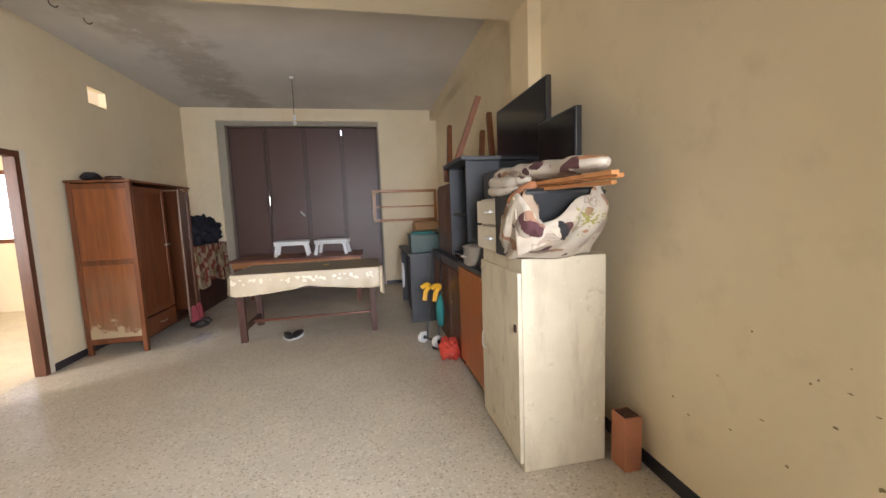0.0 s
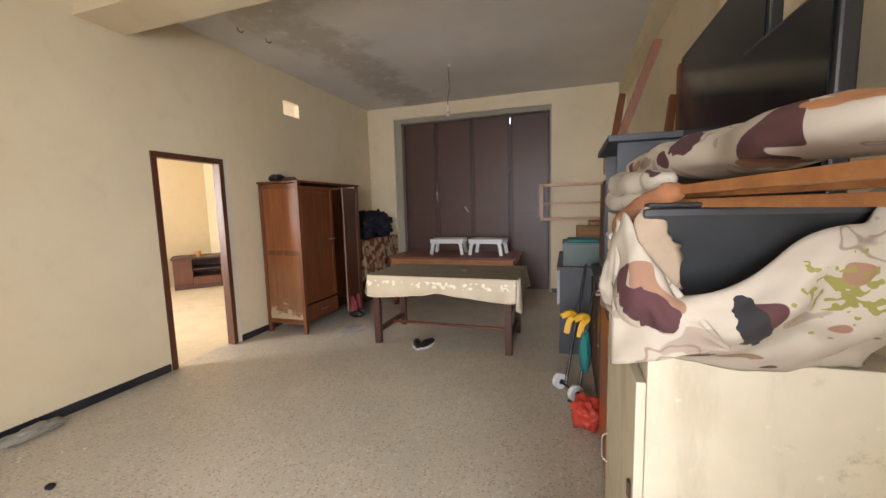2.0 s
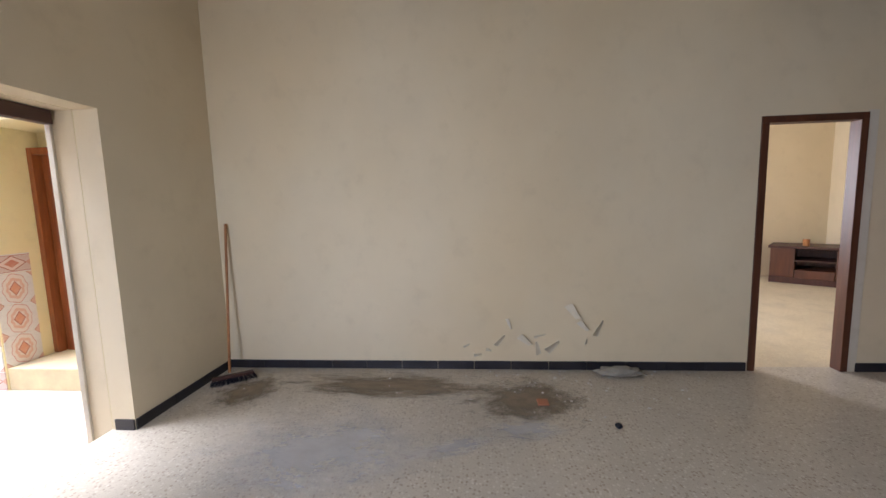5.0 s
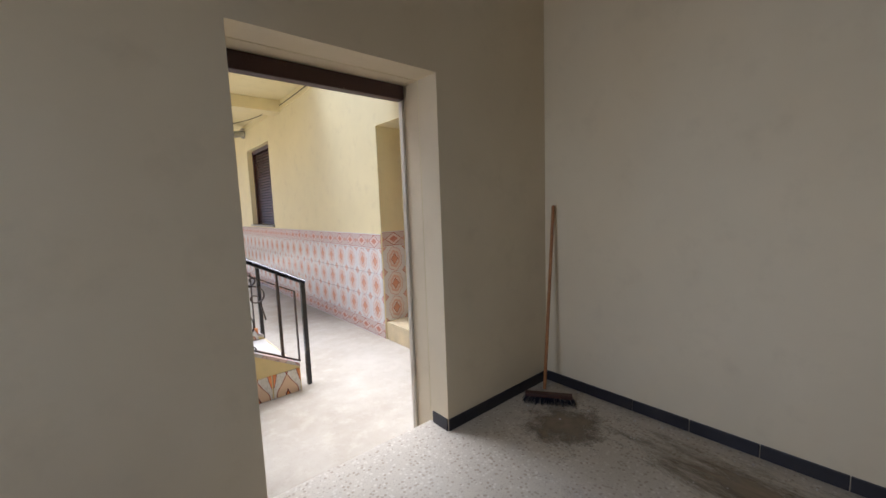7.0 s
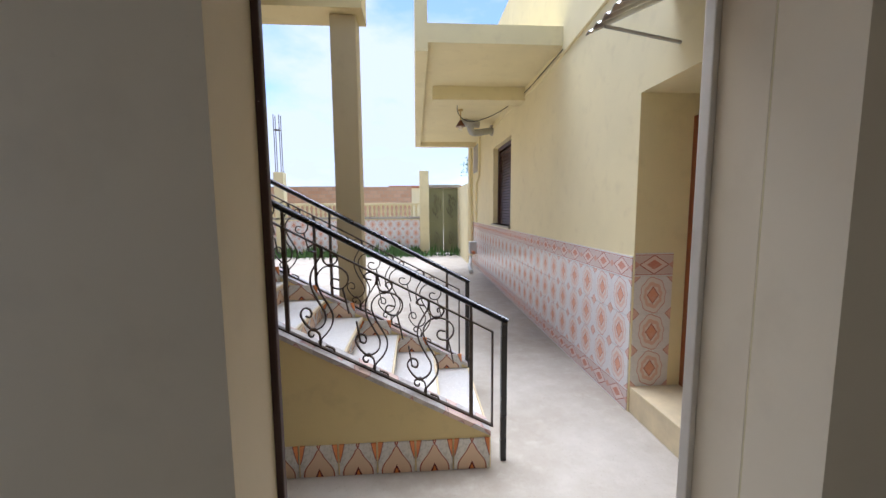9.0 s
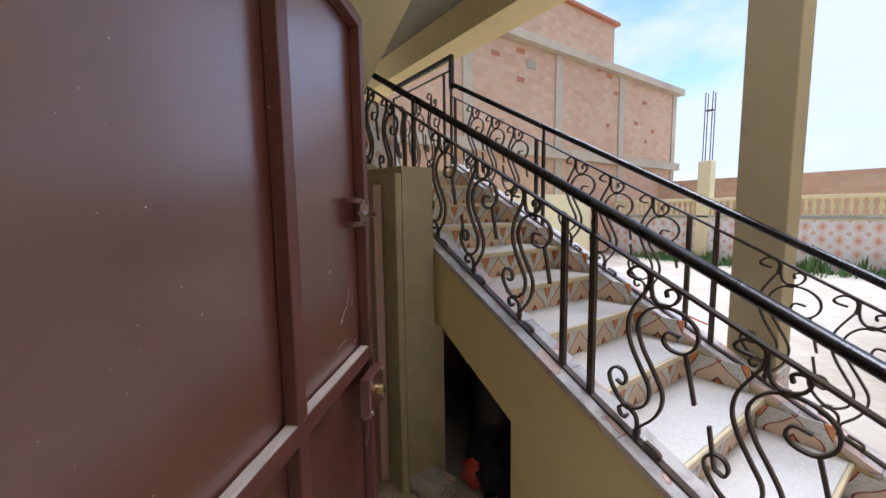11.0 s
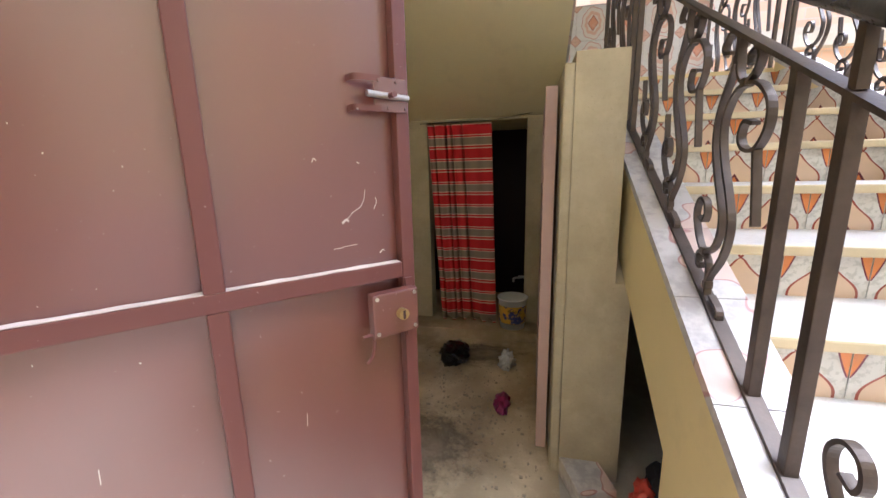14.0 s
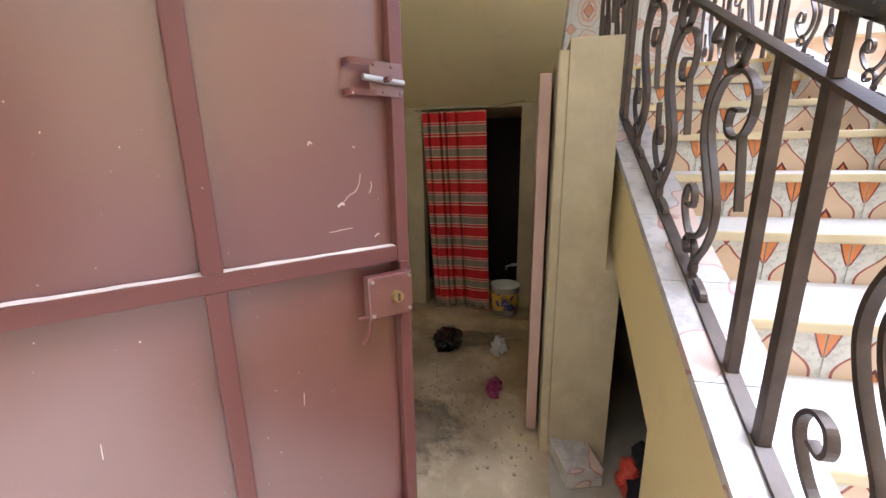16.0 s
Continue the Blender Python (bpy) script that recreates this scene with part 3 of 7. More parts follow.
def rod(bm, p, q, r, seg=12, r2=None):
    p, q = Vector(p), Vector(q)
    d = q - p
    m = Matrix.Translation((p + q) / 2) @ d.to_track_quat("Z", "Y").to_matrix().to_4x4()
    bmesh.ops.create_cone(bm, cap_ends=True, segments=seg, radius1=r, radius2=r if r2 is None else r2, depth=d.length, matrix=m)
    return bm


def rod_bm(*a, **k):
    return rod(bmesh.new(), *a, **k)


def smooth_line(pts, steps=5):
    """A Catmull-Rom curve through the points."""
    p = [Vector(q) for q in pts]
    p = [p[0] * 2 - p[1], *p, p[-1] * 2 - p[-2]]
    out = []
    for a, b, c, d in zip(p, p[1:], p[2:], p[3:]):
        for k in range(steps):
            t = k / steps
            out.append(0.5 * ((2 * b) + (c - a) * t + (2 * a - 5 * b + 4 * c - d) * t * t + (3 * b - a - 3 * c + d) * t ** 3))
    out.append(p[-2])
    return out


def sweep(bm, pts, w, h, side, seg=0):
    """A bar of w (in the curve's plane) by h (along side), or a round one, along the points."""
    side = Vector(side).normalized()
    rings = []
    for i, p in enumerate(pts):
        t = (pts[min(i + 1, len(pts) - 1)] - pts[max(i - 1, 0)]).normalized()
        n = t.cross(side).normalized()
        s2 = n.cross(t)
        if seg:
            ring = [p + n * (w / 2 * math.cos(6.2832 * k / seg)) + s2 * (h / 2 * math.sin(6.2832 * k / seg)) for k in range(seg)]
        else:
            ring = [p + n * (w / 2 * a) + s2 * (h / 2 * b) for a, b in ((1, 1), (-1, 1), (-1, -1), (1, -1))]
        rings.append([bm.verts.new(v) for v in ring])
    for a, b in zip(rings, rings[1:]):
        for k in range(len(a)):
            bm.faces.new((a[k], a[(k + 1) % len(a)], b[(k + 1) % len(a)], b[k]))
    bm.faces.new(rings[0])
    bm.faces.new(rings[-1][::-1])
    return bm


def lathe(bm, profile, centre, seg=28):
    """Turns (radius, height) pairs about the vertical through centre."""
    c = Vector(centre)
    rings = []
    for r, z in profile:
        rings.append([bm.verts.new(c + Vector((r * math.cos(6.28319 * k / seg), r * math.sin(6.28319 * k / seg), z))) for k in range(seg)])
    for a, b in zip(rings, rings[1:]):
        for k in range(seg):
            bm.faces.new((a[k], a[(k + 1) % seg], b[(k + 1) % seg], b[k]))
    bm.faces.new(rings[0][::-1])
    return bm


def sheet(bm, f, nu, nv, thick=0.004):
    """A cloth-like grid f(u, v) with thickness."""
    g = [[bm.verts.new(f(i / nu, j / nv)) for j in range(nv + 1)] for i in range(nu + 1)]
    fs = [bm.faces.new((g[i][j], g[i + 1][j], g[i + 1][j + 1], g[i][j + 1])) for i in range(nu) for j in range(nv)]
    bm.normal_update()
    bmesh.ops.solidify(bm, geom=fs, thickness=thick)
    return bm


def lump(bm, centre, size, seed, amp=0.25, freq=2.5, cut=None):
    """An uneven crumpled heap."""
    made = bmesh.ops.create_icosphere(bm, subdivisions=4, radius=1.0)
    off = Vector((seed * 3.1, seed * 1.7, seed * 5.3))
    for v in made["verts"]:
        d = v.co.normalized()
        k = 1 + amp * noise.noise(d * freq + off) + amp * 0.5 * noise.noise(d * freq * 2.7 + off) + amp * 0.3 * noise.noise(d * freq * 6 + off)
        v.co = Vector((d.x * size[0], d.y * size[1], d.z * size[2])) * k + Vector(centre)
        if cut is not None and v.co.z < cut:
            v.co.z = cut
    return bm


def extrude_xz(bm, outline, y0, y1):
    """A solid from an outline of (x, z) between two depths."""
    a = [bm.verts.new((x, y0, z)) for x, z in outline]
    b = [bm.verts.new((x, y1, z)) for x, z in outline]
    n = len(a)
    bm.faces.new(a)
    bm.faces.new(b[::-1])
    for k in range(n):
        bm.faces.new((a[k], b[k], b[(k + 1) % n], a[(k + 1) % n]))
    bmesh.ops.recalc_face_normals(bm, faces=bm.faces)
    return bm


def panel_with_hole(bm, a0, a1, z0, z1, holes, put):
    """A wall from a0 to a1 with rectangular holes (a, b, zlow, zhigh); put(bm, a0, a1, z0, z1) adds a piece."""
    a = a0
    for h0, h1, zl, zh in holes:
        if h0 > a:
            put(bm, a, h0, z0, z1)
        if zl > z0:
            put(bm, h0, h1, z0, zl)
        if zh < z1:
            put(bm, h0, h1, zh, z1)
        a = h1
    if a < a1:
        put(bm, a, a1, z0, z1)
    return bm


# ---- the large structure ----
G = -0.28            # level of the yard
WX = -2.97           # west wall of the room
EX = 1.56            # east wall
NY = 7.52            # north wall
SY = -1.31           # south wall, inside
SO = -1.485          # south wall, outside
CZ = 3.39            # ceiling

ground_bm = bmesh.new()
gv = [ground_bm.verts.new(p) for p in ((-900, -900, G), (900, -900, G), (900, 900, G), (-900, 900, G))]
ground_bm.faces.new(gv)
setting("ground", ground_bm, "ground", "worn grey-beige concrete yard with stains")

setting("floor", box_bm(WX - 0.08, EX + 0.2, SO, NY + 0.4, G, 0.0), "terrazzo", "speckled beige terrazzo floor, dusty and worn")
setting("floor_2", box_bm(-7.4, WX - 0.083, 2.0, 7.7, G, -0.002), "terrazzo_pale", "pale yellow terrazzo floor of the next room")

ww = panel_with_hole(bmesh.new(), SO, NY + 0.4, 0.0, CZ, [(3.344, 4.131, 0.0, 2.116), (5.18, 5.5, 2.83, 3.02)],
                     lambda b, a0, a1, z0, z1: bx(b, WX - 0.08, WX, a0, a1, z0, z1))
wall_west = setting("wall_west", ww, "wall", "cream painted plaster wall, smudged and peeling near the floor")
we = panel_with_hole(bmesh.new(), SO, NY + 0.4, 0.0, CZ, [(-1.05, 0.15, 0.9, 2.4)],
                     lambda b, a0, a1, z0, z1: bx(b, EX, EX + 0.2, a0, a1, z0, z1))
wall_east = setting("wall_east", we, "wall_east", "cream painted plaster wall with scuffs")
setting("pilaster", box_bm(EX - 0.11, EX, 2.87, 3.25, 0.0, CZ), "wall", "cream plastered pilaster under the beam")
wnb = panel_with_hole(bmesh.new(), WX, EX, 0.0, CZ, [(-2.43, 0.43, 0.0, 3.17)],
                      lambda b, a0, a1, z0, z1: bx(b, a0, a1, NY, NY + 0.35, z0, z1))
setting("wall_north", wnb, "wall", "cream painted plaster end wall")
wsb = panel_with_hole(bmesh.new(), WX, EX, 0.0, CZ, [(-1.93, -0.87, 0.0, 2.145), (-0.17, 0.77, 0.95, 2.3)],
                      lambda b, a0, a1, z0, z1: bx(b, a0, a1, SO + 0.004, SY, z0, z1))
setting("wall_south", wsb, "wall", "cream plaster wall with a doorway to the yard")
setting("ceiling", box_bm(WX - 0.08, EX + 0.2, SO, NY + 0.4, CZ, CZ + 0.15), "ceiling", "grey-white ceiling with damp stains and flaking paint")
setting("beam", box_bm(WX, EX, 2.87, 3.25, 3.08, CZ - 0.002), "wall", "cream plastered ceiling beam")
setting("beam_2", box_bm(1.44, EX, 3.25, NY, 3.2, CZ - 0.002), "wall", "cream plastered edge beam along the wall")

# both openings are added to hold the fill lamps and stay out of view
win_e = tagged(new("window_3"), "added window opening with a wooden casing, never in view", kind="structure")
for a, b, c, d in ((-0.17, -0.12, 0.95, 2.3), (0.72, 0.77, 0.95, 2.3), (-0.12, 0.72, 0.95, 1.0), (-0.12, 0.72, 2.25, 2.3)):
    part("window_frame", box_bm(a, b, SY - 0.08, SY - 0.02, c, d, bevel=0.004), "wood_frame", win_e)
win_e2 = tagged(new("window_4"), "added window opening with a wooden casing, never in view", kind="structure")
for a, b, c, d in ((-1.05, -1.0, 0.9, 2.4), (0.10, 0.15, 0.9, 2.4), (-1.0, 0.10, 0.9, 0.95), (-1.0, 0.10, 2.35, 2.4)):
    part("window_frame", box_bm(EX + 0.05, EX + 0.09, a, b, c, d, bevel=0.004), "wood_frame", win_e2)

# plaster band around the big north door
nb = bmesh.new()
bx(nb, -2.43, -2.30, NY + 0.05, NY + 0.33, 0.0, 3.17)
bx(nb, 0.40, 0.43, NY + 0.05, NY + 0.33, 0.0, 3.17)
bx(nb, -2.30, 0.40, NY + 0.05, NY + 0.33, 3.09, 3.17)
setting("door_surround", nb, "trim_grey", "grey plaster reveal round the metal door")


def wall_piece(name, x0, x1, y0, y1, z0, z1, material, label):
    return setting(name, box_bm(x0, x1, y0, y1, z0, z1), material, label)


# room beyond the west door
wr = bmesh.new()
bx(wr, -7.4, -7.2, 2.0, 7.7, 0, CZ)
# opening added in the unseen south wall for its fill lamp
panel_with_hole(wr, -7.2, WX - 0.083, 0.0, CZ, [(-6.4, -4.8, 0.9, 2.4)], lambda b, a0, a1, z0, z1: bx(b, a0, a1, 1.8, 2.0, z0, z1))
setting("wall_room_2", wr, "wall", "cream wall of the next room")
wr2 = panel_with_hole(bmesh.new(), -7.2, WX - 0.083, 0.0, CZ, [(-6.1, -4.9, 1.15, 2.35)],
                      lambda b, a0, a1, z0, z1: bx(b, a0, a1, 7.5, 7.7, z0, z1))
setting("wall_room_2_north", wr2, "wall", "cream wall with a window")
setting("ceiling_2", box_bm(-7.4, WX - 0.083, 1.8, 7.7, CZ, CZ + 0.15), "ceiling", "white ceiling of the next room")
win2 = tagged(new("window_1"), "red-brown wooden window with bars", kind="structure")
for a, b, c, d in ((-6.1, -6.03, 1.15, 2.35), (-4.97, -4.9, 1.15, 2.35), (-6.03, -4.97, 1.15, 1.22), (-6.03, -4.97, 2.28, 2.35), (-5.53, -5.47, 1.22, 2.28)):
    part("window_frame", box_bm(a, b, 7.56, 7.62, c, d, bevel=0.004), "wood_red", win2)
for k in range(5):
    part("bar", box_bm(-6.03, -4.97, 7.64, 7.655, 1.36 + k * 0.19, 1.375 + k * 0.19), "iron", win2)


def skirting(parent, a0, a1, fixed, axis, depth, low=0.0, h=0.075, step=0.33):
    """A row of black skirting tiles."""
    n = max(1, round(abs(a1 - a0) / step))
    w = (a1 - a0) / n
    for k in range(n):
        s, e = a0 + k * w + 0.002, a0 + (k + 1) * w - 0.002
        j = random.uniform(-0.001, 0.001)
        lo, hi = sorted((fixed, fixed + depth + j))
        b = box_bm(lo, hi, s, e, low, low + h + j, bevel=0.002) if axis == "x" else box_bm(s, e, lo, hi, low, low + h + j, bevel=0.002)
        part("tile", b, "base_tile", parent)


base_w = tagged(new("baseboard"), "black ceramic skirting tiles", kind="structure")
skirting(base_w, SY + 0.012, 3.33, WX, "x", 0.012)
skirting(base_w, 4.19, NY, WX, "x", 0.012)
base_e = tagged(new("baseboard_2"), "black ceramic skirting tiles", kind="structure")
skirting(base_e, SY, 2.87, EX, "x", -0.012)
skirting(base_e, 3.25, NY, EX, "x", -0.012)
base_s = tagged(new("baseboard_3"), "black ceramic skirting tiles", kind="structure")
skirting(base_s, WX, -1.93, SY, "y", 0.012)
skirting(base_s, -0.87, EX, SY, "y", 0.012)
skirting(base_s, SO + 0.03, SY, -1.93, "x", 0.010)
skirting(base_s, 0.44, EX, NY, "y", -0.012)
skirting(base_s, WX, -2.44, NY, "y", -0.012)

# west door: wooden casing
d1 = tagged(new("door_1"), "dark brown wooden door casing, door removed", kind="structure")
part("casing", box_bm(WX - 0.086, WX + 0.012, 3.345, 3.40, 0.0, 2.06, bevel=0.004), "wood_frame", d1)
part("casing", box_bm(WX - 0.086, WX + 0.012, 4.075, 4.13, 0.0, 2.06, bevel=0.004), "wood_frame", d1)
part("casing", box_bm(WX - 0.086, WX + 0.012, 3.345, 4.13, 2.06, 2.115, bevel=0.004), "wood_frame", d1)
tr = bmesh.new()
bx(tr, WX, WX + 0.006, 4.13, 4.2, 0.0, 2.13)
setting("trim", tr, "white_paint", "strip of white filler beside the casing")

# big folding sheet-metal door in the north wall
nd = tagged(new("door_2"), "dark brown folding sheet-metal double door, closed", kind="structure")
edges_x = [-2.30, -1.66, -0.97, -0.28, 0.40]
for k in range(4):
    x0, x1 = edges_x[k] + 0.012, edges_x[k + 1] - 0.012
    pb = bmesh.new()
    yk = NY + 0.16 + 0.012 * (k % 2)
    bx(pb, x0, x1, yk, yk + 0.03, 0.03, 3.08, bevel=0.006)
    nd_leaf = part("door_leaf", pb, "ndoor", nd)
    part("edge_bar", box_bm(x0, x0 + 0.035, yk - 0.02, yk - 0.001, 0.03, 3.08, bevel=0.004), "steel_dark", nd_leaf)
    part("edge_bar", box_bm(x1 - 0.035, x1, yk - 0.02, yk - 0.001, 0.03, 3.08, bevel=0.004), "steel_dark", nd_leaf)
    for zz in (1.35, 0.16):
        part("cross_bar", box_bm(x0 + 0.036, x1 - 0.036, yk - 0.012, yk - 0.001, zz, zz + 0.03, bevel=0.003), "ndoor", nd_leaf)
back = panel_with_hole(bmesh.new(), -2.30, 0.40, 0.0, 3.09, [(-1.672, -1.648, 1.64, 1.82), (-0.292, -0.268, 2.95, 3.05)], lambda b, a0, a1, z0, z1: bx(b, a0, a1, NY + 0.215, NY + 0.235, z0, z1))
part("backing", back, "steel_dark", nd)
jb = bmesh.new()
bx(jb, -1.672, -1.648, NY + 0.175, NY + 0.195, 0.03, 1.62)
bx(jb, -1.672, -1.648, NY + 0.175, NY + 0.195, 1.83, 3.08)
bx(jb, -0.982, -0.958, NY + 0.175, NY + 0.195, 0.03, 3.08)
bx(jb, -0.292, -0.268, NY + 0.175, NY + 0.195, 0.03, 2.93)
part("joint_bar", jb, "steel_dark", nd)
for x, z in ((-1.66, 1.95), (-0.97, 1.98), (-0.28, 2.1)):
    part("latch", box_bm(x - 0.02, x + 0.02, NY + 0.12, NY + 0.15, z, z + 0.07, bevel=0.005), "steel_dark", nd)
part("handle", rod_bm((-1.12, NY + 0.13, 1.52), (-1.04, NY + 0.13, 1.42), 0.012), "chrome", nd, "pale metal pull handle")

# doorway to the yard: steel casing
d3 = tagged(new("door_casing"), "dark brown steel door casing", kind="structure")
part("jamb", box_bm(-0.885, -0.83, SO - 0.02, SO - 0.001, 0.0, 2.145, bevel=0.004), "steel_dark", d3)
part("jamb", box_bm(-1.929, -1.912, -1.668, -1.63, G + 0.002, 2.145, bevel=0.004), "white_paint", d3)
part("lintel", box_bm(-1.91, -0.86, -1.665, -1.60, 2.055, 2.142, bevel=0.006), "steel_dark", d3)
setting("door_head", box_bm(-1.929, -0.86, -1.66, SO - 0.0015, 2.1435, 2.6), "wall", "cream plastered door head over the doorway")

# ---- yard: house walls ----
setting("wall_return", box_bm(-2.962, -1.93, -1.66, SO - 0.0015, G + 0.001, 2.6), "wall", "cream plastered wall return beside the doorway")
wsx = bmesh.new()
panel_with_hole(wsx, WX - 0.24, 4.6, G, 3.6, [(-1.93, -0.87, G, 2.145), (-0.17, 0.77, 0.95, 2.3)], lambda b, a0, a1, z0, z1: bx(b, a0, a1, SO, SO + 0.003, z0, z1))
setting("facade_south", wsx, "wall_out", "yellow painted house front")
wx2 = panel_with_hole(bmesh.new(), -12.9, SO - 0.001, G, 5.4, [(-9.6, -7.95, 1.14, 2.86), (-3.74, -2.45, G, 2.4)],
                      lambda b, a0, a1, z0, z1: bx(b, WX - 0.60, WX - 0.02, a0, a1, z0, z1))
setting("wall_yard_west", wx2, "wall_out", "pale yellow house wall beside the yard")
alc = bmesh.new()
bx(alc, WX - 0.66, WX - 0.60, -3.9, -2.2, G, 2.6)
setting("alcove_back", alc, "wall_out", "yellow wall behind the porch")
alf = bmesh.new()
bx(alf, WX - 0.60, WX - 0.03, -3.74, -2.45, G, -0.05, bevel=0.006)
setting("porch_step", alf, "nosing", "terracotta coloured porch step")
d4 = tagged(new("door_4"), "varnished red-brown wooden house door in a frame", kind="structure")
part("door_panel", box_bm(WX - 0.60, WX - 0.55, -3.66, -2.55, -0.05, 2.15, bevel=0.004), "door_wood", d4)
for yy in (-3.735, -2.55):
    part("door_frame", box_bm(WX - 0.60, WX - 0.47, yy, yy + 0.06, -0.05, 2.22, bevel=0.004), "door_wood", d4)
part("door_frame", box_bm(WX - 0.60, WX - 0.47, -3.67, -2.55, 2.15, 2.22, bevel=0.004), "door_wood", d4)
for zz, hh in ((0.1, 0.75), (0.98, 1.05)):
    for yy in (-3.58, -3.08):
        part("raised_panel", box_bm(WX - 0.55, WX - 0.535, yy, yy + 0.42, zz, zz + hh, bevel=0.006), "door_wood", d4)

win = tagged(new("window_2"), "deep window with closed brown slatted shutter", kind="structure")
part("sill", box_bm(WX - 0.55, WX + 0.02, -9.62, -7.93, 1.10, 1.14, bevel=0.004), "cement", win)
part("window_frame", box_bm(WX - 0.20, WX - 0.13, -9.6, -9.52, 1.14, 2.86), "wood_dark", win)
part("window_frame", box_bm(WX - 0.20, WX - 0.13, -8.03, -7.95, 1.14, 2.86), "wood_dark", win)
part("window_frame", box_bm(WX - 0.20, WX - 0.13, -9.52, -8.03, 2.78, 2.86), "wood_dark", win)
for k in range(27):
    sb = bmesh.new()
    bx(sb, -0.024, 0.024, -9.52, -8.03, -0.006, 0.006, m=pose(0, 0, 0) @ Matrix.Translation((WX - 0.17, 0, 1.17 + k * 0.06)) @ Matrix.Rotation(radians(68), 4, "Y"))
    part("slat", sb, "wood_dark", win)
# black backing paints in the shade behind the slats
part("shutter_back", box_bm(WX - 0.27, WX - 0.23, -9.6, -7.95, 1.14, 2.86), "void", win)

# balcony over the yard with its beams
bal = tagged(new("balcony"), "yellow plastered balcony slab with deep beams", kind="structure")
part("slab", box_bm(WX - 0.02, -1.35, -12.4, -5.45, 3.45, 3.67), "wall_out", bal)
part("beam", box_bm(WX - 0.02, -1.35, -12.4, -12.2, 3.32, 3.448), "wall_out", bal)
part("beam", box_bm(WX - 0.02, -1.48, -7.4, -7.05, 3.24, 3.448), "wall_out", bal)
part("parapet", box_bm(-1.35, -1.2, -12.4, -5.45, 3.35, 4.7), "wall_out", bal)
part("parapet", box_bm(WX - 0.02, -1.2, -12.53, -12.401, 3.35, 4.7), "wall_out", bal)

# roof slab, beam and column over the stairs
rs = bmesh.new()
bx(rs, -0.2, 5.2, -4.36, SO - 0.001, 3.6, 3.8)
setting("roof_slab", rs, "trim_grey", "grey-brown concrete slab over the stairs")
setting("roof_beam", box_bm(-0.72, 5.2, -4.72, -4.36, 3.28, 3.8), "stair_wall", "ochre painted edge beam")
col_t = thing("column", "square ochre painted concrete column beside the stairs, tiled at its foot", "column")
part("shaft", box_bm(-0.65, -0.41, -4.72, -4.48, 0.55, 3.28, bevel=0.008), "column_paint", col_t)
part("base", box_bm(-0.66, -0.40, -4.73, -4.47, G, 0.55, bevel=0.008), "curb_tile", col_t, "patterned tile foot")

# ---- the stairs ----
RUN, RISE, X0, Z0 = 0.337, 0.178, -1.645, -0.06
NSTEP = 11
YN, YF = -3.13, -4.44      # outer faces of the flight
SL = RISE / RUN


def nose(x):
    return Z0 + (x - X0) * SL


stairs = tagged(new("staircase"), "outdoor stairs with white marble treads and patterned tile risers", "staircase")
XT = X0 + RUN * NSTEP      # landing edge
LZ = Z0 + RISE * NSTEP     # landing level
body = bmesh.new()
# inner mass of the flight: stepped top, sloping underside
out = [(X0 - 0.002, G)]
for k in range(NSTEP):
    out += [(X0 + RUN * k + 0.03, Z0 + RISE * k - 0.034), (X0 + RUN * (k + 1) + 0.03, Z0 + RISE * k - 0.034)]
out += [(XT + 0.03, LZ - 0.2), (0.07, 0.40), (0.07, G)]
out[0] = (X0 + 0.03, G)
extrude_xz(body, out, YN - 0.16, YF + 0.16)
part("flight", body, "stair_wall", stairs)
for y0, y1 in ((YN - 0.16, YN), (YF, YF + 0.16)):
    side = bmesh.new()
    xs = X0 - 0.02
    o = [(xs, G), (xs, nose(xs) + 0.02), (XT + 0.05, nose(XT + 0.05) + 0.02), (XT + 0.05, LZ - 0.25), (0.775, 0.80), (0.07, 0.40), (0.07, G)]
    # far side closed down to the ground so that the space beneath stays dark
    if y0 == YF:
        o = o[:3] + [(XT + 0.05, G)]
    extrude_xz(side, o, y0, y1)
    part("stringer", side, "stair_wall", stairs, "ochre painted stair side")
    n = 13
    for k in range(n):
        xa = xs + (XT + 0.05 - xs) * k / n + 0.0015
        xb = xs + (XT + 0.05 - xs) * (k + 1) / n - 0.0015
        cb = bmesh.new()
        extrude_xz(cb, [(xa, nose(xa) + 0.021), (xa, nose(xa) + 0.055), (xb, nose(xb) + 0.055), (xb, nose(xb) + 0.021)], y0 - 0.012, y1 + 0.012)
        part("tile", cb, "curb_tile", stairs)
for k in range(NSTEP + 1):
    x, z = X0 + RUN * k, Z0 + RISE * k
    if k < NSTEP:
        part("tread", box_bm(x - 0.012, x + RUN + 0.028, YF + 0.162, YN - 0.162, z - 0.032, z, bevel=0.006), "tread", stairs)
        part("nosing", box_bm(x - 0.03, x - 0.0125, YF + 0.162, YN - 0.162, z - 0.034, z, bevel=0.007), "nosing", stairs)
riser_me = None
for k in range(NSTEP + 1):
    x, z = X0 + RUN * k, Z0 + RISE * (k - 1)
    n = 4
    w = (YN - YF - 0.324) / n
    for j in range(n):
        if riser_me is None:
            rb = bmesh.new()
            bx(rb, -w / 2 + 0.0015, w / 2 - 0.0015, -0.006, 0.006, 0.0, RISE - 0.034)
            riser_me = link("tile", rb, "riser_tile", stairs)
            ob = riser_me
        else:
            ob = new("tile", riser_me.data)
            ob.parent = stairs
        ob.matrix_basis = pose(x + 0.012, YF + 0.162 + w * (j + 0.5), z if k else G + 0.03, 0, 0, -90)
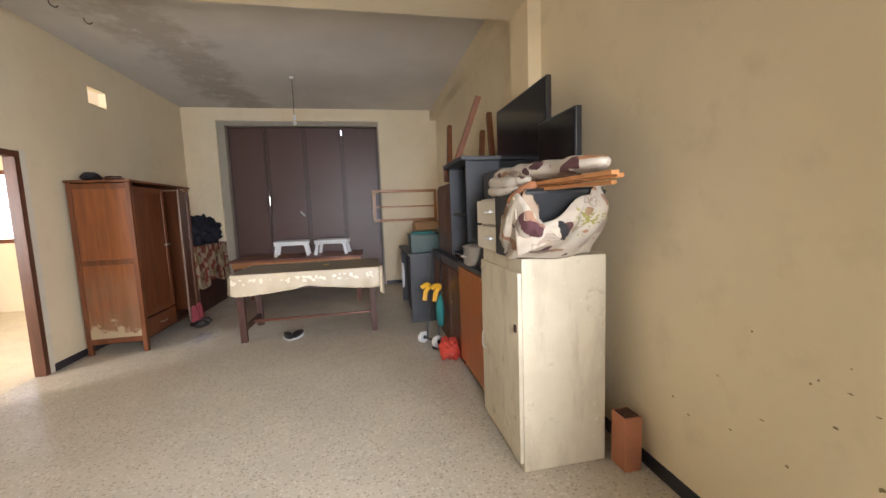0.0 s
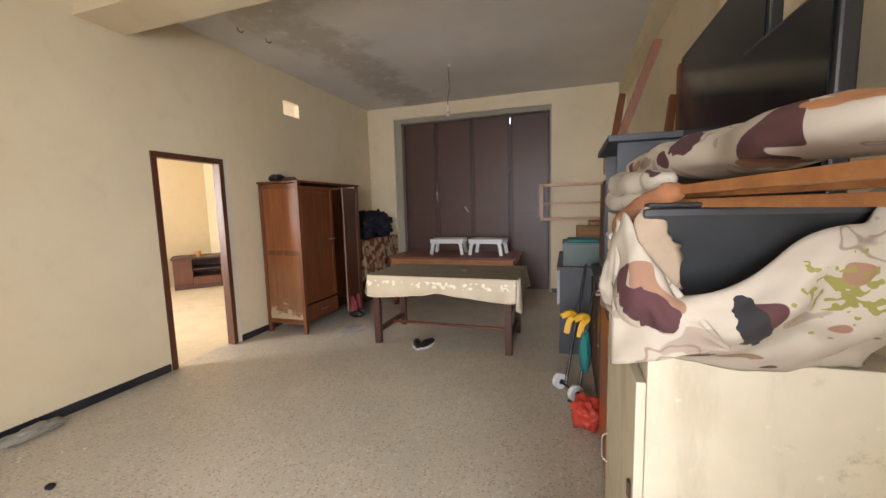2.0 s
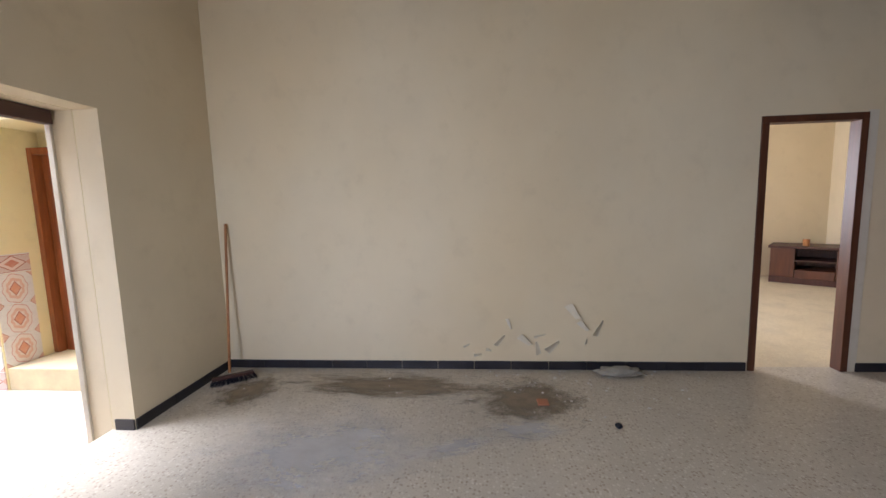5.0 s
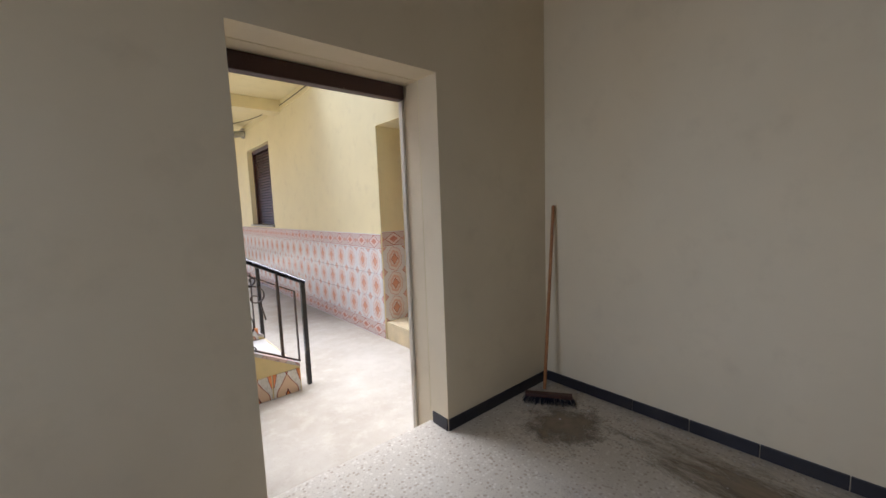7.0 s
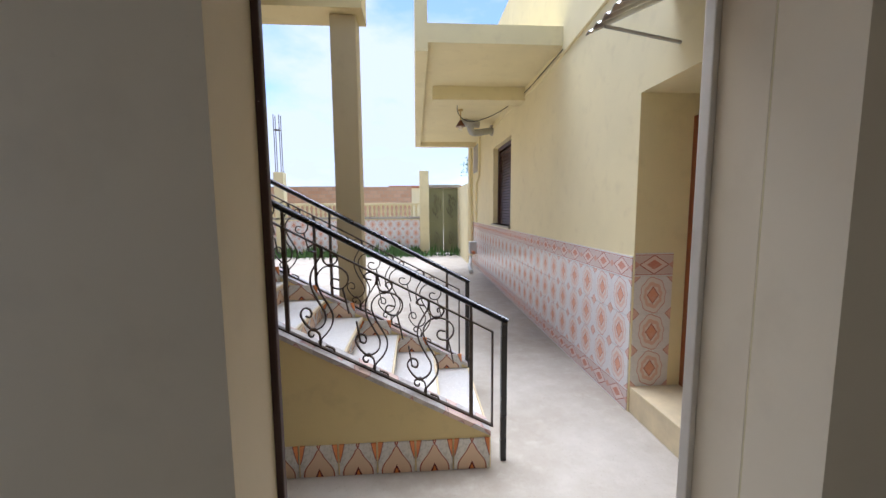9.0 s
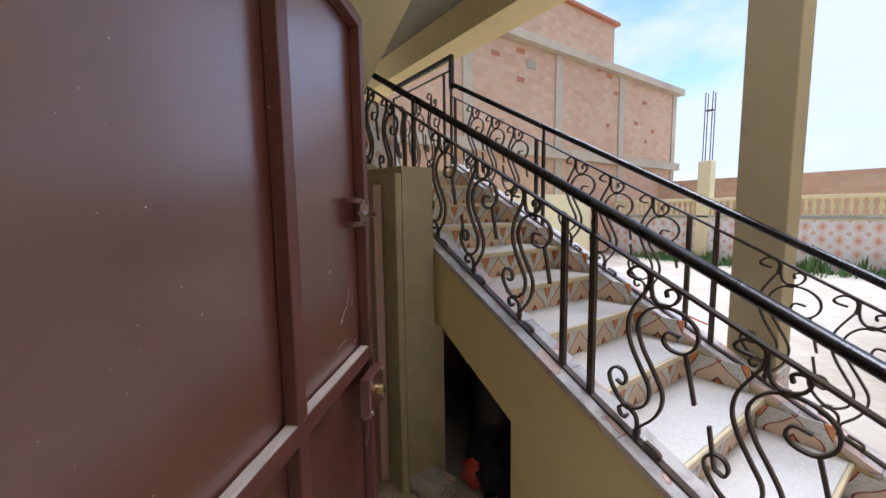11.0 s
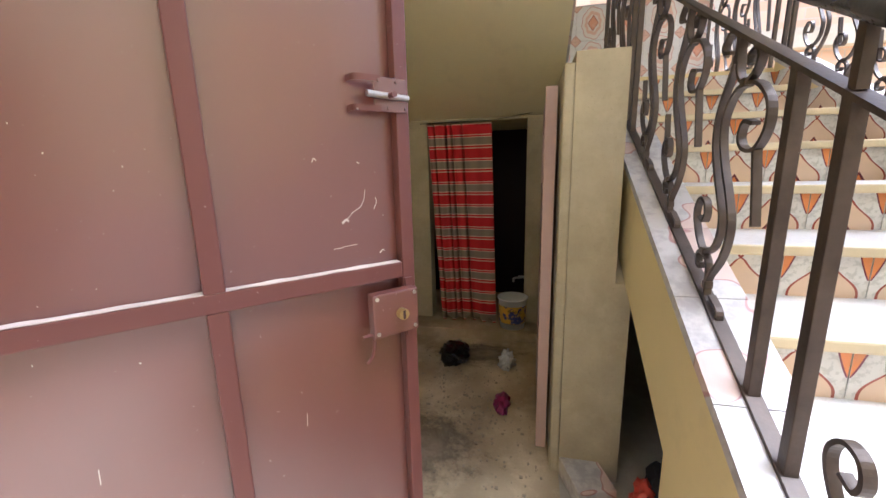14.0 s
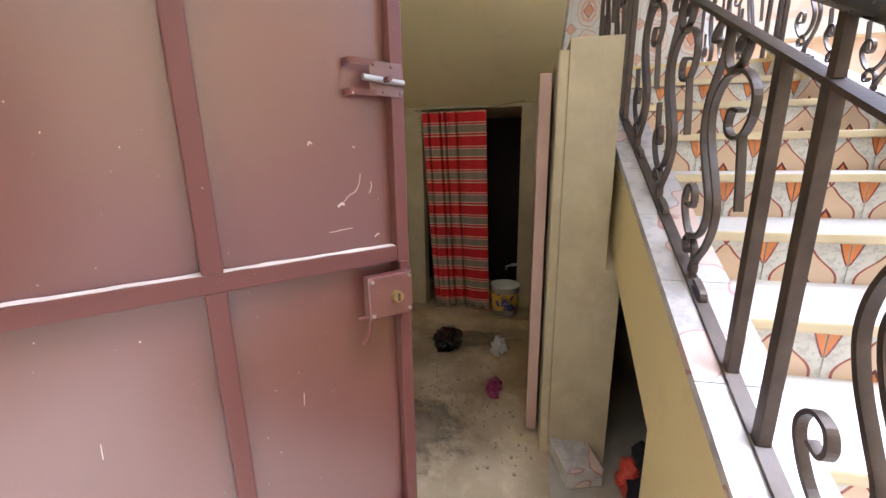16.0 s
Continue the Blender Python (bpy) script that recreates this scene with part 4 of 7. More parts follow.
# tiles on the inner faces of the far curb and along the foot of the near side
for k in range(NSTEP):
    ob = new("tile", riser_me.data)
    ob.parent = stairs
    ob.matrix_basis = pose(X0 + RUN * (k + 0.5) + 0.02, YF + 0.1665, Z0 + RISE * k + 0.004, 0, 0, 180) @ Matrix.Diagonal((1.2, 1, 0.95, 1))
for k in range(6):
    ob = new("tile", riser_me.data)
    ob.parent = stairs
    ob.matrix_basis = pose(X0 + 0.11 + 0.255 * k, YN + 0.005, G + 0.002, 0, 0, 180) @ Matrix.Diagonal((1, 1, 1.5, 1))

# landing, second flight and its sloping underside
land = bmesh.new()
bx(land, XT + 0.05, 3.5, YF, -2.921, LZ - 0.2, LZ)
bx(land, 2.50, 3.5, -2.92, SO - 0.001, LZ - 0.2, LZ)
setting("landing", land, "stair_wall", "stair landing")
fl2 = bmesh.new()
Y2 = -2.92
o = [(2.50, 1.70), (2.50, 1.90)]
for k in range(10):
    xk = 2.20 - RUN * k
    o += [(xk, LZ + RISE * k), (xk, LZ + RISE * (k + 1))]
o += [(2.20 - RUN * 10, LZ + RISE * 10), (2.20 - RUN * 10, LZ + RISE * 10 - 0.2)]
extrude_xz(fl2, o, Y2, SO - 0.004)
setting("upper_flight", fl2, "wall_out", "pale yellow painted underside of the upper flight")
cb2 = bmesh.new()
extrude_xz(cb2, [(2.3, 1.93), (2.3, 2.13), (-1.0, 2.13 + 3.3 * SL), (-1.0, 1.93 + 3.3 * SL)], Y2 - 0.03, Y2 - 0.002)
setting("upper_stringer", cb2, "curb_tile", "patterned tile side of the upper flight")
setting("wall_back_yard", box_bm(3.5, 3.7, YF, SO - 0.001, G, 2.9), "curb_tile", "tiled wall behind the landing")

# wall between the passage and the space under the stairs
pw = bmesh.new()
extrude_xz(pw, [(0.70, G), (0.70, 1.74), (1.25, 1.76), (1.6, 1.86), (2.5, 1.88), (2.5, G)], -3.09, -2.88)
extrude_xz(pw, [(0.70, G), (0.70, 0.752), (0.775, 0.795), (1.2, 1.06), (1.2, G)], -3.16, -3.0901)
bx(pw, 0.702, 1.3, -2.8799, -2.835, G, 1.70, bevel=0.01)
wall_passage = setting("wall_passage", pw, "raw_wall", "rough grey-green rendered wall end under the stairs")
bk = panel_with_hole(bmesh.new(), Y2 + 0.0, SO - 0.001, G, 1.9, [(-2.66, -1.76, G, 1.70)],
                     lambda b, a0, a1, z0, z1: bx(b, 2.46, 2.62, a0, a1, z0, z1))
setting("wall_passage_end", bk, "raw_wall", "rough grey-green wall with a doorway")
# closet walls take the near-black so that the inside reads as unlit
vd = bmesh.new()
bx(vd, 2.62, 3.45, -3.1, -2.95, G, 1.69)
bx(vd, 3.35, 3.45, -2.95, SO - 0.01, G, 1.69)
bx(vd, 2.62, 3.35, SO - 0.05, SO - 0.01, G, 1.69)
setting("wall_closet", vd, "void", "closet walls coloured near black for shade")
setting("threshold", box_bm(2.2, 3.35, -2.88, SO - 0.002, G + 0.003, G + 0.10, bevel=0.01), "passage", "raised cement threshold")
setting("floor_3", box_bm(0.2, 2.2, -2.88, SO - 0.002, G + 0.001, G + 0.012), "passage", "dirty stained concrete passage floor")
# wall added out of view to block light reaching the space under the stairs
setting("wall_under_landing", box_bm(XT + 0.051, 3.5, YF, YF + 0.1, G, LZ - 0.201), "stair_wall", "added unseen ochre wall that keeps light from under the landing")

# ---- railings ----
SX, SZ = 0.000704, 0.000854      # size of the scroll's drawing units
STRANDS = [
    [(325, 190), (290, 240), (235, 330), (222, 420), (250, 510), (300, 600), (345, 680), (345, 750), (310, 800), (240, 825), (180, 790), (130, 720), (125, 670), (160, 635), (205, 645), (222, 685), (205, 715), (165, 702)],
    [(490, 398), (430, 388), (408, 430), (440, 466), (510, 472), (562, 420), (560, 350), (500, 295), (420, 275), (345, 290), (290, 345), (278, 410), (310, 500), (370, 600), (415, 690), (410, 770), (370, 840), (310, 900), (292, 935)],
    [(338, 130), (340, 200), (355, 245), (395, 270), (450, 255), (476, 215), (455, 185), (415, 195), (420, 225)],
    [(325, 190), (325, 125), (270, 95), (220, 120), (225, 146), (285, 162)],
    [(290, 905), (292, 945), (310, 990), (350, 1030), (405, 1040), (415, 1000), (340, 965)],
    [(292, 930), (284, 860), (230, 825), (188, 840), (195, 876), (225, 885), (235, 865)],
    [(515, 474), (540, 575), (565, 690)],
]
LOW_STUB = [(165, 702), (150, 610), (135, 520)]


def scroll_mesh(stub):
    bm = bmesh.new()
    for s in STRANDS + ([LOW_STUB] if stub else []):
        pts = smooth_line([(-(a - 325) * SX, 0, (930 - b) * SZ) for a, b in s], 4)
        sweep(bm, pts, 0.0095, 0.018, (0, 1, 0))
    for a, b in ((330, 190), (292, 935), (240, 822), (400, 272)):
        bx(bm, -(a - 325) * SX - 0.011, -(a - 325) * SX + 0.011, -0.011, 0.011, (930 - b) * SZ - 0.012, (930 - b) * SZ + 0.012, bevel=0.003)
    me = bpy.data.meshes.new("scroll")
    bm.to_mesh(me)
    bm.free()
    me.materials.append(M["iron"])
    return me


SCROLL, SCROLL_STUB = scroll_mesh(False), scroll_mesh(True)


def hand_z(x):
    return 0.735 + 0.533 * (x + 1.767)


def slope_bar(bm, x0, x1, f, w, h, y, seg=0, n=2):
    pts = [Vector((x0 + (x1 - x0) * k / (n - 1), y, f(x0 + (x1 - x0) * k / (n - 1)))) for k in range(n)]
    return sweep(bm, pts, h, w, (0, 1, 0), seg)


def railing(y, newel_x, pairs, scrolls, top_x, label):
    r = thing("stair_railing", label, "railing", group="stair railings")
    bot = lambda x: nose(x) + 0.062
    midr = lambda x: hand_z(x) - 0.125
    part("handrail", slope_bar(bmesh.new(), newel_x - 0.02, top_x, lambda x: hand_z(x) + 0.0, 0.055, 0.045, y, 10), "rail_paint", r, "thick black painted handrail", True)
    part("mid_rail", slope_bar(bmesh.new(), newel_x + 0.075, top_x, midr, 0.030, 0.010, y), "iron", r)
    part("bottom_rail", slope_bar(bmesh.new(), newel_x + 0.075, top_x, bot, 0.034, 0.010, y), "iron", r)
    part("newel_post", box_bm(newel_x - 0.02, newel_x + 0.02, y - 0.02, y + 0.02, G, hand_z(newel_x), bevel=0.003), "rail_paint", r)
    xe = newel_x + 0.08
    part("end_bar", box_bm(xe - 0.006, xe + 0.006, y - 0.012, y + 0.012, bot(xe), midr(xe)), "iron", r)
    for x in pairs:
        part("baluster", box_bm(x - 0.0125, x + 0.0125, y - 0.0125, y + 0.0125, bot(x), midr(x), bevel=0.002), "iron", r)
    for x in pairs[::2]:
        part("spacer", box_bm(x - 0.009, x + 0.009, y - 0.009, y + 0.009, midr(x) + 0.004, hand_z(x) - 0.015), "iron", r)
    for k, x in enumerate(scrolls):
        ob = new("scroll", SCROLL if k % 3 == 0 else SCROLL_STUB)
        ob.parent = r
        span = midr(x) - bot(x)
        ob.matrix_basis = pose(x, y, bot(x) + 0.045) @ Matrix.Diagonal((1, 1, span / 0.75, 1))
    return r


near_rail = railing(-3.2, -1.767, [-1.54, -0.187, -0.332, 1.213, 1.086, 2.05],
                    [-0.56, -0.91, -1.25, 0.06, 0.42, 0.78, 1.48, 1.8], 2.1,
                    "black wrought iron stair railing with double scrolls, house side")
far_rail = railing(-4.345, -1.668, [-1.47, -0.228, -0.373, 0.976, 0.899, 2.1],
                   [-0.66, -0.95, -1.24, 0.59, 0.30, 0.0, 1.82, 1.53, 1.24], 2.16,
                   "black wrought iron stair railing with double scrolls, yard side")
lr = thing("landing_railing", "black wrought iron railing round the landing", "railing", group="stair railings")
part("riser_post", box_bm(2.14, 2.185, -4.367, -4.323, hand_z(2.16) - 0.05, 3.13, bevel=0.003), "rail_paint", lr)
part("handrail", box_bm(2.185, 3.48, -4.367, -4.323, 3.085, 3.13, bevel=0.004), "rail_paint", lr)
part("mid_rail", box_bm(2.17, 3.48, -4.36, -4.33, 2.97, 2.98), "iron", lr)
part("bottom_rail", box_bm(2.17, 3.48, -4.36, -4.33, LZ, LZ + 0.012), "iron", lr)
for x in (2.17, 2.3, 3.46):
    part("baluster", box_bm(x - 0.011, x + 0.011, -4.356, -4.334, LZ + 0.012, 2.97), "iron", lr)
for k in range(3):
    ob = new("scroll", SCROLL_STUB)
    ob.parent = lr
    ob.matrix_basis = pose(2.56 + 0.33 * k, -4.345, LZ + 0.05) @ Matrix.Diagonal((1, 1, 1.25, 1))
ur = thing("upper_railing", "black wrought iron railing of the upper flight", "railing", group="stair railings")
ulow, utop = (lambda x: 2.145 + (2.3 - x) * SL), (lambda x: 2.145 + 0.76 + (2.3 - x) * SL)
part("bottom_rail", slope_bar(bmesh.new(), 0.4, 2.28, ulow, 0.03, 0.01, Y2 - 0.02), "iron", ur)
part("mid_rail", slope_bar(bmesh.new(), 0.4, 2.28, utop, 0.03, 0.01, Y2 - 0.02), "iron", ur)
for k in range(4):
    x = 1.95 - 0.36 * k
    ob = new("scroll", SCROLL)
    ob.parent = ur
    ob.matrix_basis = pose(x, Y2 - 0.02, ulow(x) + 0.02) @ Matrix.Diagonal((-1, 1, 0.95, 1))
for x in (2.22, 2.12, 0.6):
    part("baluster", box_bm(x - 0.011, x + 0.011, Y2 - 0.031, Y2 - 0.009, ulow(x), utop(x)), "iron", ur)

# ---- steel door leaf, swung out into the yard ----
leaf_m = pose(-0.834, -1.531, 0.0, 0, 0, math.degrees(math.atan2(-0.804, 0.887))) @ Matrix.Translation((0.087, 0, 0))
LW = 1.11
sd = thing("steel_door", "brown painted steel door swung wide open, back side with welded bars", "door", leaf_m)
part("door_sheet", box_bm(-0.087, LW, 0.0, 0.02, -0.03, 2.14, bevel=0.003), "steel_door", sd)
for a, b in ((-0.087, -0.04), (LW - 0.042, LW)):
    part("frame_bar", box_bm(a, b, -0.036, -0.001, -0.03, 2.14, bevel=0.004), "steel_bar", sd)
part("upright_bar", box_bm(0.545, 0.592, -0.036, -0.001, -0.03, 0.952, bevel=0.004), "steel_bar", sd)
part("upright_bar", box_bm(0.545, 0.592, -0.036, -0.001, 1.0, 2.10, bevel=0.004), "steel_bar", sd)
for z0, z1 in ((-0.03, 0.02), (0.952, 1.0), (2.10, 2.14)):
    part("cross_bar", box_bm(-0.039, LW - 0.043, -0.036, -0.001, z0, z1, bevel=0.004), "steel_bar", sd)
dust = bmesh.new()
sheet(dust, lambda u, v: Vector((-0.036 + u * (LW - 0.012), -0.034 + 0.028 * v, 1.0025 + 0.0035 * max(0, noise.noise(Vector((u * 14, v * 3, 2)))))), 90, 4, 0.002)
part("dust_layer", dust, "steel_dust", sd, "pale dust lying on the bar")
lock = part("lock_box", box_bm(0.945, 1.095, -0.075, -0.037, 0.79, 0.925, bevel=0.006), "steel_door", sd, "surface-mounted lock case, painted brown")
part("lock_cylinder", rod_bm((1.035, -0.095, 0.855), (1.035, -0.074, 0.855), 0.017, 16), "brass", lock)
part("key_slot", box_bm(1.031, 1.039, -0.097, -0.0955, 0.842, 0.868), "steel_dark", lock)
for x, z in ((0.958, 0.805), (0.958, 0.912), (1.082, 0.912), (1.082, 0.805)):
    part("screw", rod_bm((x, -0.079, z), (x, -0.074, z), 0.006, 10), "chrome", lock)
part("lever", sweep(bmesh.new(), smooth_line([(0.915, -0.06, 0.80), (0.945, -0.06, 0.80), (0.95, -0.06, 0.775), (0.942, -0.06, 0.735), (0.925, -0.06, 0.715)]), 0.012, 0.012, (0, 1, 0), 8), "steel_bar", lock)
part("cover_plate", box_bm(1.07, 1.095, -0.045, -0.036, 0.76, 0.95, bevel=0.002), "steel_bar", lock)
bolt = part("bolt_plate", box_bm(1.0, 1.10, -0.042, -0.037, 1.435, 1.525, bevel=0.002), "steel_door", sd)
part("bolt_rod", rod_bm((0.975, -0.052, 1.478), (1.10, -0.052, 1.472), 0.009, 12), "chrome", bolt)
part("knob", rod_bm((1.04, -0.085, 1.475), (1.04, -0.05, 1.475), 0.008, 12), "steel_bar", bolt)
for z in (1.443, 1.52):
    st = bmesh.new()
    sweep(st, smooth_line([(0.94, -0.002, z), (0.945, -0.03, z), (0.965, -0.04, z), (1.02, -0.041, z)]), 0.004, 0.016, (0, 0, 1))
    part("strap", st, "steel_bar", bolt)
for k in range(4):
    part("rivet", rod_bm((1.015 + 0.027 * k, -0.047, 1.515 - 0.07 * (k % 2)), (1.015 + 0.027 * k, -0.041, 1.515 - 0.07 * (k % 2)), 0.005, 8), "steel_door", bolt)
def scratch(pts, w):
    line = smooth_line([(a, -0.0006, b) for a, b in pts], 6)
    line = [p + Vector((0, 0, 0.004 * noise.noise(p * 60))) for p in line]
    return part("scratch", sweep(bmesh.new(), line, w, 0.0012, (0, 1, 0)), "steel_dust", sd, "pale scratch in the paint")


for pts, w in ((((0.905, 1.135), (0.93, 1.155), (0.965, 1.185), (0.975, 1.225)), 0.0013), (((0.90, 1.132), (0.912, 1.142), (0.92, 1.137)), 0.006), (((1.0, 1.165), (1.008, 1.185), (1.006, 1.2)), 0.0018), (((0.87, 1.06), (0.90, 1.064), (0.94, 1.066)), 0.0014), (((0.83, 1.3), (0.835, 1.31), (0.842, 1.306)), 0.002), (((0.955, 1.30), (0.962, 1.296)), 0.002), (((1.01, 1.03), (1.02, 1.04), (1.026, 1.036)), 0.003), (((0.3, 0.6), (0.302, 0.64)), 0.0016), (((0.75, 0.55), (0.753, 0.59)), 0.0016)):
    scratch(pts, w)
for z in (0.3, 1.05, 1.85):
    part("hinge", rod_bm((-0.096, 0.012, z), (-0.096, 0.012, z + 0.11), 0.011, 12), "steel_dark", sd)

# ---- passage: curtain, pink door, bucket and litter ----
cur = bmesh.new()


def curtain_f(u, v):
    y = -1.77 - 0.585 * u - v * (0.10 - 0.05 * u)
    x = 2.42 + 0.012 * math.sin(u * 31 + v) * (1.2 - u) + sum(0.05 * math.exp(-((u - c - 0.05 * v * (c - 0.2)) / 0.017) ** 2) for c in (0.1, 0.28, 0.37, 0.54)) - 0.02 * v * math.sin(u * 9)
    z = 1.675 - (1.675 + 0.165 + 0.02 * math.sin(u * 34)) * v
    return Vector((x, y, z))


sheet(cur, curtain_f, 170, 40, 0.003)
curt = thing("curtain", "red and grey striped curtain hung across a doorway", "curtain")
part("cloth", cur, "curtain", curt, smooth=True)
wire = bmesh.new()
sweep(wire, [Vector((2.43, -1.7, 1.688)), Vector((2.43, -2.35, 1.69)), Vector((2.43, -2.87, 1.76))], 0.006, 0.006, (1, 0, 0), 6)
part("wire", wire, "cable", curt)

pd = thing("passage_door", "faded pink metal door standing open along the passage wall", "door")
pl = panel_with_hole(bmesh.new(), 0.86, 1.66, G + 0.03, 1.64, [(1.12, 1.36, 1.18, 1.46)], lambda b, a0, a1, z0, z1: bx(b, a0, a1, -2.855, -2.82, z0, z1))
part("door_sheet", pl, "pink_door", pd)
wf = bmesh.new()
for a, b, c, d in ((1.10, 1.12, 1.16, 1.48), (1.36, 1.38, 1.16, 1.48), (1.12, 1.36, 1.16, 1.18), (1.12, 1.36, 1.46, 1.48)):
    bx(wf, a, b, -2.86, -2.812, c, d)
part("window_rim", wf, "pink_door", pd)
part("pane", box_bm(1.12, 1.36, -2.842, -2.836, 1.18, 1.46), "grey_lam", pd, "dusty dark pane")
# black plate drawn for the dark inside the slot
part("lock_slot", box_bm(0.858, 0.862, -2.845, -2.83, 0.55, 0.78), "void", pd)
part("edge_rim", box_bm(0.846, 0.857, -2.865, -2.81, G + 0.03, 1.64, bevel=0.003), "pink_door", pd)
pd.matrix_basis = pose(0, 0.045, 0)

bk_t = thing("paint_bucket", "used white plastic paint bucket with a printed label on the threshold", "bucket")
bb = bmesh.new()
lathe(bb, [(0.112, 0.0), (0.13, 0.27), (0.136, 0.272), (0.136, 0.285), (0.127, 0.285), (0.108, 0.015)], (2.36, -2.56, G + 0.10))
part("pail", bb, "white_plastic", bk_t, smooth=True)
lb = bmesh.new()
n = 20
lo = [lb.verts.new((2.36 + 0.1215 * math.cos(a), -2.56 + 0.1215 * math.sin(a), G + 0.16)) for a in (math.pi * (0.5 + k / n) for k in range(n + 1))]
hi = [lb.verts.new((2.36 + 0.1305 * math.cos(a), -2.56 + 0.1305 * math.sin(a), G + 0.325)) for a in (math.pi * (0.5 + k / n) for k in range(n + 1))]
for k in range(n):
    lb.faces.new((lo[k], lo[k + 1], hi[k + 1], hi[k]))
part("label", lb, "bucket_label", bk_t, "blue and yellow printed label")
letters = bpy.data.curves.new("lettering", "FONT")
letters.body, letters.size, letters.align_x, letters.extrude = "BLANC", 0.038, "CENTER", 0.0008
letters_ob = bpy.data.objects.new("lettering", letters)
letter_me = bpy.data.meshes.new_from_object(letters_ob)
bpy.data.objects.remove(letters_ob)
letter_me.materials.clear()
letter_me.materials.append(M["black_plastic"])
lettering = new("lettering", letter_me)
lettering.parent = bk_t
lettering.matrix_basis = pose(2.36 - 0.133, -2.585, G + 0.275, 86, 0, -90)
part("rim", sweep(bmesh.new(), [Vector((2.36 + 0.136 * math.cos(6.2832 * k / 24), -2.56 + 0.136 * math.sin(6.2832 * k / 24), G + 0.385)) for k in range(25)], 0.012, 0.012, (0, 0, 1), 6), "white_plastic", bk_t)

tap = thing("water_tap", "small grey metal water tap on the wall", "tap")
part("pipe", sweep(bmesh.new(), smooth_line([(2.66, -2.70, 0.22), (2.62, -2.62, 0.22), (2.6, -2.56, 0.215), (2.6, -2.555, 0.18)]), 0.022, 0.022, (0, 0, 1), 8), "chrome", tap)
part("lever", box_bm(2.595, 2.61, -2.66, -2.60, 0.235, 0.245, bevel=0.002), "chrome", tap)

bag = lump(bmesh.new(), (1.80, -2.12, G + 0.06), (0.17, 0.12, 0.08), 3, 0.35, 2.4, G + 0.012)
tagged(link("bin_bag", bag, "black_bag", None, True), "crumpled black plastic bag on the passage floor", "bag")
cb_ = lump(bmesh.new(), (1.78, -2.55, G + 0.04), (0.10, 0.055, 0.06), 5, 0.7, 2.2, G + 0.012)
tagged(link("plastic_bag", cb_, "clear_bag", None, True), "crumpled clear plastic bag on the floor", "bag")
pk = lump(bmesh.new(), (1.22, -2.55, G + 0.03), (0.10, 0.05, 0.03), 9, 0.5, 2.0, G + 0.012)
tagged(link("snack_packet", pk, "purple", None, True), "crumpled purple and silver snack packet", "packet")
litter = bmesh.new()
for k in range(520):
    x, y = random.choice((random.uniform(0.5, 2.1), random.gauss(1.1, 0.28))), random.choice((random.uniform(-2.8, -1.8), random.gauss(-2.3, 0.18)))
    s = random.uniform(0.004, 0.016)
    bx(litter, x, x + s, y, y + s * random.uniform(0.4, 1.4), G + 0.012, G + 0.012 + s * 0.4, m=None)
tagged(link("crumbs", litter, "dirt"), "scattered crumbs and grit on the passage floor", "litter", kind="stuff")

# space under the stairs
bas = thing("basket", "olive green plastic basket under the stairs", "basket")
bbm = bmesh.new()
lathe(bbm, [(0.10, 0.0), (0.15, 0.14), (0.158, 0.142), (0.158, 0.16), (0.145, 0.16), (0.095, 0.012)], (0.62, -3.55, 0.45))
part("bowl", bbm, "lime_plastic", bas, smooth=True)
drum = thing("drum", "dark plastic drum standing under the stairs", "drum")
dbm = bmesh.new()
lathe(dbm, [(0.19, 0.0), (0.20, 0.03), (0.2, 0.35), (0.205, 0.37), (0.2, 0.39), (0.2, 0.69), (0.19, 0.728), (0.02, 0.728)], (0.62, -3.55, G + 0.002))
part("barrel", dbm, "black_plastic", drum, smooth=True)
heap = lump(bmesh.new(), (0.42, -3.42, G + 0.12), (0.25, 0.2, 0.16), 11, 0.35, 2.4, G + 0.002)
tagged(link("rag", heap, "dark_cloth", None, True), "crumpled dark rag heap under the stairs", "rag")
rg = lump(bmesh.new(), (0.50, -3.24, G + 0.10), (0.08, 0.06, 0.09), 13, 0.4, 2.2, G + 0.002)
tagged(link("orange_packet", rg, "red_bag", None, True), "crumpled orange packaging under the stairs", "packet")
ct = bmesh.new()
bx(ct, -0.13, 0.13, -0.09, 0.09, 0.0, 0.10, bevel=0.006, m=pose(0.63, -3.0, G + 0.003, 0, 0, 18))
tagged(link("tile_offcut", ct, "curb_tile"), "leftover patterned tile block on the ground", "tile")

# ---- yard: far wall, gate, pipes ----
fw = bmesh.new()
bx(fw, -1.34, 14.0, -15.9, -15.62, G, 1.12)
setting("yard_wall", fw, "wall_out", "low yellow yard wall")
setting("yard_wall_cap", box_bm(-1.34, 14.0, -15.95, -15.57, 1.12, 1.2, bevel=0.01), "cement", "cement coping")
bal_me = None
balus = tagged(new("balustrade"), "cream turned balusters along the yard wall", kind="structure")
for k in range(60):
    x = -1.2 + 0.17 * k
    if bal_me is None:
        lbm = bmesh.new()
        lathe(lbm, [(0.05, 0.0), (0.05, 0.05), (0.028, 0.09), (0.055, 0.2), (0.03, 0.36), (0.05, 0.4), (0.05, 0.44)], (0, 0, 0), 10)
        bal_me = link("baluster", lbm, "wall_out", balus, True)
        ob = bal_me
    else:
        ob = new("baluster", bal_me.data)
        ob.parent = balus
    ob.matrix_basis = pose(x, -15.76, 1.2)
part("top_rail", box_bm(-1.34, 14.0, -15.86, -15.66, 1.64, 1.74, bevel=0.01), "wall_out", balus)
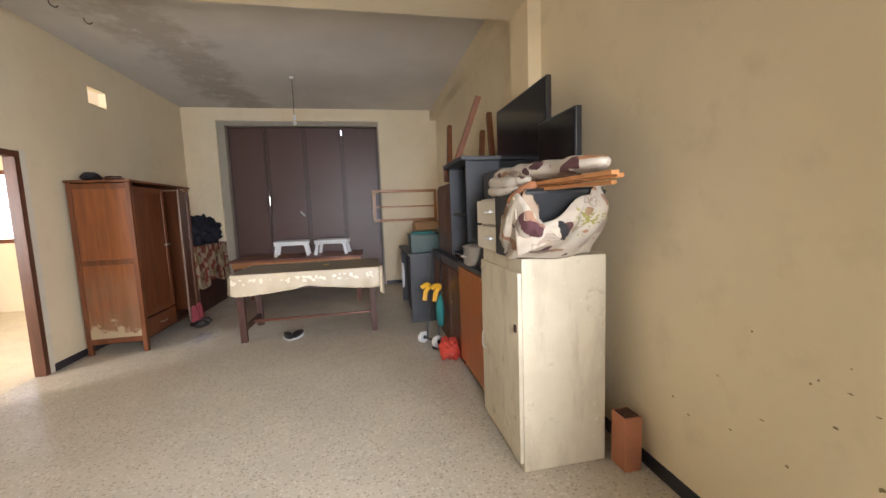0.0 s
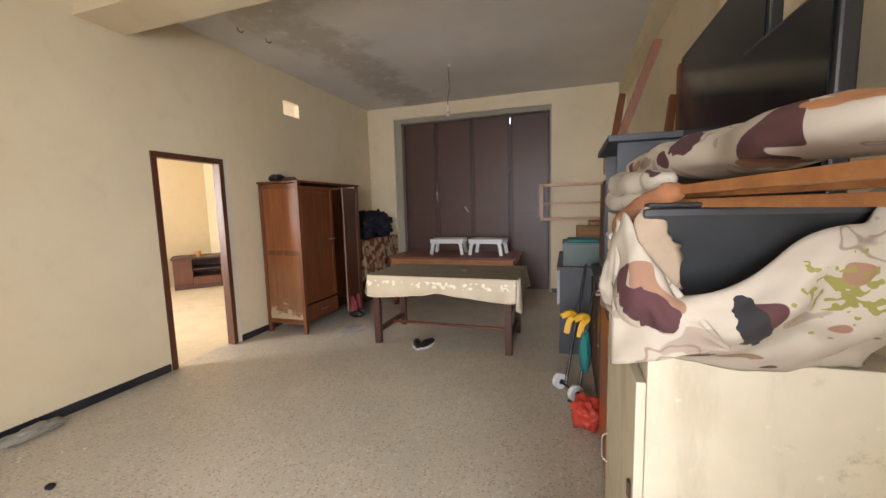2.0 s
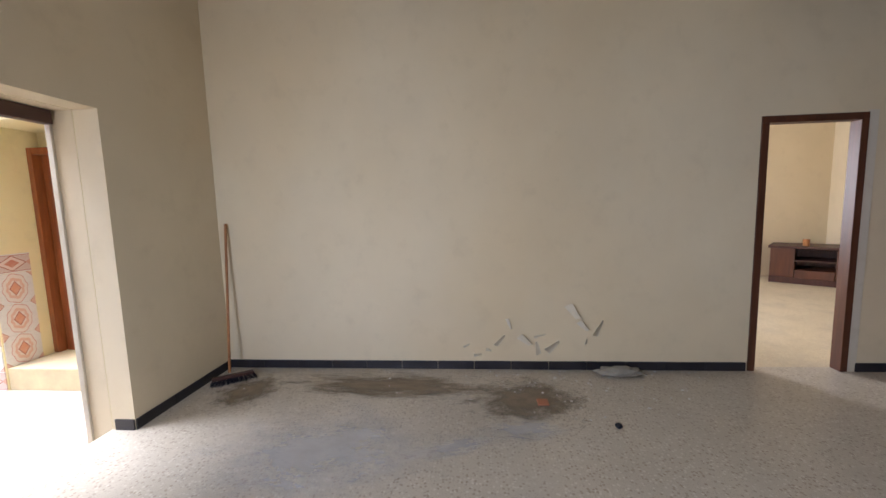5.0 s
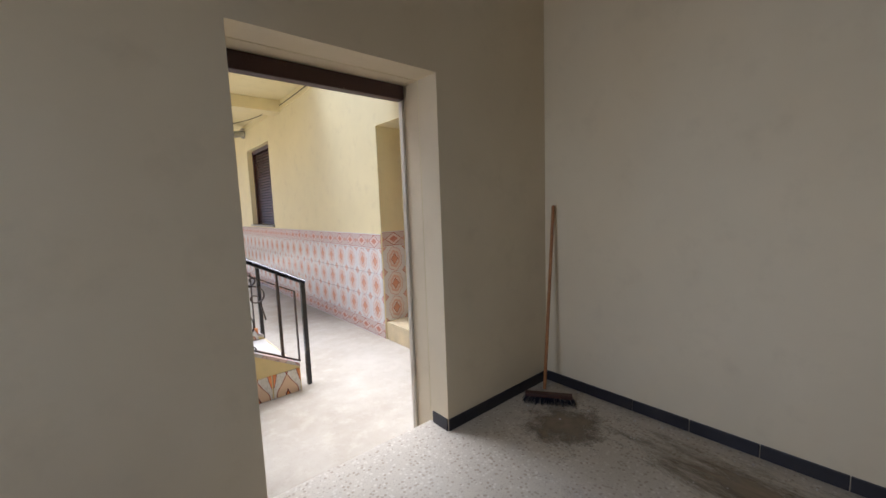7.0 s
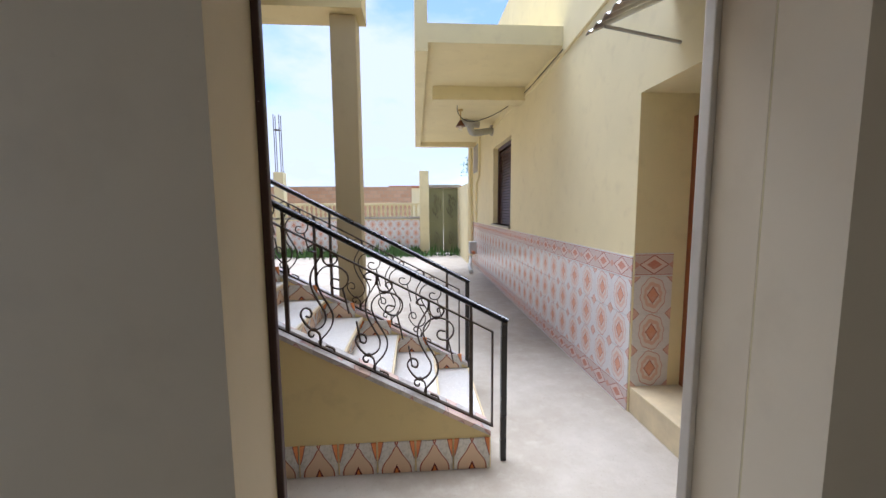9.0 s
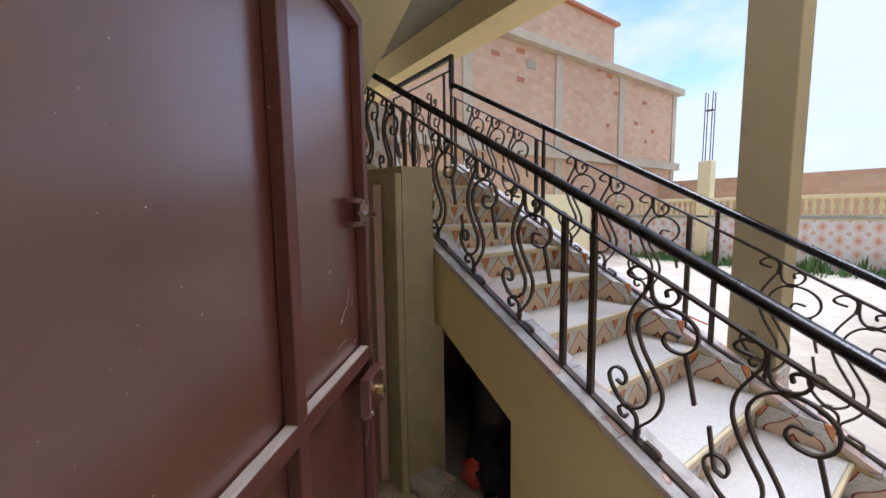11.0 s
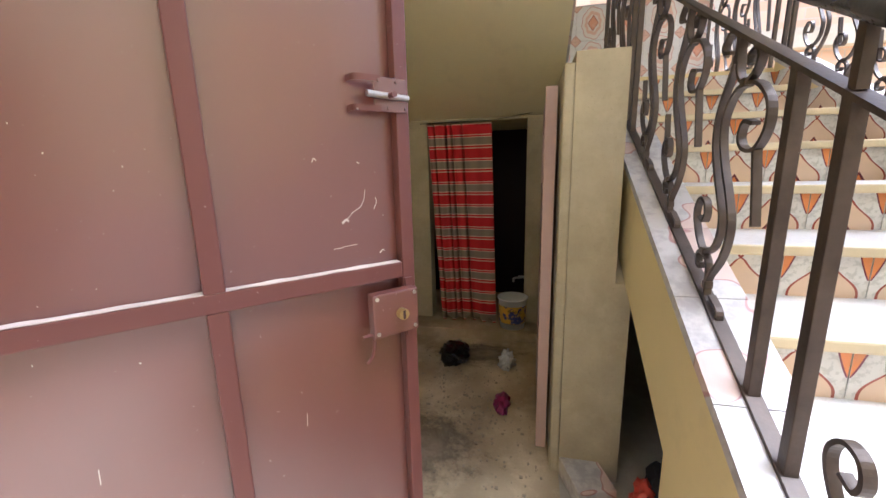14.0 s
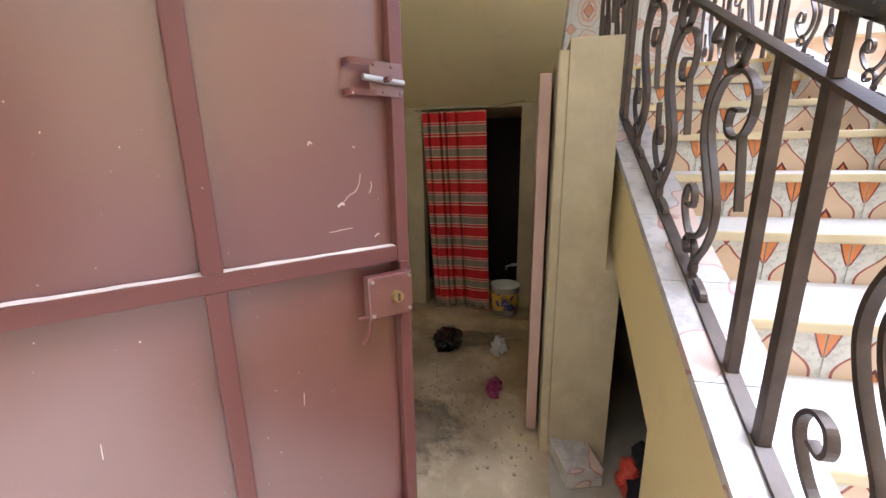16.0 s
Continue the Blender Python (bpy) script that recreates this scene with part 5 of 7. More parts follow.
setting("brick_wall_far", box_bm(-1.0, 24.0, -19.4, -19.2, G, 2.55), "brick", "red brick wall beyond the yard")


def gate_post(x, h, label, bars):
    p = thing("gate_post", label, "post")
    part("post_shaft", box_bm(x - 0.18, x + 0.18, -15.95, -15.57, G, h, bevel=0.012), "wall_out", p)
    if bars:
        for dx, dy in ((-0.1, -0.1), (0.1, -0.1), (0.1, 0.1), (-0.1, 0.1)):
            part("rebar", rod_bm((x + dx, -15.76 + dy, h), (x + dx, -15.76 + dy, h + 2.1), 0.014, 6), "iron", p)
        part("stirrup", box_bm(x - 0.11, x + 0.11, -15.87, -15.65, h + 1.55, h + 1.57), "iron", p)


gate_post(-1.52, 2.95, "yellow plastered square gate post", False)
gate_post(3.92, 2.9, "yellow plastered post with bare steel rods on top", True)
gate = thing("yard_gate", "rusty green sheet-metal gate with scroll ornaments, closed", "gate")
for x0, x1 in ((-2.26, -1.71), (-2.83, -2.27)):
    gl = part("gate_leaf", box_bm(x0, x1, -15.78, -15.75, G + 0.04, 2.3, bevel=0.004), "rust_gate", gate)
    for z in (G + 0.05, 0.95, 2.24):
        part("cross_bar", box_bm(x0, x1, -15.745, -15.72, z, z + 0.05), "rust_gate", gl)
    for z, s in ((1.5, 1.1), (0.35, 0.7)):
        ob = new("scroll", SCROLL)
        ob.parent = gl
        ob.matrix_basis = pose((x0 + x1) / 2, -15.73, z - 0.25) @ Matrix.Diagonal((s, 1, s, 1))
setting("gate_lintel", box_bm(-2.9, -1.7, -15.9, -15.6, 2.32, 2.42), "cement", "cement lintel over the gate")
setting("yard_wall_west", box_bm(-3.6, -2.84, -15.95, -12.9, G, 2.3), "wall_out", "yellow wall beside the gate")

weeds = bmesh.new()
for k in range(1500):
    x = random.choice((random.uniform(-2.9, 6.0), random.gauss(2.2, 0.7), random.gauss(-0.8, 0.5), random.gauss(4.6, 0.6)))
    y = -15.5 + abs(random.gauss(0, 0.3))
    if x < -2.9:
        continue
    h = random.uniform(0.12, 0.6) * (0.35 + 0.65 * abs(noise.noise(Vector((x * 1.3, 0, 0)))) * 2)
    a, ln = random.uniform(0, 6.28), random.uniform(0.03, 0.12)
    dx, dy, w = math.cos(a) * ln, math.sin(a) * ln, random.uniform(0.008, 0.02)
    v = [weeds.verts.new(p) for p in ((x - w, y, G), (x + w, y, G), (x + dx * 0.6 + w * 1.6, y + dy * 0.6, G + h * 0.6), (x + dx, y + dy, G + h), (x + dx * 0.6 - w * 1.6, y + dy * 0.6, G + h * 0.6))]
    weeds.faces.new(v)
tagged(link("weeds", weeds, "leaf"), "green weeds growing along the foot of the yard wall", "weeds", kind="stuff")

pipe = thing("drain_pipe", "yellowed vertical drain pipe on the house wall", "pipe")
part("pipe_run", rod_bm((WX + 0.08, -12.6, 0.0), (WX + 0.08, -12.6, 4.3), 0.075, 14), "wall_out", pipe)
part("elbow", sweep(bmesh.new(), smooth_line([(WX + 0.08, -12.6, 0.05), (WX + 0.12, -12.4, -0.14), (WX + 0.24, -11.7, -0.2), (WX + 0.3, -10.9, -0.21)]), 0.1, 0.1, (0, 0, 1), 10), "grey_pipe", pipe)
fl = thing("flue_pipe", "grey stove flue pipe with a cowl above the window", "flue")
part("flue_run", sweep(bmesh.new(), smooth_line([(WX - 0.02, -9.7, 3.29), (WX + 0.36, -9.45, 3.19), (WX + 0.50, -9.33, 3.17), (WX + 0.55, -9.3, 3.23), (WX + 0.555, -9.3, 3.31)]), 0.15, 0.15, (0, 1, 0), 14), "grey_pipe", fl, smooth=True)
cw = bmesh.new()
rod(cw, (WX + 0.36, -9.3, 3.33), (WX + 0.76, -9.3, 3.37), 0.07, 16, 0.085)
part("cowl", cw, "grey_pipe", fl, smooth=True)
part("wall_plate", rod_bm((WX - 0.02, -9.7, 3.29), (WX + 0.015, -9.69, 3.285), 0.12, 16), "cement", fl)
pend = thing("pendant_lamp", "small pendant lamp with a dark shade under the balcony", "lamp")
part("rose", rod_bm((-2.1, -8.5, 3.42), (-2.1, -8.5, 3.449), 0.05, 14), "brass", pend)
part("cord", rod_bm((-2.1, -8.5, 3.42), (-2.1, -8.5, 3.24), 0.012, 8), "brass", pend)
part("shade", rod_bm((-2.1, -8.5, 3.12), (-2.1, -8.5, 3.24), 0.10, 16, 0.025), "wood_red", pend, "reddish shade")
part("lamp_bulb", rod_bm((-2.1, -8.5, 3.06), (-2.1, -8.5, 3.125), 0.035, 12), "bulb", pend)
vt = thing("vent_box", "rusty brown metal vent grille high on the house wall", "vent")
part("frame", box_bm(WX - 0.02, WX + 0.03, -12.35, -11.5, 2.55, 3.3, bevel=0.006), "cement", vt)
for k in range(8):
    part("slat", box_bm(WX + 0.031, WX + 0.045, -12.28, -11.57, 2.62 + k * 0.08, 2.66 + k * 0.08), "post_concrete", vt)
gp = thing("gas_pipe", "cream painted pipe bent along the house wall", "pipe")
part("pipe_run", sweep(bmesh.new(), smooth_line([(WX + 0.03, -11.3, 3.6), (WX + 0.03, -11.3, 2.9), (WX + 0.03, -11.4, 2.4), (WX + 0.03, -11.75, 2.25), (WX + 0.03, -11.8, 1.9), (WX + 0.03, -11.8, 1.1)]), 0.06, 0.06, (1, 0, 0), 10), "wall_out", gp, smooth=True)
cb3 = thing("cable", "loose electric cable along the house wall", "cable")
part("cable_run", sweep(bmesh.new(), smooth_line([(-1.95, -7.4, 3.44), (-2.0, -8.1, 3.3), (-2.3, -8.6, 3.24), (-2.7, -8.2, 3.28), (WX, -7.2, 3.36), (WX, -5.4, 3.38)]), 0.014, 0.014, (0, 0, 1), 6), "cable", cb3)
part("cable_run", sweep(bmesh.new(), [Vector((WX - 0.008, -9.6, 3.34)), Vector((WX - 0.008, -6.2, 3.28)), Vector((WX - 0.008, -3.6, 3.45))], 0.035, 0.024, (0, 0, 1), 6), "wall_out", cb3)
cn = thing("awning", "small corrugated sheet awning over the porch", "awning")
aw = bmesh.new()
sheet(aw, lambda u, v: Vector((WX - 0.02 + 0.62 * v, -3.4 + 1.25 * u, 2.95 - 0.28 * v + 0.014 * math.sin(u * 66))), 120, 3, 0.004)
part("corrugated_sheet", aw, "alu", cn)
for yy in (-3.3, -2.25):
    part("bracket", rod_bm((WX - 0.02, yy, 2.60), (WX + 0.52, yy, 2.69), 0.012, 8), "cement", cn)
hose = thing("gas_meter", "grey utility box with pipes at the house corner", "meter")
part("box", box_bm(WX - 0.02, WX + 0.2, -12.2, -11.95, 0.15, 0.5, bevel=0.01), "grey_pipe", hose)
part("valve", rod_bm((WX + 0.1, -11.94, 0.2), (WX + 0.1, -11.8, 0.2), 0.05, 10), "clay", hose)
hs = thing("garden_hose", "thin red hose lying across the yard", "hose")
part("hose_run", sweep(bmesh.new(), smooth_line([(1.0, -8.2, G + 0.012), (2.0, -8.8, G + 0.012), (3.2, -8.3, G + 0.012), (4.4, -9.2, G + 0.012), (5.2, -8.6, G + 0.012)]), 0.02, 0.02, (0, 0, 1), 6), "red_bag", hs)
dm = bmesh.new()
lump(dm, (-2.15, -1.80, G + 0.015), (0.08, 0.11, 0.04), 4, 0.25, 2.0, G + 0.001)
tagged(link("green_mat", dm, "green_plastic", None, True), "rolled green plastic mat beside the doorway", "mat")

# neighbour's unfinished brick house
nh = thing("brick_house", "unfinished red hollow-brick house with concrete posts and slabs", "house")
part("wall", box_bm(7.0, 12.0, -20.4, -3.0, G, 6.35), "brick", nh)
for y in (-20.25, -16.0, -12.3, -8.5, -4.6):
    part("post", box_bm(6.95, 6.999, y - 0.16, y + 0.16, G, 6.35), "post_concrete", nh, "grey concrete post")
part("slab", box_bm(6.8, 12.1, -20.6, -2.9, 3.1, 3.4), "post_concrete", nh)
part("roof", box_bm(6.75, 12.2, -20.7, -2.8, 6.35, 6.6), "post_concrete", nh)
tower = part("stair_tower", box_bm(7.1, 9.5, -15.6, -11.4, 6.6, 8.1), "brick", nh)
part("tower_roof", box_bm(6.95, 9.7, -15.75, -11.25, 8.1, 8.2), "clay", tower)
part("low_wall", box_bm(6.2, 6.999, -13.0, -7.0, G, 1.9), "wall_out", nh, "cream low wall at its foot")
for k in range(16):
    y, z = random.uniform(-19.8, -4.5), random.choice((random.uniform(3.6, 6.2), random.uniform(5.7, 6.3)))
    part("brick_hole", box_bm(6.985, 7.001, y, y + random.uniform(0.2, 0.34), z, z + 0.14), "clay", nh)
part("opening", box_bm(6.98, 7.002, -11.2, -10.8, 5.7, 5.95), "trim_grey", nh)
far = thing("distant_house", "low pale house beyond the yard wall", "house")
part("wall", box_bm(-6.0, 1.0, -42.0, -36.0, G, 3.4), "wall_out", far)
part("roof", box_bm(-6.2, 1.2, -42.2, -35.8, 3.4, 3.6), "clay", far)
far2 = thing("distant_house", "low brick house beyond the yard wall", "house")
part("wall", box_bm(6.0, 18.0, -46.0, -40.0, G, 3.6), "brick", far2)
part("roof", box_bm(5.8, 18.2, -46.2, -39.8, 3.6, 3.8), "cement", far2)
tree = thing("tree", "small leafy green tree behind the gate", "tree")
part("trunk", rod_bm((-4.75, -24.0, G), (-4.7, -24.1, 3.0), 0.1, 10, 0.05), "wood_dark", tree)
for k in range(3):
    part("limb", rod_bm((-4.7, -24.1, 2.6), (-4.7 + (k - 1) * 0.35, -24.0 + 0.2 * k, 3.7), 0.04, 8, 0.015), "wood_dark", tree)
lf = bmesh.new()
for k in range(1100):
    d = Vector((random.gauss(0, 1), random.gauss(0, 1), random.gauss(0, 1))).normalized() * random.uniform(0.1, 1.0) ** 0.5
    c = Vector((-4.7, -24.0, 3.9)) + Vector((d.x * 0.8, d.y * 0.8, d.z * 1.0)) * (0.7 + 0.7 * noise.noise(d * 2.6))
    s = random.uniform(0.03, 0.08)
    r = Euler((random.uniform(0, 6), random.uniform(0, 6), random.uniform(0, 6))).to_matrix()
    lf.faces.new([lf.verts.new(c + r @ Vector(q)) for q in ((-s, 0, 0), (0, -s * 0.5, 0), (s, 0, 0), (0, s * 0.5, 0))])
part("crown", lf, "leaf", tree)

# ---- patterned wall tiles in the yard ----
tile_cache = {}


def wall_tile(parent, kind, w, h, m):
    key = (kind, round(w, 3), round(h, 3))
    if key not in tile_cache:
        b = bmesh.new()
        bx(b, -w / 2 + 0.0012, w / 2 - 0.0012, 0.0, 0.008, -h / 2 + 0.0012, h / 2 - 0.0012)
        ob = link("tile", b, kind, parent)
        tile_cache[key] = ob.data
    else:
        ob = new("tile", tile_cache[key])
        ob.parent = parent
    ob.matrix_basis = m
    return ob


dado = tagged(new("wall_tiles"), "white ceramic dado tiles with orange medallions", kind="structure")
ROWS = [("border_tile", 0.2), ("medallion", 0.32), ("medallion", 0.32), ("medallion", 0.32), ("border_tile", 0.2)]


def dado_run(parent, x0, y0, dx, dy, length, face, skip=None, rows=ROWS, low=G):
    n = round(length / 0.33)
    for k in range(n):
        a = (k + 0.5) * 0.33
        z = low
        for kind, h in rows:
            if not (skip and skip(x0 + dx * a, y0 + dy * a, z + h / 2)):
                wall_tile(parent, kind, 0.33, h, pose(x0 + dx * a, y0 + dy * a, z + h / 2, 0, 0, face))
            z += h


dado_run(dado, WX - 0.02, -3.75, 0, -1, 9.2, -90)
dado_run(dado, WX - 0.03, -3.74, -1, 0, 0.34, 0, low=-0.05, rows=ROWS[1:])
dado2 = tagged(new("wall_tiles_far"), "white ceramic tiles with orange medallions on the yard wall", kind="structure")
dado_run(dado2, -1.34, -15.62, 1, 0, 13.2, 0, rows=[("medallion", 0.34)] * 4)
dado3 = tagged(new("wall_tiles_landing"), "white ceramic tiles with orange medallions behind the landing", kind="structure")
dado_run(dado3, 3.5, YF, 0, 1, 1.5, 90, rows=[("medallion", 0.33)] * 3, low=LZ)

# ---- room: wardrobe ----
wd = thing("wardrobe", "old red-brown wooden wardrobe with worn feet, one door ajar", "wardrobe")
x0, x1, y0, y1, H = -2.92, -2.34, 4.57, 5.95, 1.88
part("side_panel", box_bm(x0 + 0.03, x1 - 0.04, y0 + 0.012, y0 + 0.03, 0.12, 1.84), "wardrobe_side", wd, "scraped side panel, pale at the foot")
for a, b in ((x0, x0 + 0.045), (x1 - 0.045, x1)):
    part("corner_post", box_bm(a, b, y0, y0 + 0.045, 0.0, 1.86, bevel=0.005), "wood_red", wd)
    part("corner_post", box_bm(a, b, y1 - 0.045, y1, 0.0, 1.86, bevel=0.005), "wood_red", wd)
for z in (0.12, 0.98, 1.79):
    part("side_rail", box_bm(x0 + 0.046, x1 - 0.046, y0 + 0.002, y0 + 0.012, z, z + 0.06, bevel=0.003), "wood_red", wd)
part("back_panel", box_bm(x0 + 0.005, x0 + 0.02, y0 + 0.03, y1 - 0.03, 0.12, 1.84), "wood_dark", wd)
part("side_panel", box_bm(x0 + 0.03, x1 - 0.04, y1 - 0.03, y1 - 0.012, 0.12, 1.84), "wood_red", wd)
part("top", box_bm(x0 - 0.01, x1 + 0.02, y0 - 0.015, y1 + 0.015, 1.86, 1.885, bevel=0.005), "wood_red", wd)
part("bottom", box_bm(x0 + 0.02, x1 - 0.02, y0 + 0.03, y1 - 0.03, 0.12, 0.15), "wood_dark", wd)


def panel_door(parent, y0, y1, z0, z1, x, m=None, mat_="wood_red"):
    d = part("door", box_bm(x - 0.012, x - 0.002, y0 + 0.05, y1 - 0.05, z0 + 0.05, z1 - 0.05, m=m), mat_, parent)
    for a, b, c, e in ((y0, y0 + 0.06, z0, z1), (y1 - 0.06, y1, z0, z1), (y0 + 0.0605, y1 - 0.0605, z0, z0 + 0.07), (y0 + 0.0605, y1 - 0.0605, z1 - 0.07, z1)):
        part("rail", box_bm(x - 0.015, x + 0.006, a, b, c, e, bevel=0.004, m=m), mat_, d)
    return d


dr1 = panel_door(wd, 4.62, 5.27, 0.37, 1.82, x1 - 0.008)
part("handle", box_bm(x1 + 0.0, x1 + 0.025, 5.14, 5.25, 1.13, 1.15, bevel=0.004), "chrome", dr1, "small metal lever handle")
ajar = Matrix.Translation((x1 - 0.01, 5.90, 0)) @ Matrix.Rotation(radians(14), 4, "Z") @ Matrix.Translation((-(x1 - 0.01), -5.90, 0))
dr2 = panel_door(wd, 5.29, 5.90, 0.12, 1.82, x1 - 0.008, ajar)
part("edge_strip", box_bm(x1 - 0.02, x1 + 0.0, 5.268, 5.288, 0.12, 1.82, bevel=0.003, m=ajar), "wood_grey", dr2, "bare greyed door edge")
dw = part("drawer", box_bm(x1 - 0.03, x1 - 0.004, 4.62, 5.27, 0.15, 0.345, bevel=0.004), "wood_red", wd)
part("handle", sweep(bmesh.new(), smooth_line([(x1 - 0.003, 4.88, 0.25), (x1 + 0.018, 4.9, 0.245), (x1 + 0.018, 5.0, 0.245), (x1 - 0.003, 5.02, 0.25)]), 0.01, 0.01, (0, 0, 1), 8), "chrome", dw, "chrome drawer pull")
sh = thing("old_shoe", "black old shoe lying on the wardrobe", "shoe")
part("upper", lump(bmesh.new(), (-2.80, 4.78, 1.935), (0.06, 0.13, 0.055), 21, 0.25, 1.8, 1.887), "shoe_dark", sh, smooth=True)
part("sole", box_bm(-2.86, -2.75, 4.66, 4.92, 1.8855, 1.892, bevel=0.002), "black_plastic", sh)
fb = bmesh.new()
lump(fb, (-2.55, 4.70, 1.91), (0.09, 0.05, 0.028), 22, 0.3, 2.0, 1.886)
tagged(link("folded_cloth", fb, "wood_dark", None, True), "dark folded cloth on the wardrobe", "cloth")

# heap of clothes on a covered chest behind the wardrobe
ch = thing("covered_chest", "low chest draped with a printed floral sheet", "chest")
part("chest_body", box_bm(-2.9, -2.42, 6.2, 7.35, 0.0, 0.98, bevel=0.01), "wood_dark", ch)
for (xa, ya, xb, yb) in ((-2.40, 6.12, -2.40, 7.42), (-2.92, 6.12, -2.40, 6.12)):
    db = bmesh.new()
    sheet(db, lambda u, v: Vector((xa + (xb - xa) * u + (0.02 * math.sin(u * 26) * v if xa == xb else 0), ya + (yb - ya) * u + (0.015 * math.sin(u * 19) * v if xa != xb else 0), 1.02 - (0.62 + 0.05 * math.sin(u * 9)) * v)), 40, 12, 0.004)
    part("sheet", db, "drape", ch, "hanging printed sheet", True)
part("sheet_top", box_bm(-2.92, -2.40, 6.12, 7.42, 0.99, 1.02, bevel=0.01), "drape", ch)
for k, (cx, cy, cz, sx, sy, sz) in enumerate(((-2.65, 6.55, 1.2, 0.24, 0.34, 0.2), (-2.6, 7.0, 1.24, 0.24, 0.32, 0.24), (-2.7, 6.8, 1.33, 0.2, 0.3, 0.16))):
    tagged(link("garment", lump(bmesh.new(), (cx, cy, cz), (sx, sy, sz), 31 + k, 0.45, 2.6, 1.021), "dark_cloth", None, True), "crumpled dark navy garment heaped on the chest", "clothes", "garments on the chest")
for k, yy in enumerate((5.42, 5.56)):
    bt = thing("boot", "dark red and black cloth boot on the floor by the wardrobe", "boot", group="boots")
    bm_ = bmesh.new()
    lump(bm_, (-2.19, yy, 0.14), (0.055, 0.05, 0.15), 41 + k, 0.2, 1.5, 0.004)
    part("shaft", bm_, "shoe_red", bt, smooth=True)
    part("foot", lump(bmesh.new(), (-2.14, yy - 0.02, 0.05), (0.11, 0.05, 0.05), 43 + k, 0.2, 1.5, 0.002), "shoe_dark", bt, smooth=True)

# ---- front table with its cloth ----
TZ = 0.80
tb = thing("table", "dark wooden table with stretchers", "table")
part("tabletop", box_bm(-1.40, 0.22, 4.50, 5.33, TZ - 0.045, TZ - 0.012, bevel=0.005), "wood_dark", tb)
for x in (-1.34, 0.14):
    for y in (4.55, 5.26):
        part("leg", box_bm(x - 0.035, x + 0.035, y - 0.03, y + 0.03, 0.0, TZ - 0.046, bevel=0.005), "wood_dark", tb)
    part("stretcher", box_bm(x - 0.022, x + 0.022, 4.581, 5.229, 0.12, 0.17, bevel=0.004), "wood_dark", tb)
part("stretcher", box_bm(-1.317, 0.117, 4.88, 4.92, 0.14, 0.165, bevel=0.004), "wood_table", tb)
tc = thing("tablecloth", "cream satin tablecloth with a woven flower band", "tablecloth")
part("cloth_top", box_bm(-1.415, 0.235, 4.485, 5.345, TZ - 0.011, TZ - 0.004, bevel=0.003), "cloth_top", tc, "greyish cloth top, darker than the drops")


def skirt(u, v, p, q, out_, amp, drop):
    base_ = Vector(p).lerp(Vector(q), u)
    wv = amp * (math.sin(u * 21) * 0.5 + math.sin(u * 47 + 1) * 0.3 + noise.noise(Vector((u * 5, v * 2, 7)))) * v
    return base_ + Vector(out_) * (0.004 + wv + 0.03 * v) - Vector((0, 0, 1)) * v * (drop + 0.03 * math.sin(u * 8 + 0.6) + 0.02 * noise.noise(Vector((u * 9, 0, 3))))


for p, q, o_, d_ in (((-1.415, 4.485, TZ - 0.004), (0.235, 4.485, TZ - 0.004), (0, -1, 0), 0.21), ((0.235, 4.485, TZ - 0.004), (0.235, 5.345, TZ - 0.004), (1, 0, 0), 0.2), ((-1.415, 5.345, TZ - 0.004), (-1.415, 4.485, TZ - 0.004), (-1, 0, 0), 0.2), ((0.235, 5.345, TZ - 0.004), (-1.415, 5.345, TZ - 0.004), (0, 1, 0), 0.18)):
    sb_ = bmesh.new()
    sheet(sb_, lambda u, v: skirt(u, v, p, q, o_, 0.02, d_), 70, 12, 0.003)
    part("drop", sb_, "table_cloth", tc, smooth=True)
corner = bmesh.new()
sheet(corner, lambda u, v: Vector((0.235 + 0.035 * math.sin(u * 3.1416) + 0.05 * v * (u - 0.2), 4.485 - 0.05 * (1 - u) * v - 0.02 * math.sin(u * 6.2) + 0.06 * u, TZ - 0.004 - v * (0.34 - 0.08 * abs(u - 0.5)))), 16, 14, 0.003)
part("hanging_corner", corner, "table_cloth", tc, smooth=True)
tray = bmesh.new()
lathe(tray, [(0.025, 0), (0.035, 0.012), (0.038, 0.012), (0.03, 0.003)], (-0.42, 4.92, TZ - 0.004), 16)
tagged(link("small_dish", tray, "brass", None, True), "tiny brass dish on the tablecloth", "dish")

for k, (x, y, a) in enumerate(((-0.86, 4.52, 25), (-0.76, 4.56, -15))):
    sp = thing("shoe", "black and white canvas shoe on the floor under the table", "shoe", pose(x, y, 0, 0, 0, a), "shoes under the table")
    part("sole", lump(bmesh.new(), (0, 0, 0.014), (0.05, 0.13, 0.016), 51, 0.08, 1.2, 0.0015), "white_plastic", sp, smooth=True)
    part("upper", lump(bmesh.new(), (0, 0.0, 0.045), (0.043, 0.12, 0.035), 52, 0.2, 1.4, 0.018), "shoe_dark", sp, smooth=True)

# ---- rear table and the two plastic stools on it ----
rt = thing("table", "red-brown varnished wooden table pushed against the metal door", "table")
RZ = 0.775
part("tabletop", box_bm(-1.98, 0.02, 6.12, 7.02, RZ - 0.03, RZ, bevel=0.006), "wood_table", rt)
part("apron", box_bm(-1.93, -0.03, 6.16, 6.18, RZ - 0.12, RZ - 0.031, bevel=0.003), "wood_pale", rt, "lighter varnished apron")
part("apron", box_bm(-1.93, -1.91, 6.181, 6.97, RZ - 0.12, RZ - 0.031), "wood_pale", rt)
part("apron", box_bm(-0.05, -0.03, 6.181, 6.97, RZ - 0.12, RZ - 0.031), "wood_pale", rt)
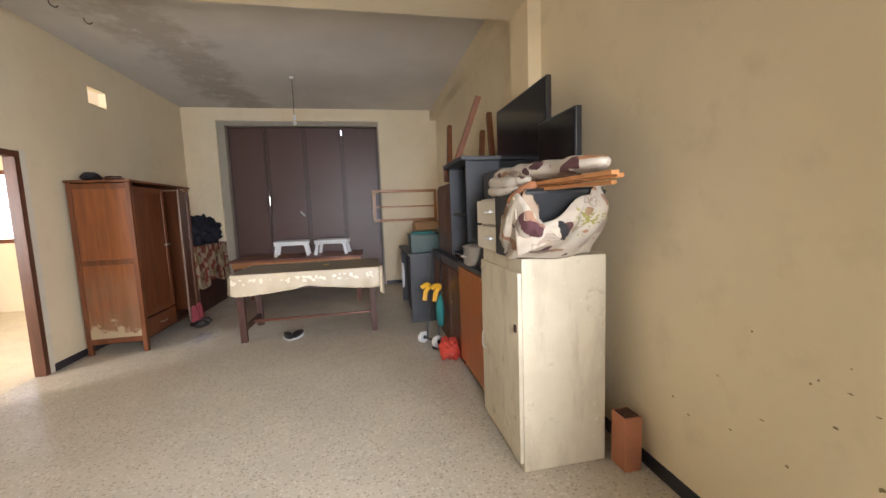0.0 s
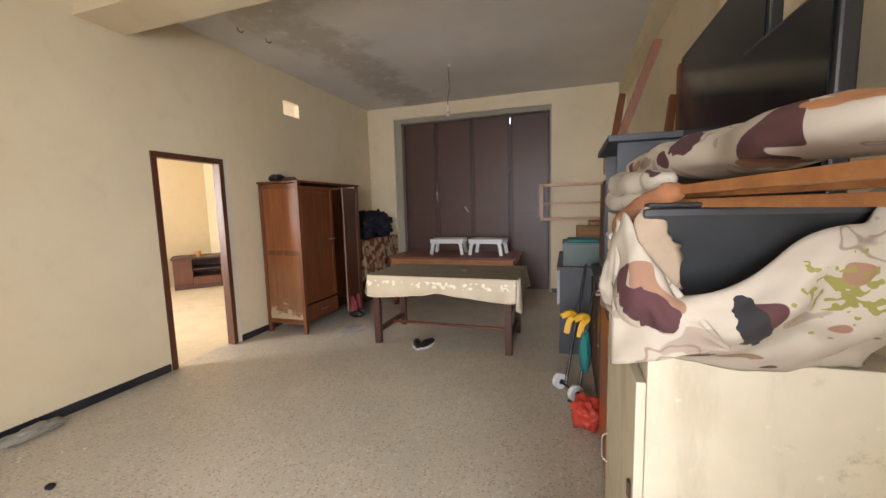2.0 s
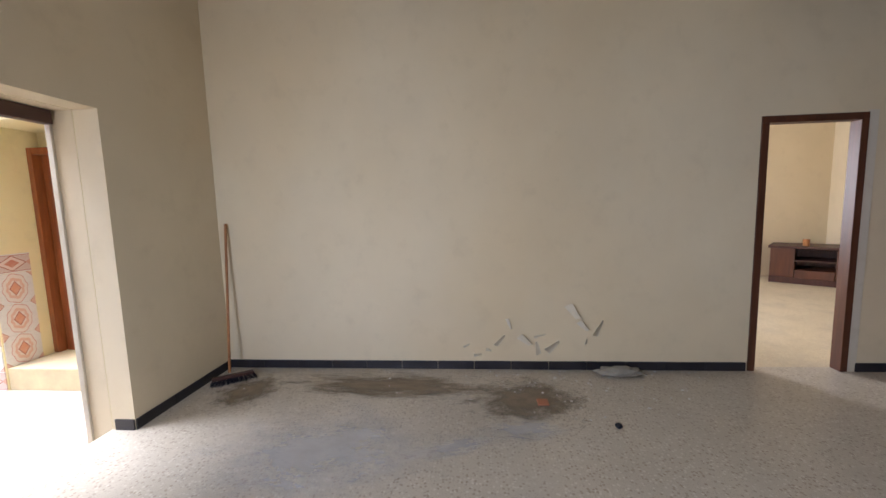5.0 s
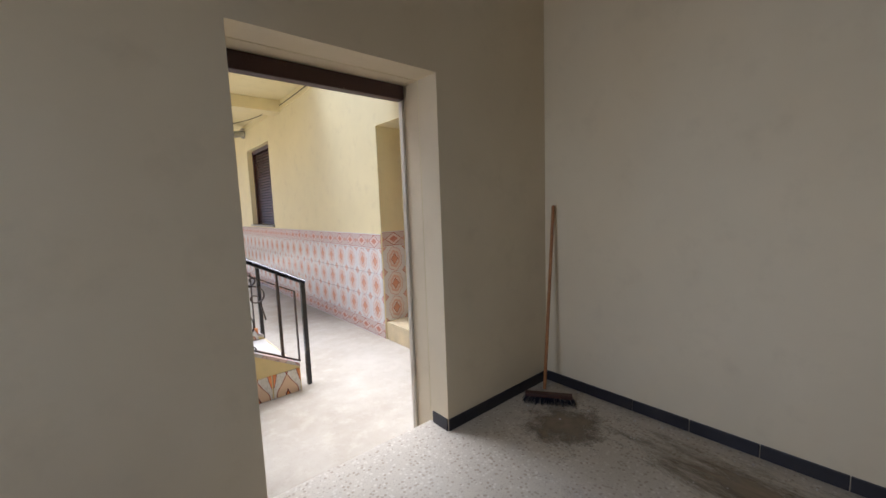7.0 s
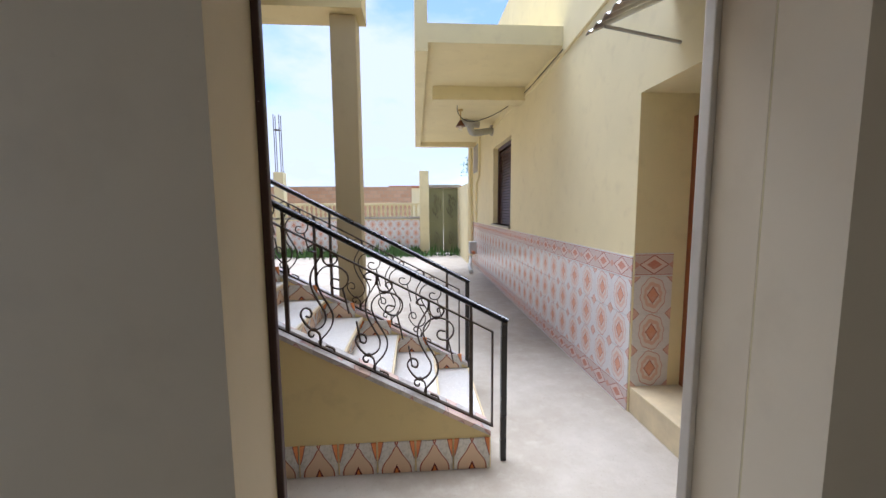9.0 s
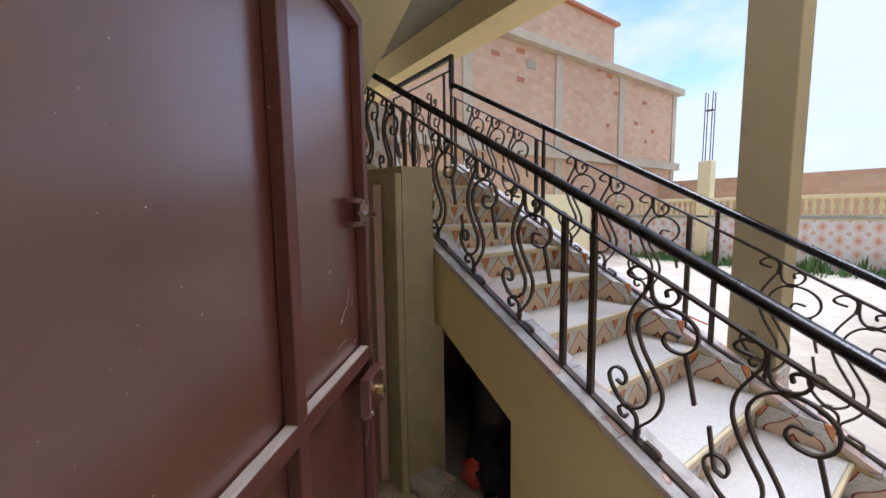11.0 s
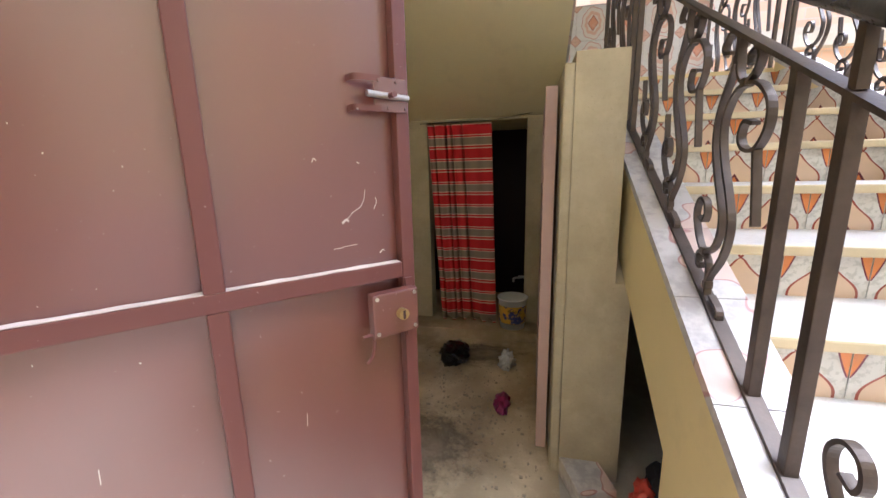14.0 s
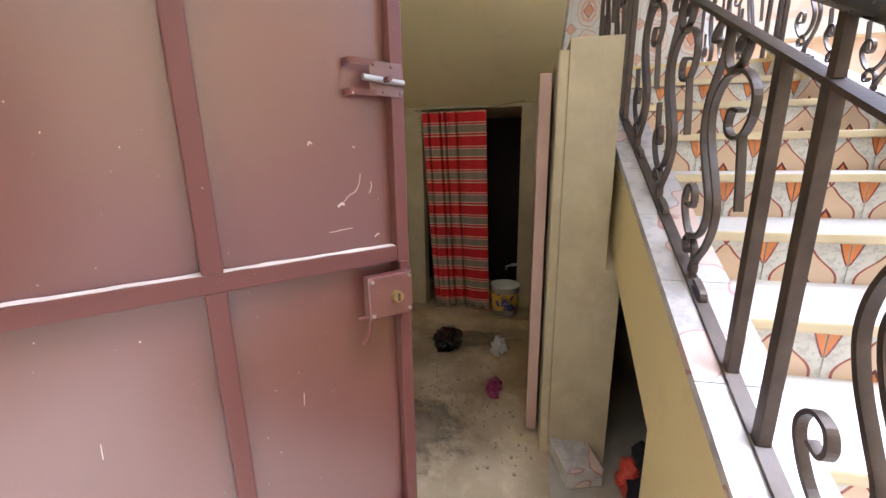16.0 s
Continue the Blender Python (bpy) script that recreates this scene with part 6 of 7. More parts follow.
for x in (-1.89, -0.07):
    for y in (6.21, 6.93):
        part("leg", box_bm(x - 0.03, x + 0.03, y - 0.03, y + 0.03, 0.0, RZ - 0.0315, bevel=0.005), "wood_table", rt)


def stool(m):
    s = thing("plastic_stool", "low white plastic stool standing on the rear table", "stool", m, "plastic stools on the table")
    part("seat", box_bm(-0.27, 0.27, -0.17, 0.17, 0.215, 0.245, bevel=0.012), "white_plastic", s)
    part("rim", box_bm(-0.265, 0.265, -0.165, -0.15, 0.175, 0.2145, bevel=0.004), "white_plastic", s)
    part("rim", box_bm(-0.265, 0.265, 0.15, 0.165, 0.175, 0.2145, bevel=0.004), "white_plastic", s)
    for sx in (-1, 1):
        for sy in (-1, 1):
            lg = bmesh.new()
            sweep(lg, smooth_line([(sx * 0.16, sy * 0.15, 0.213), (sx * 0.215, sy * 0.15, 0.17), (sx * 0.235, sy * 0.155, 0.09), (sx * 0.25, sy * 0.16, 0.0)]), 0.05, 0.03, (0, 1, 0))
            part("leg", lg, "white_plastic", s)
    return s


s1 = stool(pose(-1.12, 6.62, RZ, 0, 0, 4))
copy_thing(s1, pose(-0.47, 6.60, RZ, 0, 0, -7))

# ---- east side: white cabinet ----
wc = thing("white_cabinet", "chipped white wooden cabinet with drawers above a door", "cabinet")
part("carcass", box_bm(0.885, 1.37, 1.72, 2.38, 0.0, 1.175, bevel=0.004), "white_side", wc, "worn cream side boards")
dd = part("door", box_bm(0.862, 0.884, 1.722, 2.365, 0.05, 1.10, bevel=0.003), "white_side", wc)
part("handle", sweep(bmesh.new(), smooth_line([(0.861, 2.30, 0.62), (0.842, 2.305, 0.6), (0.842, 2.305, 0.52), (0.861, 2.30, 0.5)]), 0.008, 0.008, (0, 1, 0), 8), "chrome", dd)
part("latch", box_bm(0.853, 0.861, 1.745, 1.765, 0.78, 0.82), "steel_dark", dd)
part("drawer_side", box_bm(0.885, 1.37, 1.982, 1.989, 1.176, 1.50), "white_side", wc)
part("drawer_box", box_bm(0.885, 1.37, 1.99, 2.40, 1.176, 1.50, bevel=0.004), "white_paint", wc)
for z in (1.185, 1.345):
    dr = part("drawer", box_bm(0.855, 0.884, 1.86, 2.40, z, z + 0.145, bevel=0.004), "white_paint", wc)
    part("handle", rod_bm((0.835, 2.06, z + 0.075), (0.835, 2.16, z + 0.075), 0.009, 8), "white_plastic", dr)
    for yy in (2.07, 2.15):
        part("stem", rod_bm((0.835, yy, z + 0.075), (0.856, yy, z + 0.075), 0.005, 6), "white_plastic", dr)

gb = thing("old_appliance", "dark grey boxed appliance wrapped in printed cotton", "appliance")
case_bm = box_bm(0.835, 1.25, 1.455, 1.895, 1.178, 1.515, bevel=0.014)
for v in case_bm.verts:   # the front leans back towards its foot
    v.co.y += max(0.0, 1.5 - v.co.z) * 0.66 * (v.co.y < 1.6)
part("case", case_bm, "grey_lam", gb)
part("top_plate", box_bm(0.845, 1.24, 1.465, 1.885, 1.5155, 1.524, bevel=0.004), "black_plastic", gb)

PLAN_TOP = smooth_line([(0.83, 1.74, 0), (0.815, 1.63, 0), (0.805, 1.53, 0), (0.825, 1.435, 0), (0.90, 1.40, 0), (1.03, 1.405, 0), (1.13, 1.415, 0), (1.205, 1.47, 0), (1.25, 1.58, 0), (1.25, 1.78, 0)], 14)
PLAN_LOW = smooth_line([(0.845, 1.78, 0), (0.84, 1.74, 0), (0.838, 1.69, 0), (0.85, 1.63, 0), (0.90, 1.605, 0), (1.03, 1.60, 0), (1.15, 1.61, 0), (1.24, 1.635, 0), (1.29, 1.68, 0), (1.30, 1.80, 0)], 14)
TOP_EDGE = smooth_line([(0.0, 0, 1.40), (0.11, 0, 1.44), (0.22, 0, 1.50), (0.33, 0, 1.47), (0.39, 0, 1.41), (0.43, 0, 1.35), (0.53, 0, 1.42), (0.64, 0, 1.49), (0.77, 0, 1.53), (0.88, 0, 1.54), (1.0, 0, 1.50)], 12)


def along(line, u):
    k = min(u, 0.99999) * (len(line) - 1)
    return line[int(k)].lerp(line[int(k) + 1], k - int(k))


def edge_height(u):
    for a, b in zip(TOP_EDGE, TOP_EDGE[1:]):
        if a.x <= u <= b.x:
            return a.z + (b.z - a.z) * (u - a.x) / max(1e-6, b.x - a.x)
    return TOP_EDGE[-1].z


def wrap(u, v):
    """Cotton drawn round the box: hangs from its upper edge, bags out and is tucked under."""
    low = 1.183 + 0.008 * math.sin(u * 19)
    top = edge_height(u)
    k = v ** 2.2
    p = along(PLAN_TOP, u).lerp(along(PLAN_LOW, u), k)
    out_ = (along(PLAN_TOP, u) - Vector((1.07, 1.85, 0))).normalized()
    fold = 0.012 * math.sin(u * 34 + v * 6) * math.sin(v * 3.0) + 0.022 * noise.noise(Vector((u * 9, v * 3.5, 1.3))) + 0.008 * noise.noise(Vector((u * 24, v * 9, 4.1)))
    bag_ = 0.035 * math.sin(min(1.0, v * 1.15) * 3.1416) * (1.0 + 0.7 * (u > 0.6) * math.sin((u - 0.6) / 0.4 * 3.1416))
    p = p + out_ * (bag_ + fold)
    p.z = top + (low - top) * v - 0.012 * (1 - v) * math.sin(u * 40)
    return p


wrap_bm = bmesh.new()
sheet(wrap_bm, wrap, 170, 34, 0.005)
bl = thing("printed_blanket", "cream cotton blanket with a brown coffee-cup print, wrapped and folded", "blanket")
part("wrapped_fold", wrap_bm, "print_cloth", bl, smooth=True)


def corner_flap(u, v):
    # a loose pointed corner in front of the gap, folded back along its long edge
    a, b, c = Vector((0.800, 1.52, 1.497)), Vector((0.788, 1.45, 1.215)), Vector((0.945, 1.355, 1.295))
    p = (a.lerp(b, v)).lerp(c, u)
    return p + Vector((-0.25, -0.9, 0.1)) * (0.014 * math.sin(u * 3.1) + 0.01 * noise.noise(Vector((u * 4, v * 4, 8))) + 0.016 * math.sin(v * 3.1416) * (1 - u))


cf = bmesh.new()
sheet(cf, corner_flap, 26, 26, 0.004)
part("corner_flap", cf, "print_cloth", bl, "loose pointed corner of the cloth", True)


def roll(line, wide, tall, taper, seed, ny=30, nu=90):
    """A crumpled roll of cloth along a line, thinner towards its far end by taper."""
    def f(u, v):
        a = v * 6.2832
        e = max(0.0, 1 - abs(2 * u - 1) ** 5) ** 0.5 * (1 - taper * u) + 0.0008
        ca, sa = math.cos(a), math.sin(a)
        w = wide * e * (1 + 0.08 * math.sin(u * 17 + seed) + 0.1 * noise.noise(Vector((u * 7, ca, seed))))
        r = tall * e * (1 + 0.28 * noise.noise(Vector((u * 8, ca * 1.5, sa * 1.5 + seed))))
        crease = tall * 0.3 * e * math.sin(u * 40 + 2 * ca + seed) * noise.noise(Vector((u * 5, sa, seed + 2.2)))
        return along(line, u) + Vector((w * math.copysign(abs(ca) ** 0.75, ca), 0, (r + crease) * math.copysign(abs(sa) ** 0.8, sa)))
    return sheet(bmesh.new(), f, nu, ny, 0.003)


part("top_fold", roll(smooth_line([(0.99, 2.12, 1.628), (0.985, 1.92, 1.622), (0.99, 1.70, 1.618), (1.0, 1.45, 1.612), (1.005, 1.25, 1.606), (0.998, 1.10, 1.602)], 12), 0.125, 0.05, 0.45, 0.0, 40, 120), "print_cloth", bl, smooth=True)
part("hanging_fold", roll(smooth_line([(0.87, 2.02, 1.59), (0.862, 1.88, 1.575), (0.872, 1.7, 1.568), (0.90, 1.56, 1.572)], 10), 0.045, 0.032, 0.3, 3.0), "print_cloth", bl, smooth=True)
part("hanging_fold", roll(smooth_line([(0.845, 1.98, 1.54), (0.838, 1.86, 1.53), (0.842, 1.75, 1.525), (0.865, 1.62, 1.535)], 10), 0.03, 0.026, 0.4, 5.0), "print_cloth", bl, smooth=True)
part("rust_fold", roll(smooth_line([(0.90, 1.475, 1.548), (0.86, 1.51, 1.525), (0.822, 1.56, 1.49), (0.812, 1.62, 1.46)], 10), 0.024, 0.022, 0.2, 7.0, 18, 50), "rust_cloth", bl, "rust-brown twisted hem", True)
part("inner_fold", roll(smooth_line([(0.855, 1.485, 1.51), (0.85, 1.46, 1.47), (0.868, 1.455, 1.42), (0.885, 1.45, 1.37)], 10), 0.026, 0.02, 0.2, 9.0, 18, 40), "inner_cloth", bl, "shaded beige inner fold", True)
gb.matrix_basis = bl.matrix_basis = pose(0, 0.085, 0)
for k, (p, q) in enumerate((((0.88, 1.80, 1.545), (0.98, 1.10, 1.552)), ((0.93, 1.78, 1.54), (1.03, 1.14, 1.545)), ((0.90, 1.70, 1.522), (1.06, 1.22, 1.524)))):
    stb = bmesh.new()
    sweep(stb, [Vector(p), Vector(q)], 0.034, 0.016, (0, 0, 1), 0)
    tagged(link("timber_batten", stb, "wood_pale"), "varnished timber batten lying across the wrapped appliance", "batten", "timber battens")

# two flat screens leaning on the wall
for k, (ya, yb, zb, zt, xt, xb_) in enumerate(((2.15, 3.07, 1.722, 2.247, 1.245, 1.2451), (1.70, 2.13, 1.526, 1.945, 1.18, 1.1801))):
    tv = thing("television", "black flat screen television standing on the cabinets", "television", group="televisions")
    lean = Matrix.Translation((xb_, 0, zb)) @ Matrix.Rotation(math.atan2(xt - xb_, zt - zb), 4, "Y")
    hgt = math.hypot(xt - xb_, zt - zb)
    part("bezel", box_bm(0.0, 0.035, ya, yb, 0.0, hgt, bevel=0.006, m=lean), "black_plastic", tv)
    part("screen", box_bm(-0.004, -0.0005, ya + 0.014, yb - 0.014, 0.022, hgt - 0.014, m=lean), "black_gloss", tv)
bs = thing("storage_box", "plain grey box that carries the televisions", "box")
part("box_body", box_bm(1.05, 1.44, 2.425, 2.86, 1.0, 1.72, bevel=0.006), "blue_grey", bs)

hb = thing("hollow_brick", "red hollow clay brick standing beside the cabinet", "brick")
hbm = bmesh.new()
bx(hbm, 1.40, 1.50, 1.585, 1.705, 0.0, 0.30, bevel=0.003)
part("brick_body", hbm, "clay", hb)
# black plates paint the dark of the brick's holes
for k in range(5):
    part("hollow", box_bm(1.408 + 0.018 * k, 1.421 + 0.018 * k, 1.60, 1.69, 0.3002, 0.3015), "void", hb)

# sideboard wall unit
sbd = thing("sideboard", "orange-brown veneered sideboard with a dark plinth", "sideboard")
part("body", box_bm(0.92, 1.5, 2.43, 3.20, 0.09, 0.95, bevel=0.004), "wood_orange", sbd)
part("plinth", box_bm(0.95, 1.5, 2.44, 3.19, 0.0, 0.089), "blue_grey", sbd)
part("worktop", box_bm(0.90, 1.5, 2.42, 3.22, 0.951, 0.985, bevel=0.004), "blue_grey", sbd)
part("door", box_bm(0.90, 0.919, 2.44, 3.19, 0.10, 0.94, bevel=0.003), "wood_orange", sbd)
pot = thing("cooking_pot", "round dented aluminium pot with side handles on the sideboard", "pot")
pbm = bmesh.new()
lathe(pbm, [(0.13, 0.0), (0.155, 0.02), (0.155, 0.145), (0.163, 0.15), (0.163, 0.158), (0.15, 0.158), (0.15, 0.03)], (1.02, 2.84, 0.986))
part("pot_body", pbm, "alu", pot, smooth=True)
part("handle", sweep(bmesh.new(), smooth_line([(0.872, 2.79, 1.07), (0.845, 2.80, 1.065), (0.845, 2.86, 1.065), (0.872, 2.87, 1.07)]), 0.01, 0.012, (0, 0, 1), 8), "alu", pot)
part("lid", rod_bm((1.02, 2.84, 1.145), (1.02, 2.84, 1.16), 0.155, 24, 0.12), "alu", pot)

ht = thing("shelf_unit", "blue-grey open shelf unit standing on the sideboard", "shelf")
for y in (3.02, 3.66):
    part("side_panel", box_bm(0.95, 1.44, y, y + 0.022, 0.986, 1.84, bevel=0.003), "blue_grey", ht)
part("back_panel", box_bm(1.42, 1.44, 3.043, 3.659, 0.986, 1.84), "blue_grey", ht)
part("top_panel", box_bm(0.90, 1.45, 2.97, 3.72, 1.841, 1.875, bevel=0.004), "blue_grey", ht)
for z in (1.0, 1.38):
    part("shelf", box_bm(0.97, 1.419, 3.043, 3.659, z, z + 0.02), "blue_grey", ht)
db_ = thing("dark_dresser", "dark red carved wooden dresser with small glazed doors", "dresser")
part("base_body", box_bm(0.94, 1.5, 3.24, 4.62, 0.0, 0.88, bevel=0.005), "wood_dark", db_)
part("top_body", box_bm(1.0, 1.5, 3.72, 4.55, 0.95, 1.72, bevel=0.005), "wood_dark", db_)
part("ledge", box_bm(0.92, 1.5, 3.23, 4.64, 0.881, 0.949, bevel=0.006), "blue_grey", db_)
for y in (3.27, 3.72, 4.17):
    d_ = panel_door(db_, y, y + 0.42, 0.08, 0.84, 0.935, None, "wood_frame")
    part("knob", rod_bm((0.942, y + 0.37, 0.5), (0.915, y + 0.37, 0.5), 0.014, 10), "brass", d_)
for y in (3.74, 4.14):
    panel_door(db_, y, y + 0.38, 0.98, 1.69, 0.995, None, "wood_frame")

# upturned wooden chair on the shelf unit
uc = thing("wooden_chair", "upturned reddish wooden chair with legs in the air", "chair")
part("seat", box_bm(0.98, 1.42, 3.55, 4.0, 1.878, 1.93, bevel=0.006), "wood_red", uc)
for p, q in (((1.02, 3.58, 1.931), (1.21, 3.46, 2.49)), ((1.38, 3.60, 1.931), (1.42, 3.80, 2.42)), ((1.02, 3.95, 1.931), (1.12, 4.35, 2.40)), ((1.38, 3.97, 1.931), (1.44, 4.1, 2.3))):
    lgm = bmesh.new()
    sweep(lgm, [Vector(p), Vector(q)], 0.05, 0.05, (0, 1, 0))
    part("leg", lgm, "chair_wood", uc)
part("back_slat", box_bm(0.96, 1.4, 4.0, 4.02, 1.74, 1.93, bevel=0.004), "wood_red", uc)

# grey desk with things on it
dk = thing("desk", "dull grey laminate desk against the wall", "desk")
part("desktop", box_bm(0.60, 1.5, 4.70, 6.05, 0.865, 0.90, bevel=0.004), "blue_grey", dk)
part("side_panel", box_bm(0.63, 1.48, 4.72, 4.745, 0.0, 0.864), "blue_grey", dk)
part("side_panel", box_bm(0.63, 1.48, 6.0, 6.025, 0.0, 0.864), "blue_grey", dk)
part("drawer_unit", box_bm(0.65, 1.1, 4.746, 5.3, 0.1, 0.863, bevel=0.004), "blue_grey", dk)
cr = thing("plastic_crate", "dark green plastic crate on the desk", "crate")
for a, b, c, d in ((0.66, 1.04, 4.76, 4.775), (0.66, 1.04, 5.165, 5.18), (0.66, 0.675, 4.776, 5.164), (1.025, 1.04, 4.776, 5.164)):
    part("wall", box_bm(a, b, c, d, 0.902, 1.12, bevel=0.003), "green_plastic", cr)
    part("rim", box_bm(a - 0.008, b + 0.008, c - 0.008, d + 0.008, 1.121, 1.14, bevel=0.003), "green_plastic", cr)
part("bottom", box_bm(0.676, 1.024, 4.776, 5.164, 0.902, 0.912), "green_plastic", cr)
cbx = thing("cardboard_box", "open brown cardboard box on the desk", "box")
part("carton", box_bm(0.80, 1.12, 5.40, 5.78, 0.901, 1.26, bevel=0.004), "card", cbx)
part("flap", box_bm(0.80, 1.12, 5.20, 5.40, 1.255, 1.26, m=Matrix.Translation((0, 5.4, 1.26)) @ Matrix.Rotation(radians(25), 4, "X") @ Matrix.Translation((0, -5.4, -1.26))), "card", cbx)
pt = thing("pressure_pot", "large dented aluminium pot lying on the desk", "pot")
ptm = bmesh.new()
lathe(ptm, [(0.14, 0.0), (0.17, 0.03), (0.17, 0.27), (0.18, 0.28), (0.165, 0.29), (0.08, 0.31)], (1.22, 5.05, 0.902))
part("pot_body", ptm, "alu", pt, smooth=True)
part("handle", box_bm(1.02, 1.05, 4.95, 5.0, 1.12, 1.15, bevel=0.004), "black_plastic", pt)
tbx = bmesh.new()
bx(tbx, 0.7, 0.98, 4.8, 5.1, 1.142, 1.165, bevel=0.004)
tagged(link("blue_tray", tbx, "teal_cloth"), "small blue plastic tray on the crate", "tray")
wrp = thing("cable_coil", "coil of white cable hanging on the desk side", "cable")
for k in range(3):
    part("loop", sweep(bmesh.new(), [Vector((0.612 - 0.01 * k, 5.5 + 0.09 * math.cos(a), 0.5 + (0.17 + 0.01 * k) * math.sin(a))) for a in (6.2832 * j / 20 for j in range(21))], 0.01, 0.01, (1, 0, 0), 6), "white_plastic", wrp)

# wooden window frame leaning at the north wall
wfm = thing("loose_window", "loose varnished wooden window sash resting on cartons", "window sash")
for a, b, c, d in ((0.26, 0.31, 1.25, 1.86), (1.45, 1.5, 1.25, 1.86), (0.311, 1.449, 1.25, 1.30), (0.311, 1.449, 1.81, 1.86), (0.311, 1.449, 1.52, 1.55)):
    part("rail", box_bm(a, b, 7.42, 7.46, c, d, bevel=0.004), "wood_pale", wfm)
part("leg", box_bm(0.24, 0.262, 7.36, 7.419, 1.32, 1.86, bevel=0.003), "wood_pale", wfm)
wsup = thing("carton_stack", "tall stack of brown cartons under the loose frame", "box")
part("carton", box_bm(1.0, 1.5, 6.95, 7.46, 0.0, 0.62, bevel=0.006), "card", wsup)
part("carton", box_bm(1.02, 1.48, 6.98, 7.46, 0.622, 1.245, bevel=0.006), "card", wsup)

# garden tool trolley and the red bag
tl = thing("tool_trolley", "hand trolley with yellow clamps and small white wheels", "trolley")
for p, q in (((0.70, 3.92, 0.06), (0.86, 4.28, 1.0)), ((0.80, 3.80, 0.06), (0.93, 4.15, 0.95))):
    part("tube", rod_bm(p, q, 0.012, 10), "black_plastic", tl)
for x, y in ((0.64, 3.95), (0.76, 3.76)):
    wh = part("wheel", rod_bm((x, y, 0.065), (x + 0.025, y - 0.03, 0.065), 0.062, 20), "white_plastic", tl)
    part("hub", rod_bm((x - 0.004, y + 0.005, 0.065), (x + 0.03, y - 0.035, 0.065), 0.022, 12), "black_plastic", wh)
part("axle", rod_bm((0.64, 3.95, 0.065), (0.78, 3.74, 0.065), 0.01, 8), "black_plastic", tl)
for dx, dy in ((0.0, 0.0), (0.10, -0.08)):
    cl = bmesh.new()
    sweep(cl, smooth_line([(0.70 + dx, 4.05 + dy, 0.44), (0.72 + dx, 4.06 + dy, 0.54), (0.76 + dx, 4.05 + dy, 0.60), (0.72 + dx, 4.0 + dy, 0.63), (0.66 + dx, 3.99 + dy, 0.60)]), 0.045, 0.035, (0, 1, 0))
    part("clamp", cl, "yellow_plastic", tl, "bright yellow plastic clamp")
part("foot_bar", rod_bm((0.72, 3.72, 0.012), (0.80, 3.62, 0.012), 0.012, 8), "black_plastic", tl)
part("pouch", lump(bmesh.new(), (0.84, 3.86, 0.36), (0.045, 0.07, 0.17), 71, 0.2, 2.0), "teal_cloth", tl, "teal cloth pouch", True)
tagged(link("plastic_bag", lump(bmesh.new(), (0.84, 3.42, 0.09), (0.1, 0.13, 0.10), 75, 0.4, 2.6, 0.003), "red_bag", None, True), "crumpled red plastic bag on the floor", "bag")

# broom in the corner
br = thing("broom", "wooden broom leaning in the corner, bristle head on the floor", "broom")
part("handle", rod_bm((-2.73, -1.16, 0.05), (-2.94, -1.22, 1.37), 0.012, 12), "wood_pale", br)
part("head", box_bm(-0.16, 0.16, -0.025, 0.025, 0.045, 0.07, bevel=0.006, m=pose(-2.66, -1.08, 0, 0, 0, 125)), "wood_dark", br)
brs = bmesh.new()
for k in range(240):
    a, b = random.uniform(-0.16, 0.16), random.uniform(-0.02, 0.02)
    p = pose(-2.66, -1.08, 0, 0, 0, 125) @ Vector((a, b, 0.045))
    q = pose(-2.66, -1.08, 0, 0, 0, 125) @ Vector((a * 1.15, b * 2.6, 0.002))
    rod(brs, p, q, 0.002, 4)
part("bristles", brs, "dark_cloth", br)

# bare bulb on its flex
lb_ = thing("ceiling_bulb", "bare bulb hanging on a flex from the ceiling", "lamp")
part("rose", rod_bm((-0.82, 5.81, CZ - 0.03), (-0.82, 5.81, CZ), 0.03, 14), "white_plastic", lb_)
part("flex", sweep(bmesh.new(), smooth_line([(-0.82, 5.81, CZ - 0.03), (-0.81, 5.8, 3.1), (-0.80, 5.7, 2.92), (-0.79, 5.66, 2.82)]), 0.008, 0.008, (0, 1, 0), 6), "cable", lb_)
part("socket", rod_bm((-0.79, 5.66, 2.76), (-0.79, 5.66, 2.83), 0.018, 12), "white_plastic", lb_)
bb_ = bmesh.new()
bmesh.ops.create_uvsphere(bb_, u_segments=16, v_segments=10, radius=0.032, matrix=Matrix.Translation((-0.79, 5.66, 2.72)))
part("bulb", bb_, "bulb", lb_, smooth=True)
for k, (x, y) in enumerate(((-2.51, 4.03), (-2.43, 4.33))):
    hk = bmesh.new()
    sweep(hk, smooth_line([(x, y, CZ), (x + 0.01, y, CZ - 0.03), (x + 0.04, y + 0.01, CZ - 0.05), (x + 0.06, y + 0.02, CZ - 0.03)]), 0.01, 0.01, (0, 1, 0), 6)
    tagged(link("ceiling_hook", hk, "iron"), "rusty iron hook in the ceiling", "hook", "ceiling hooks")

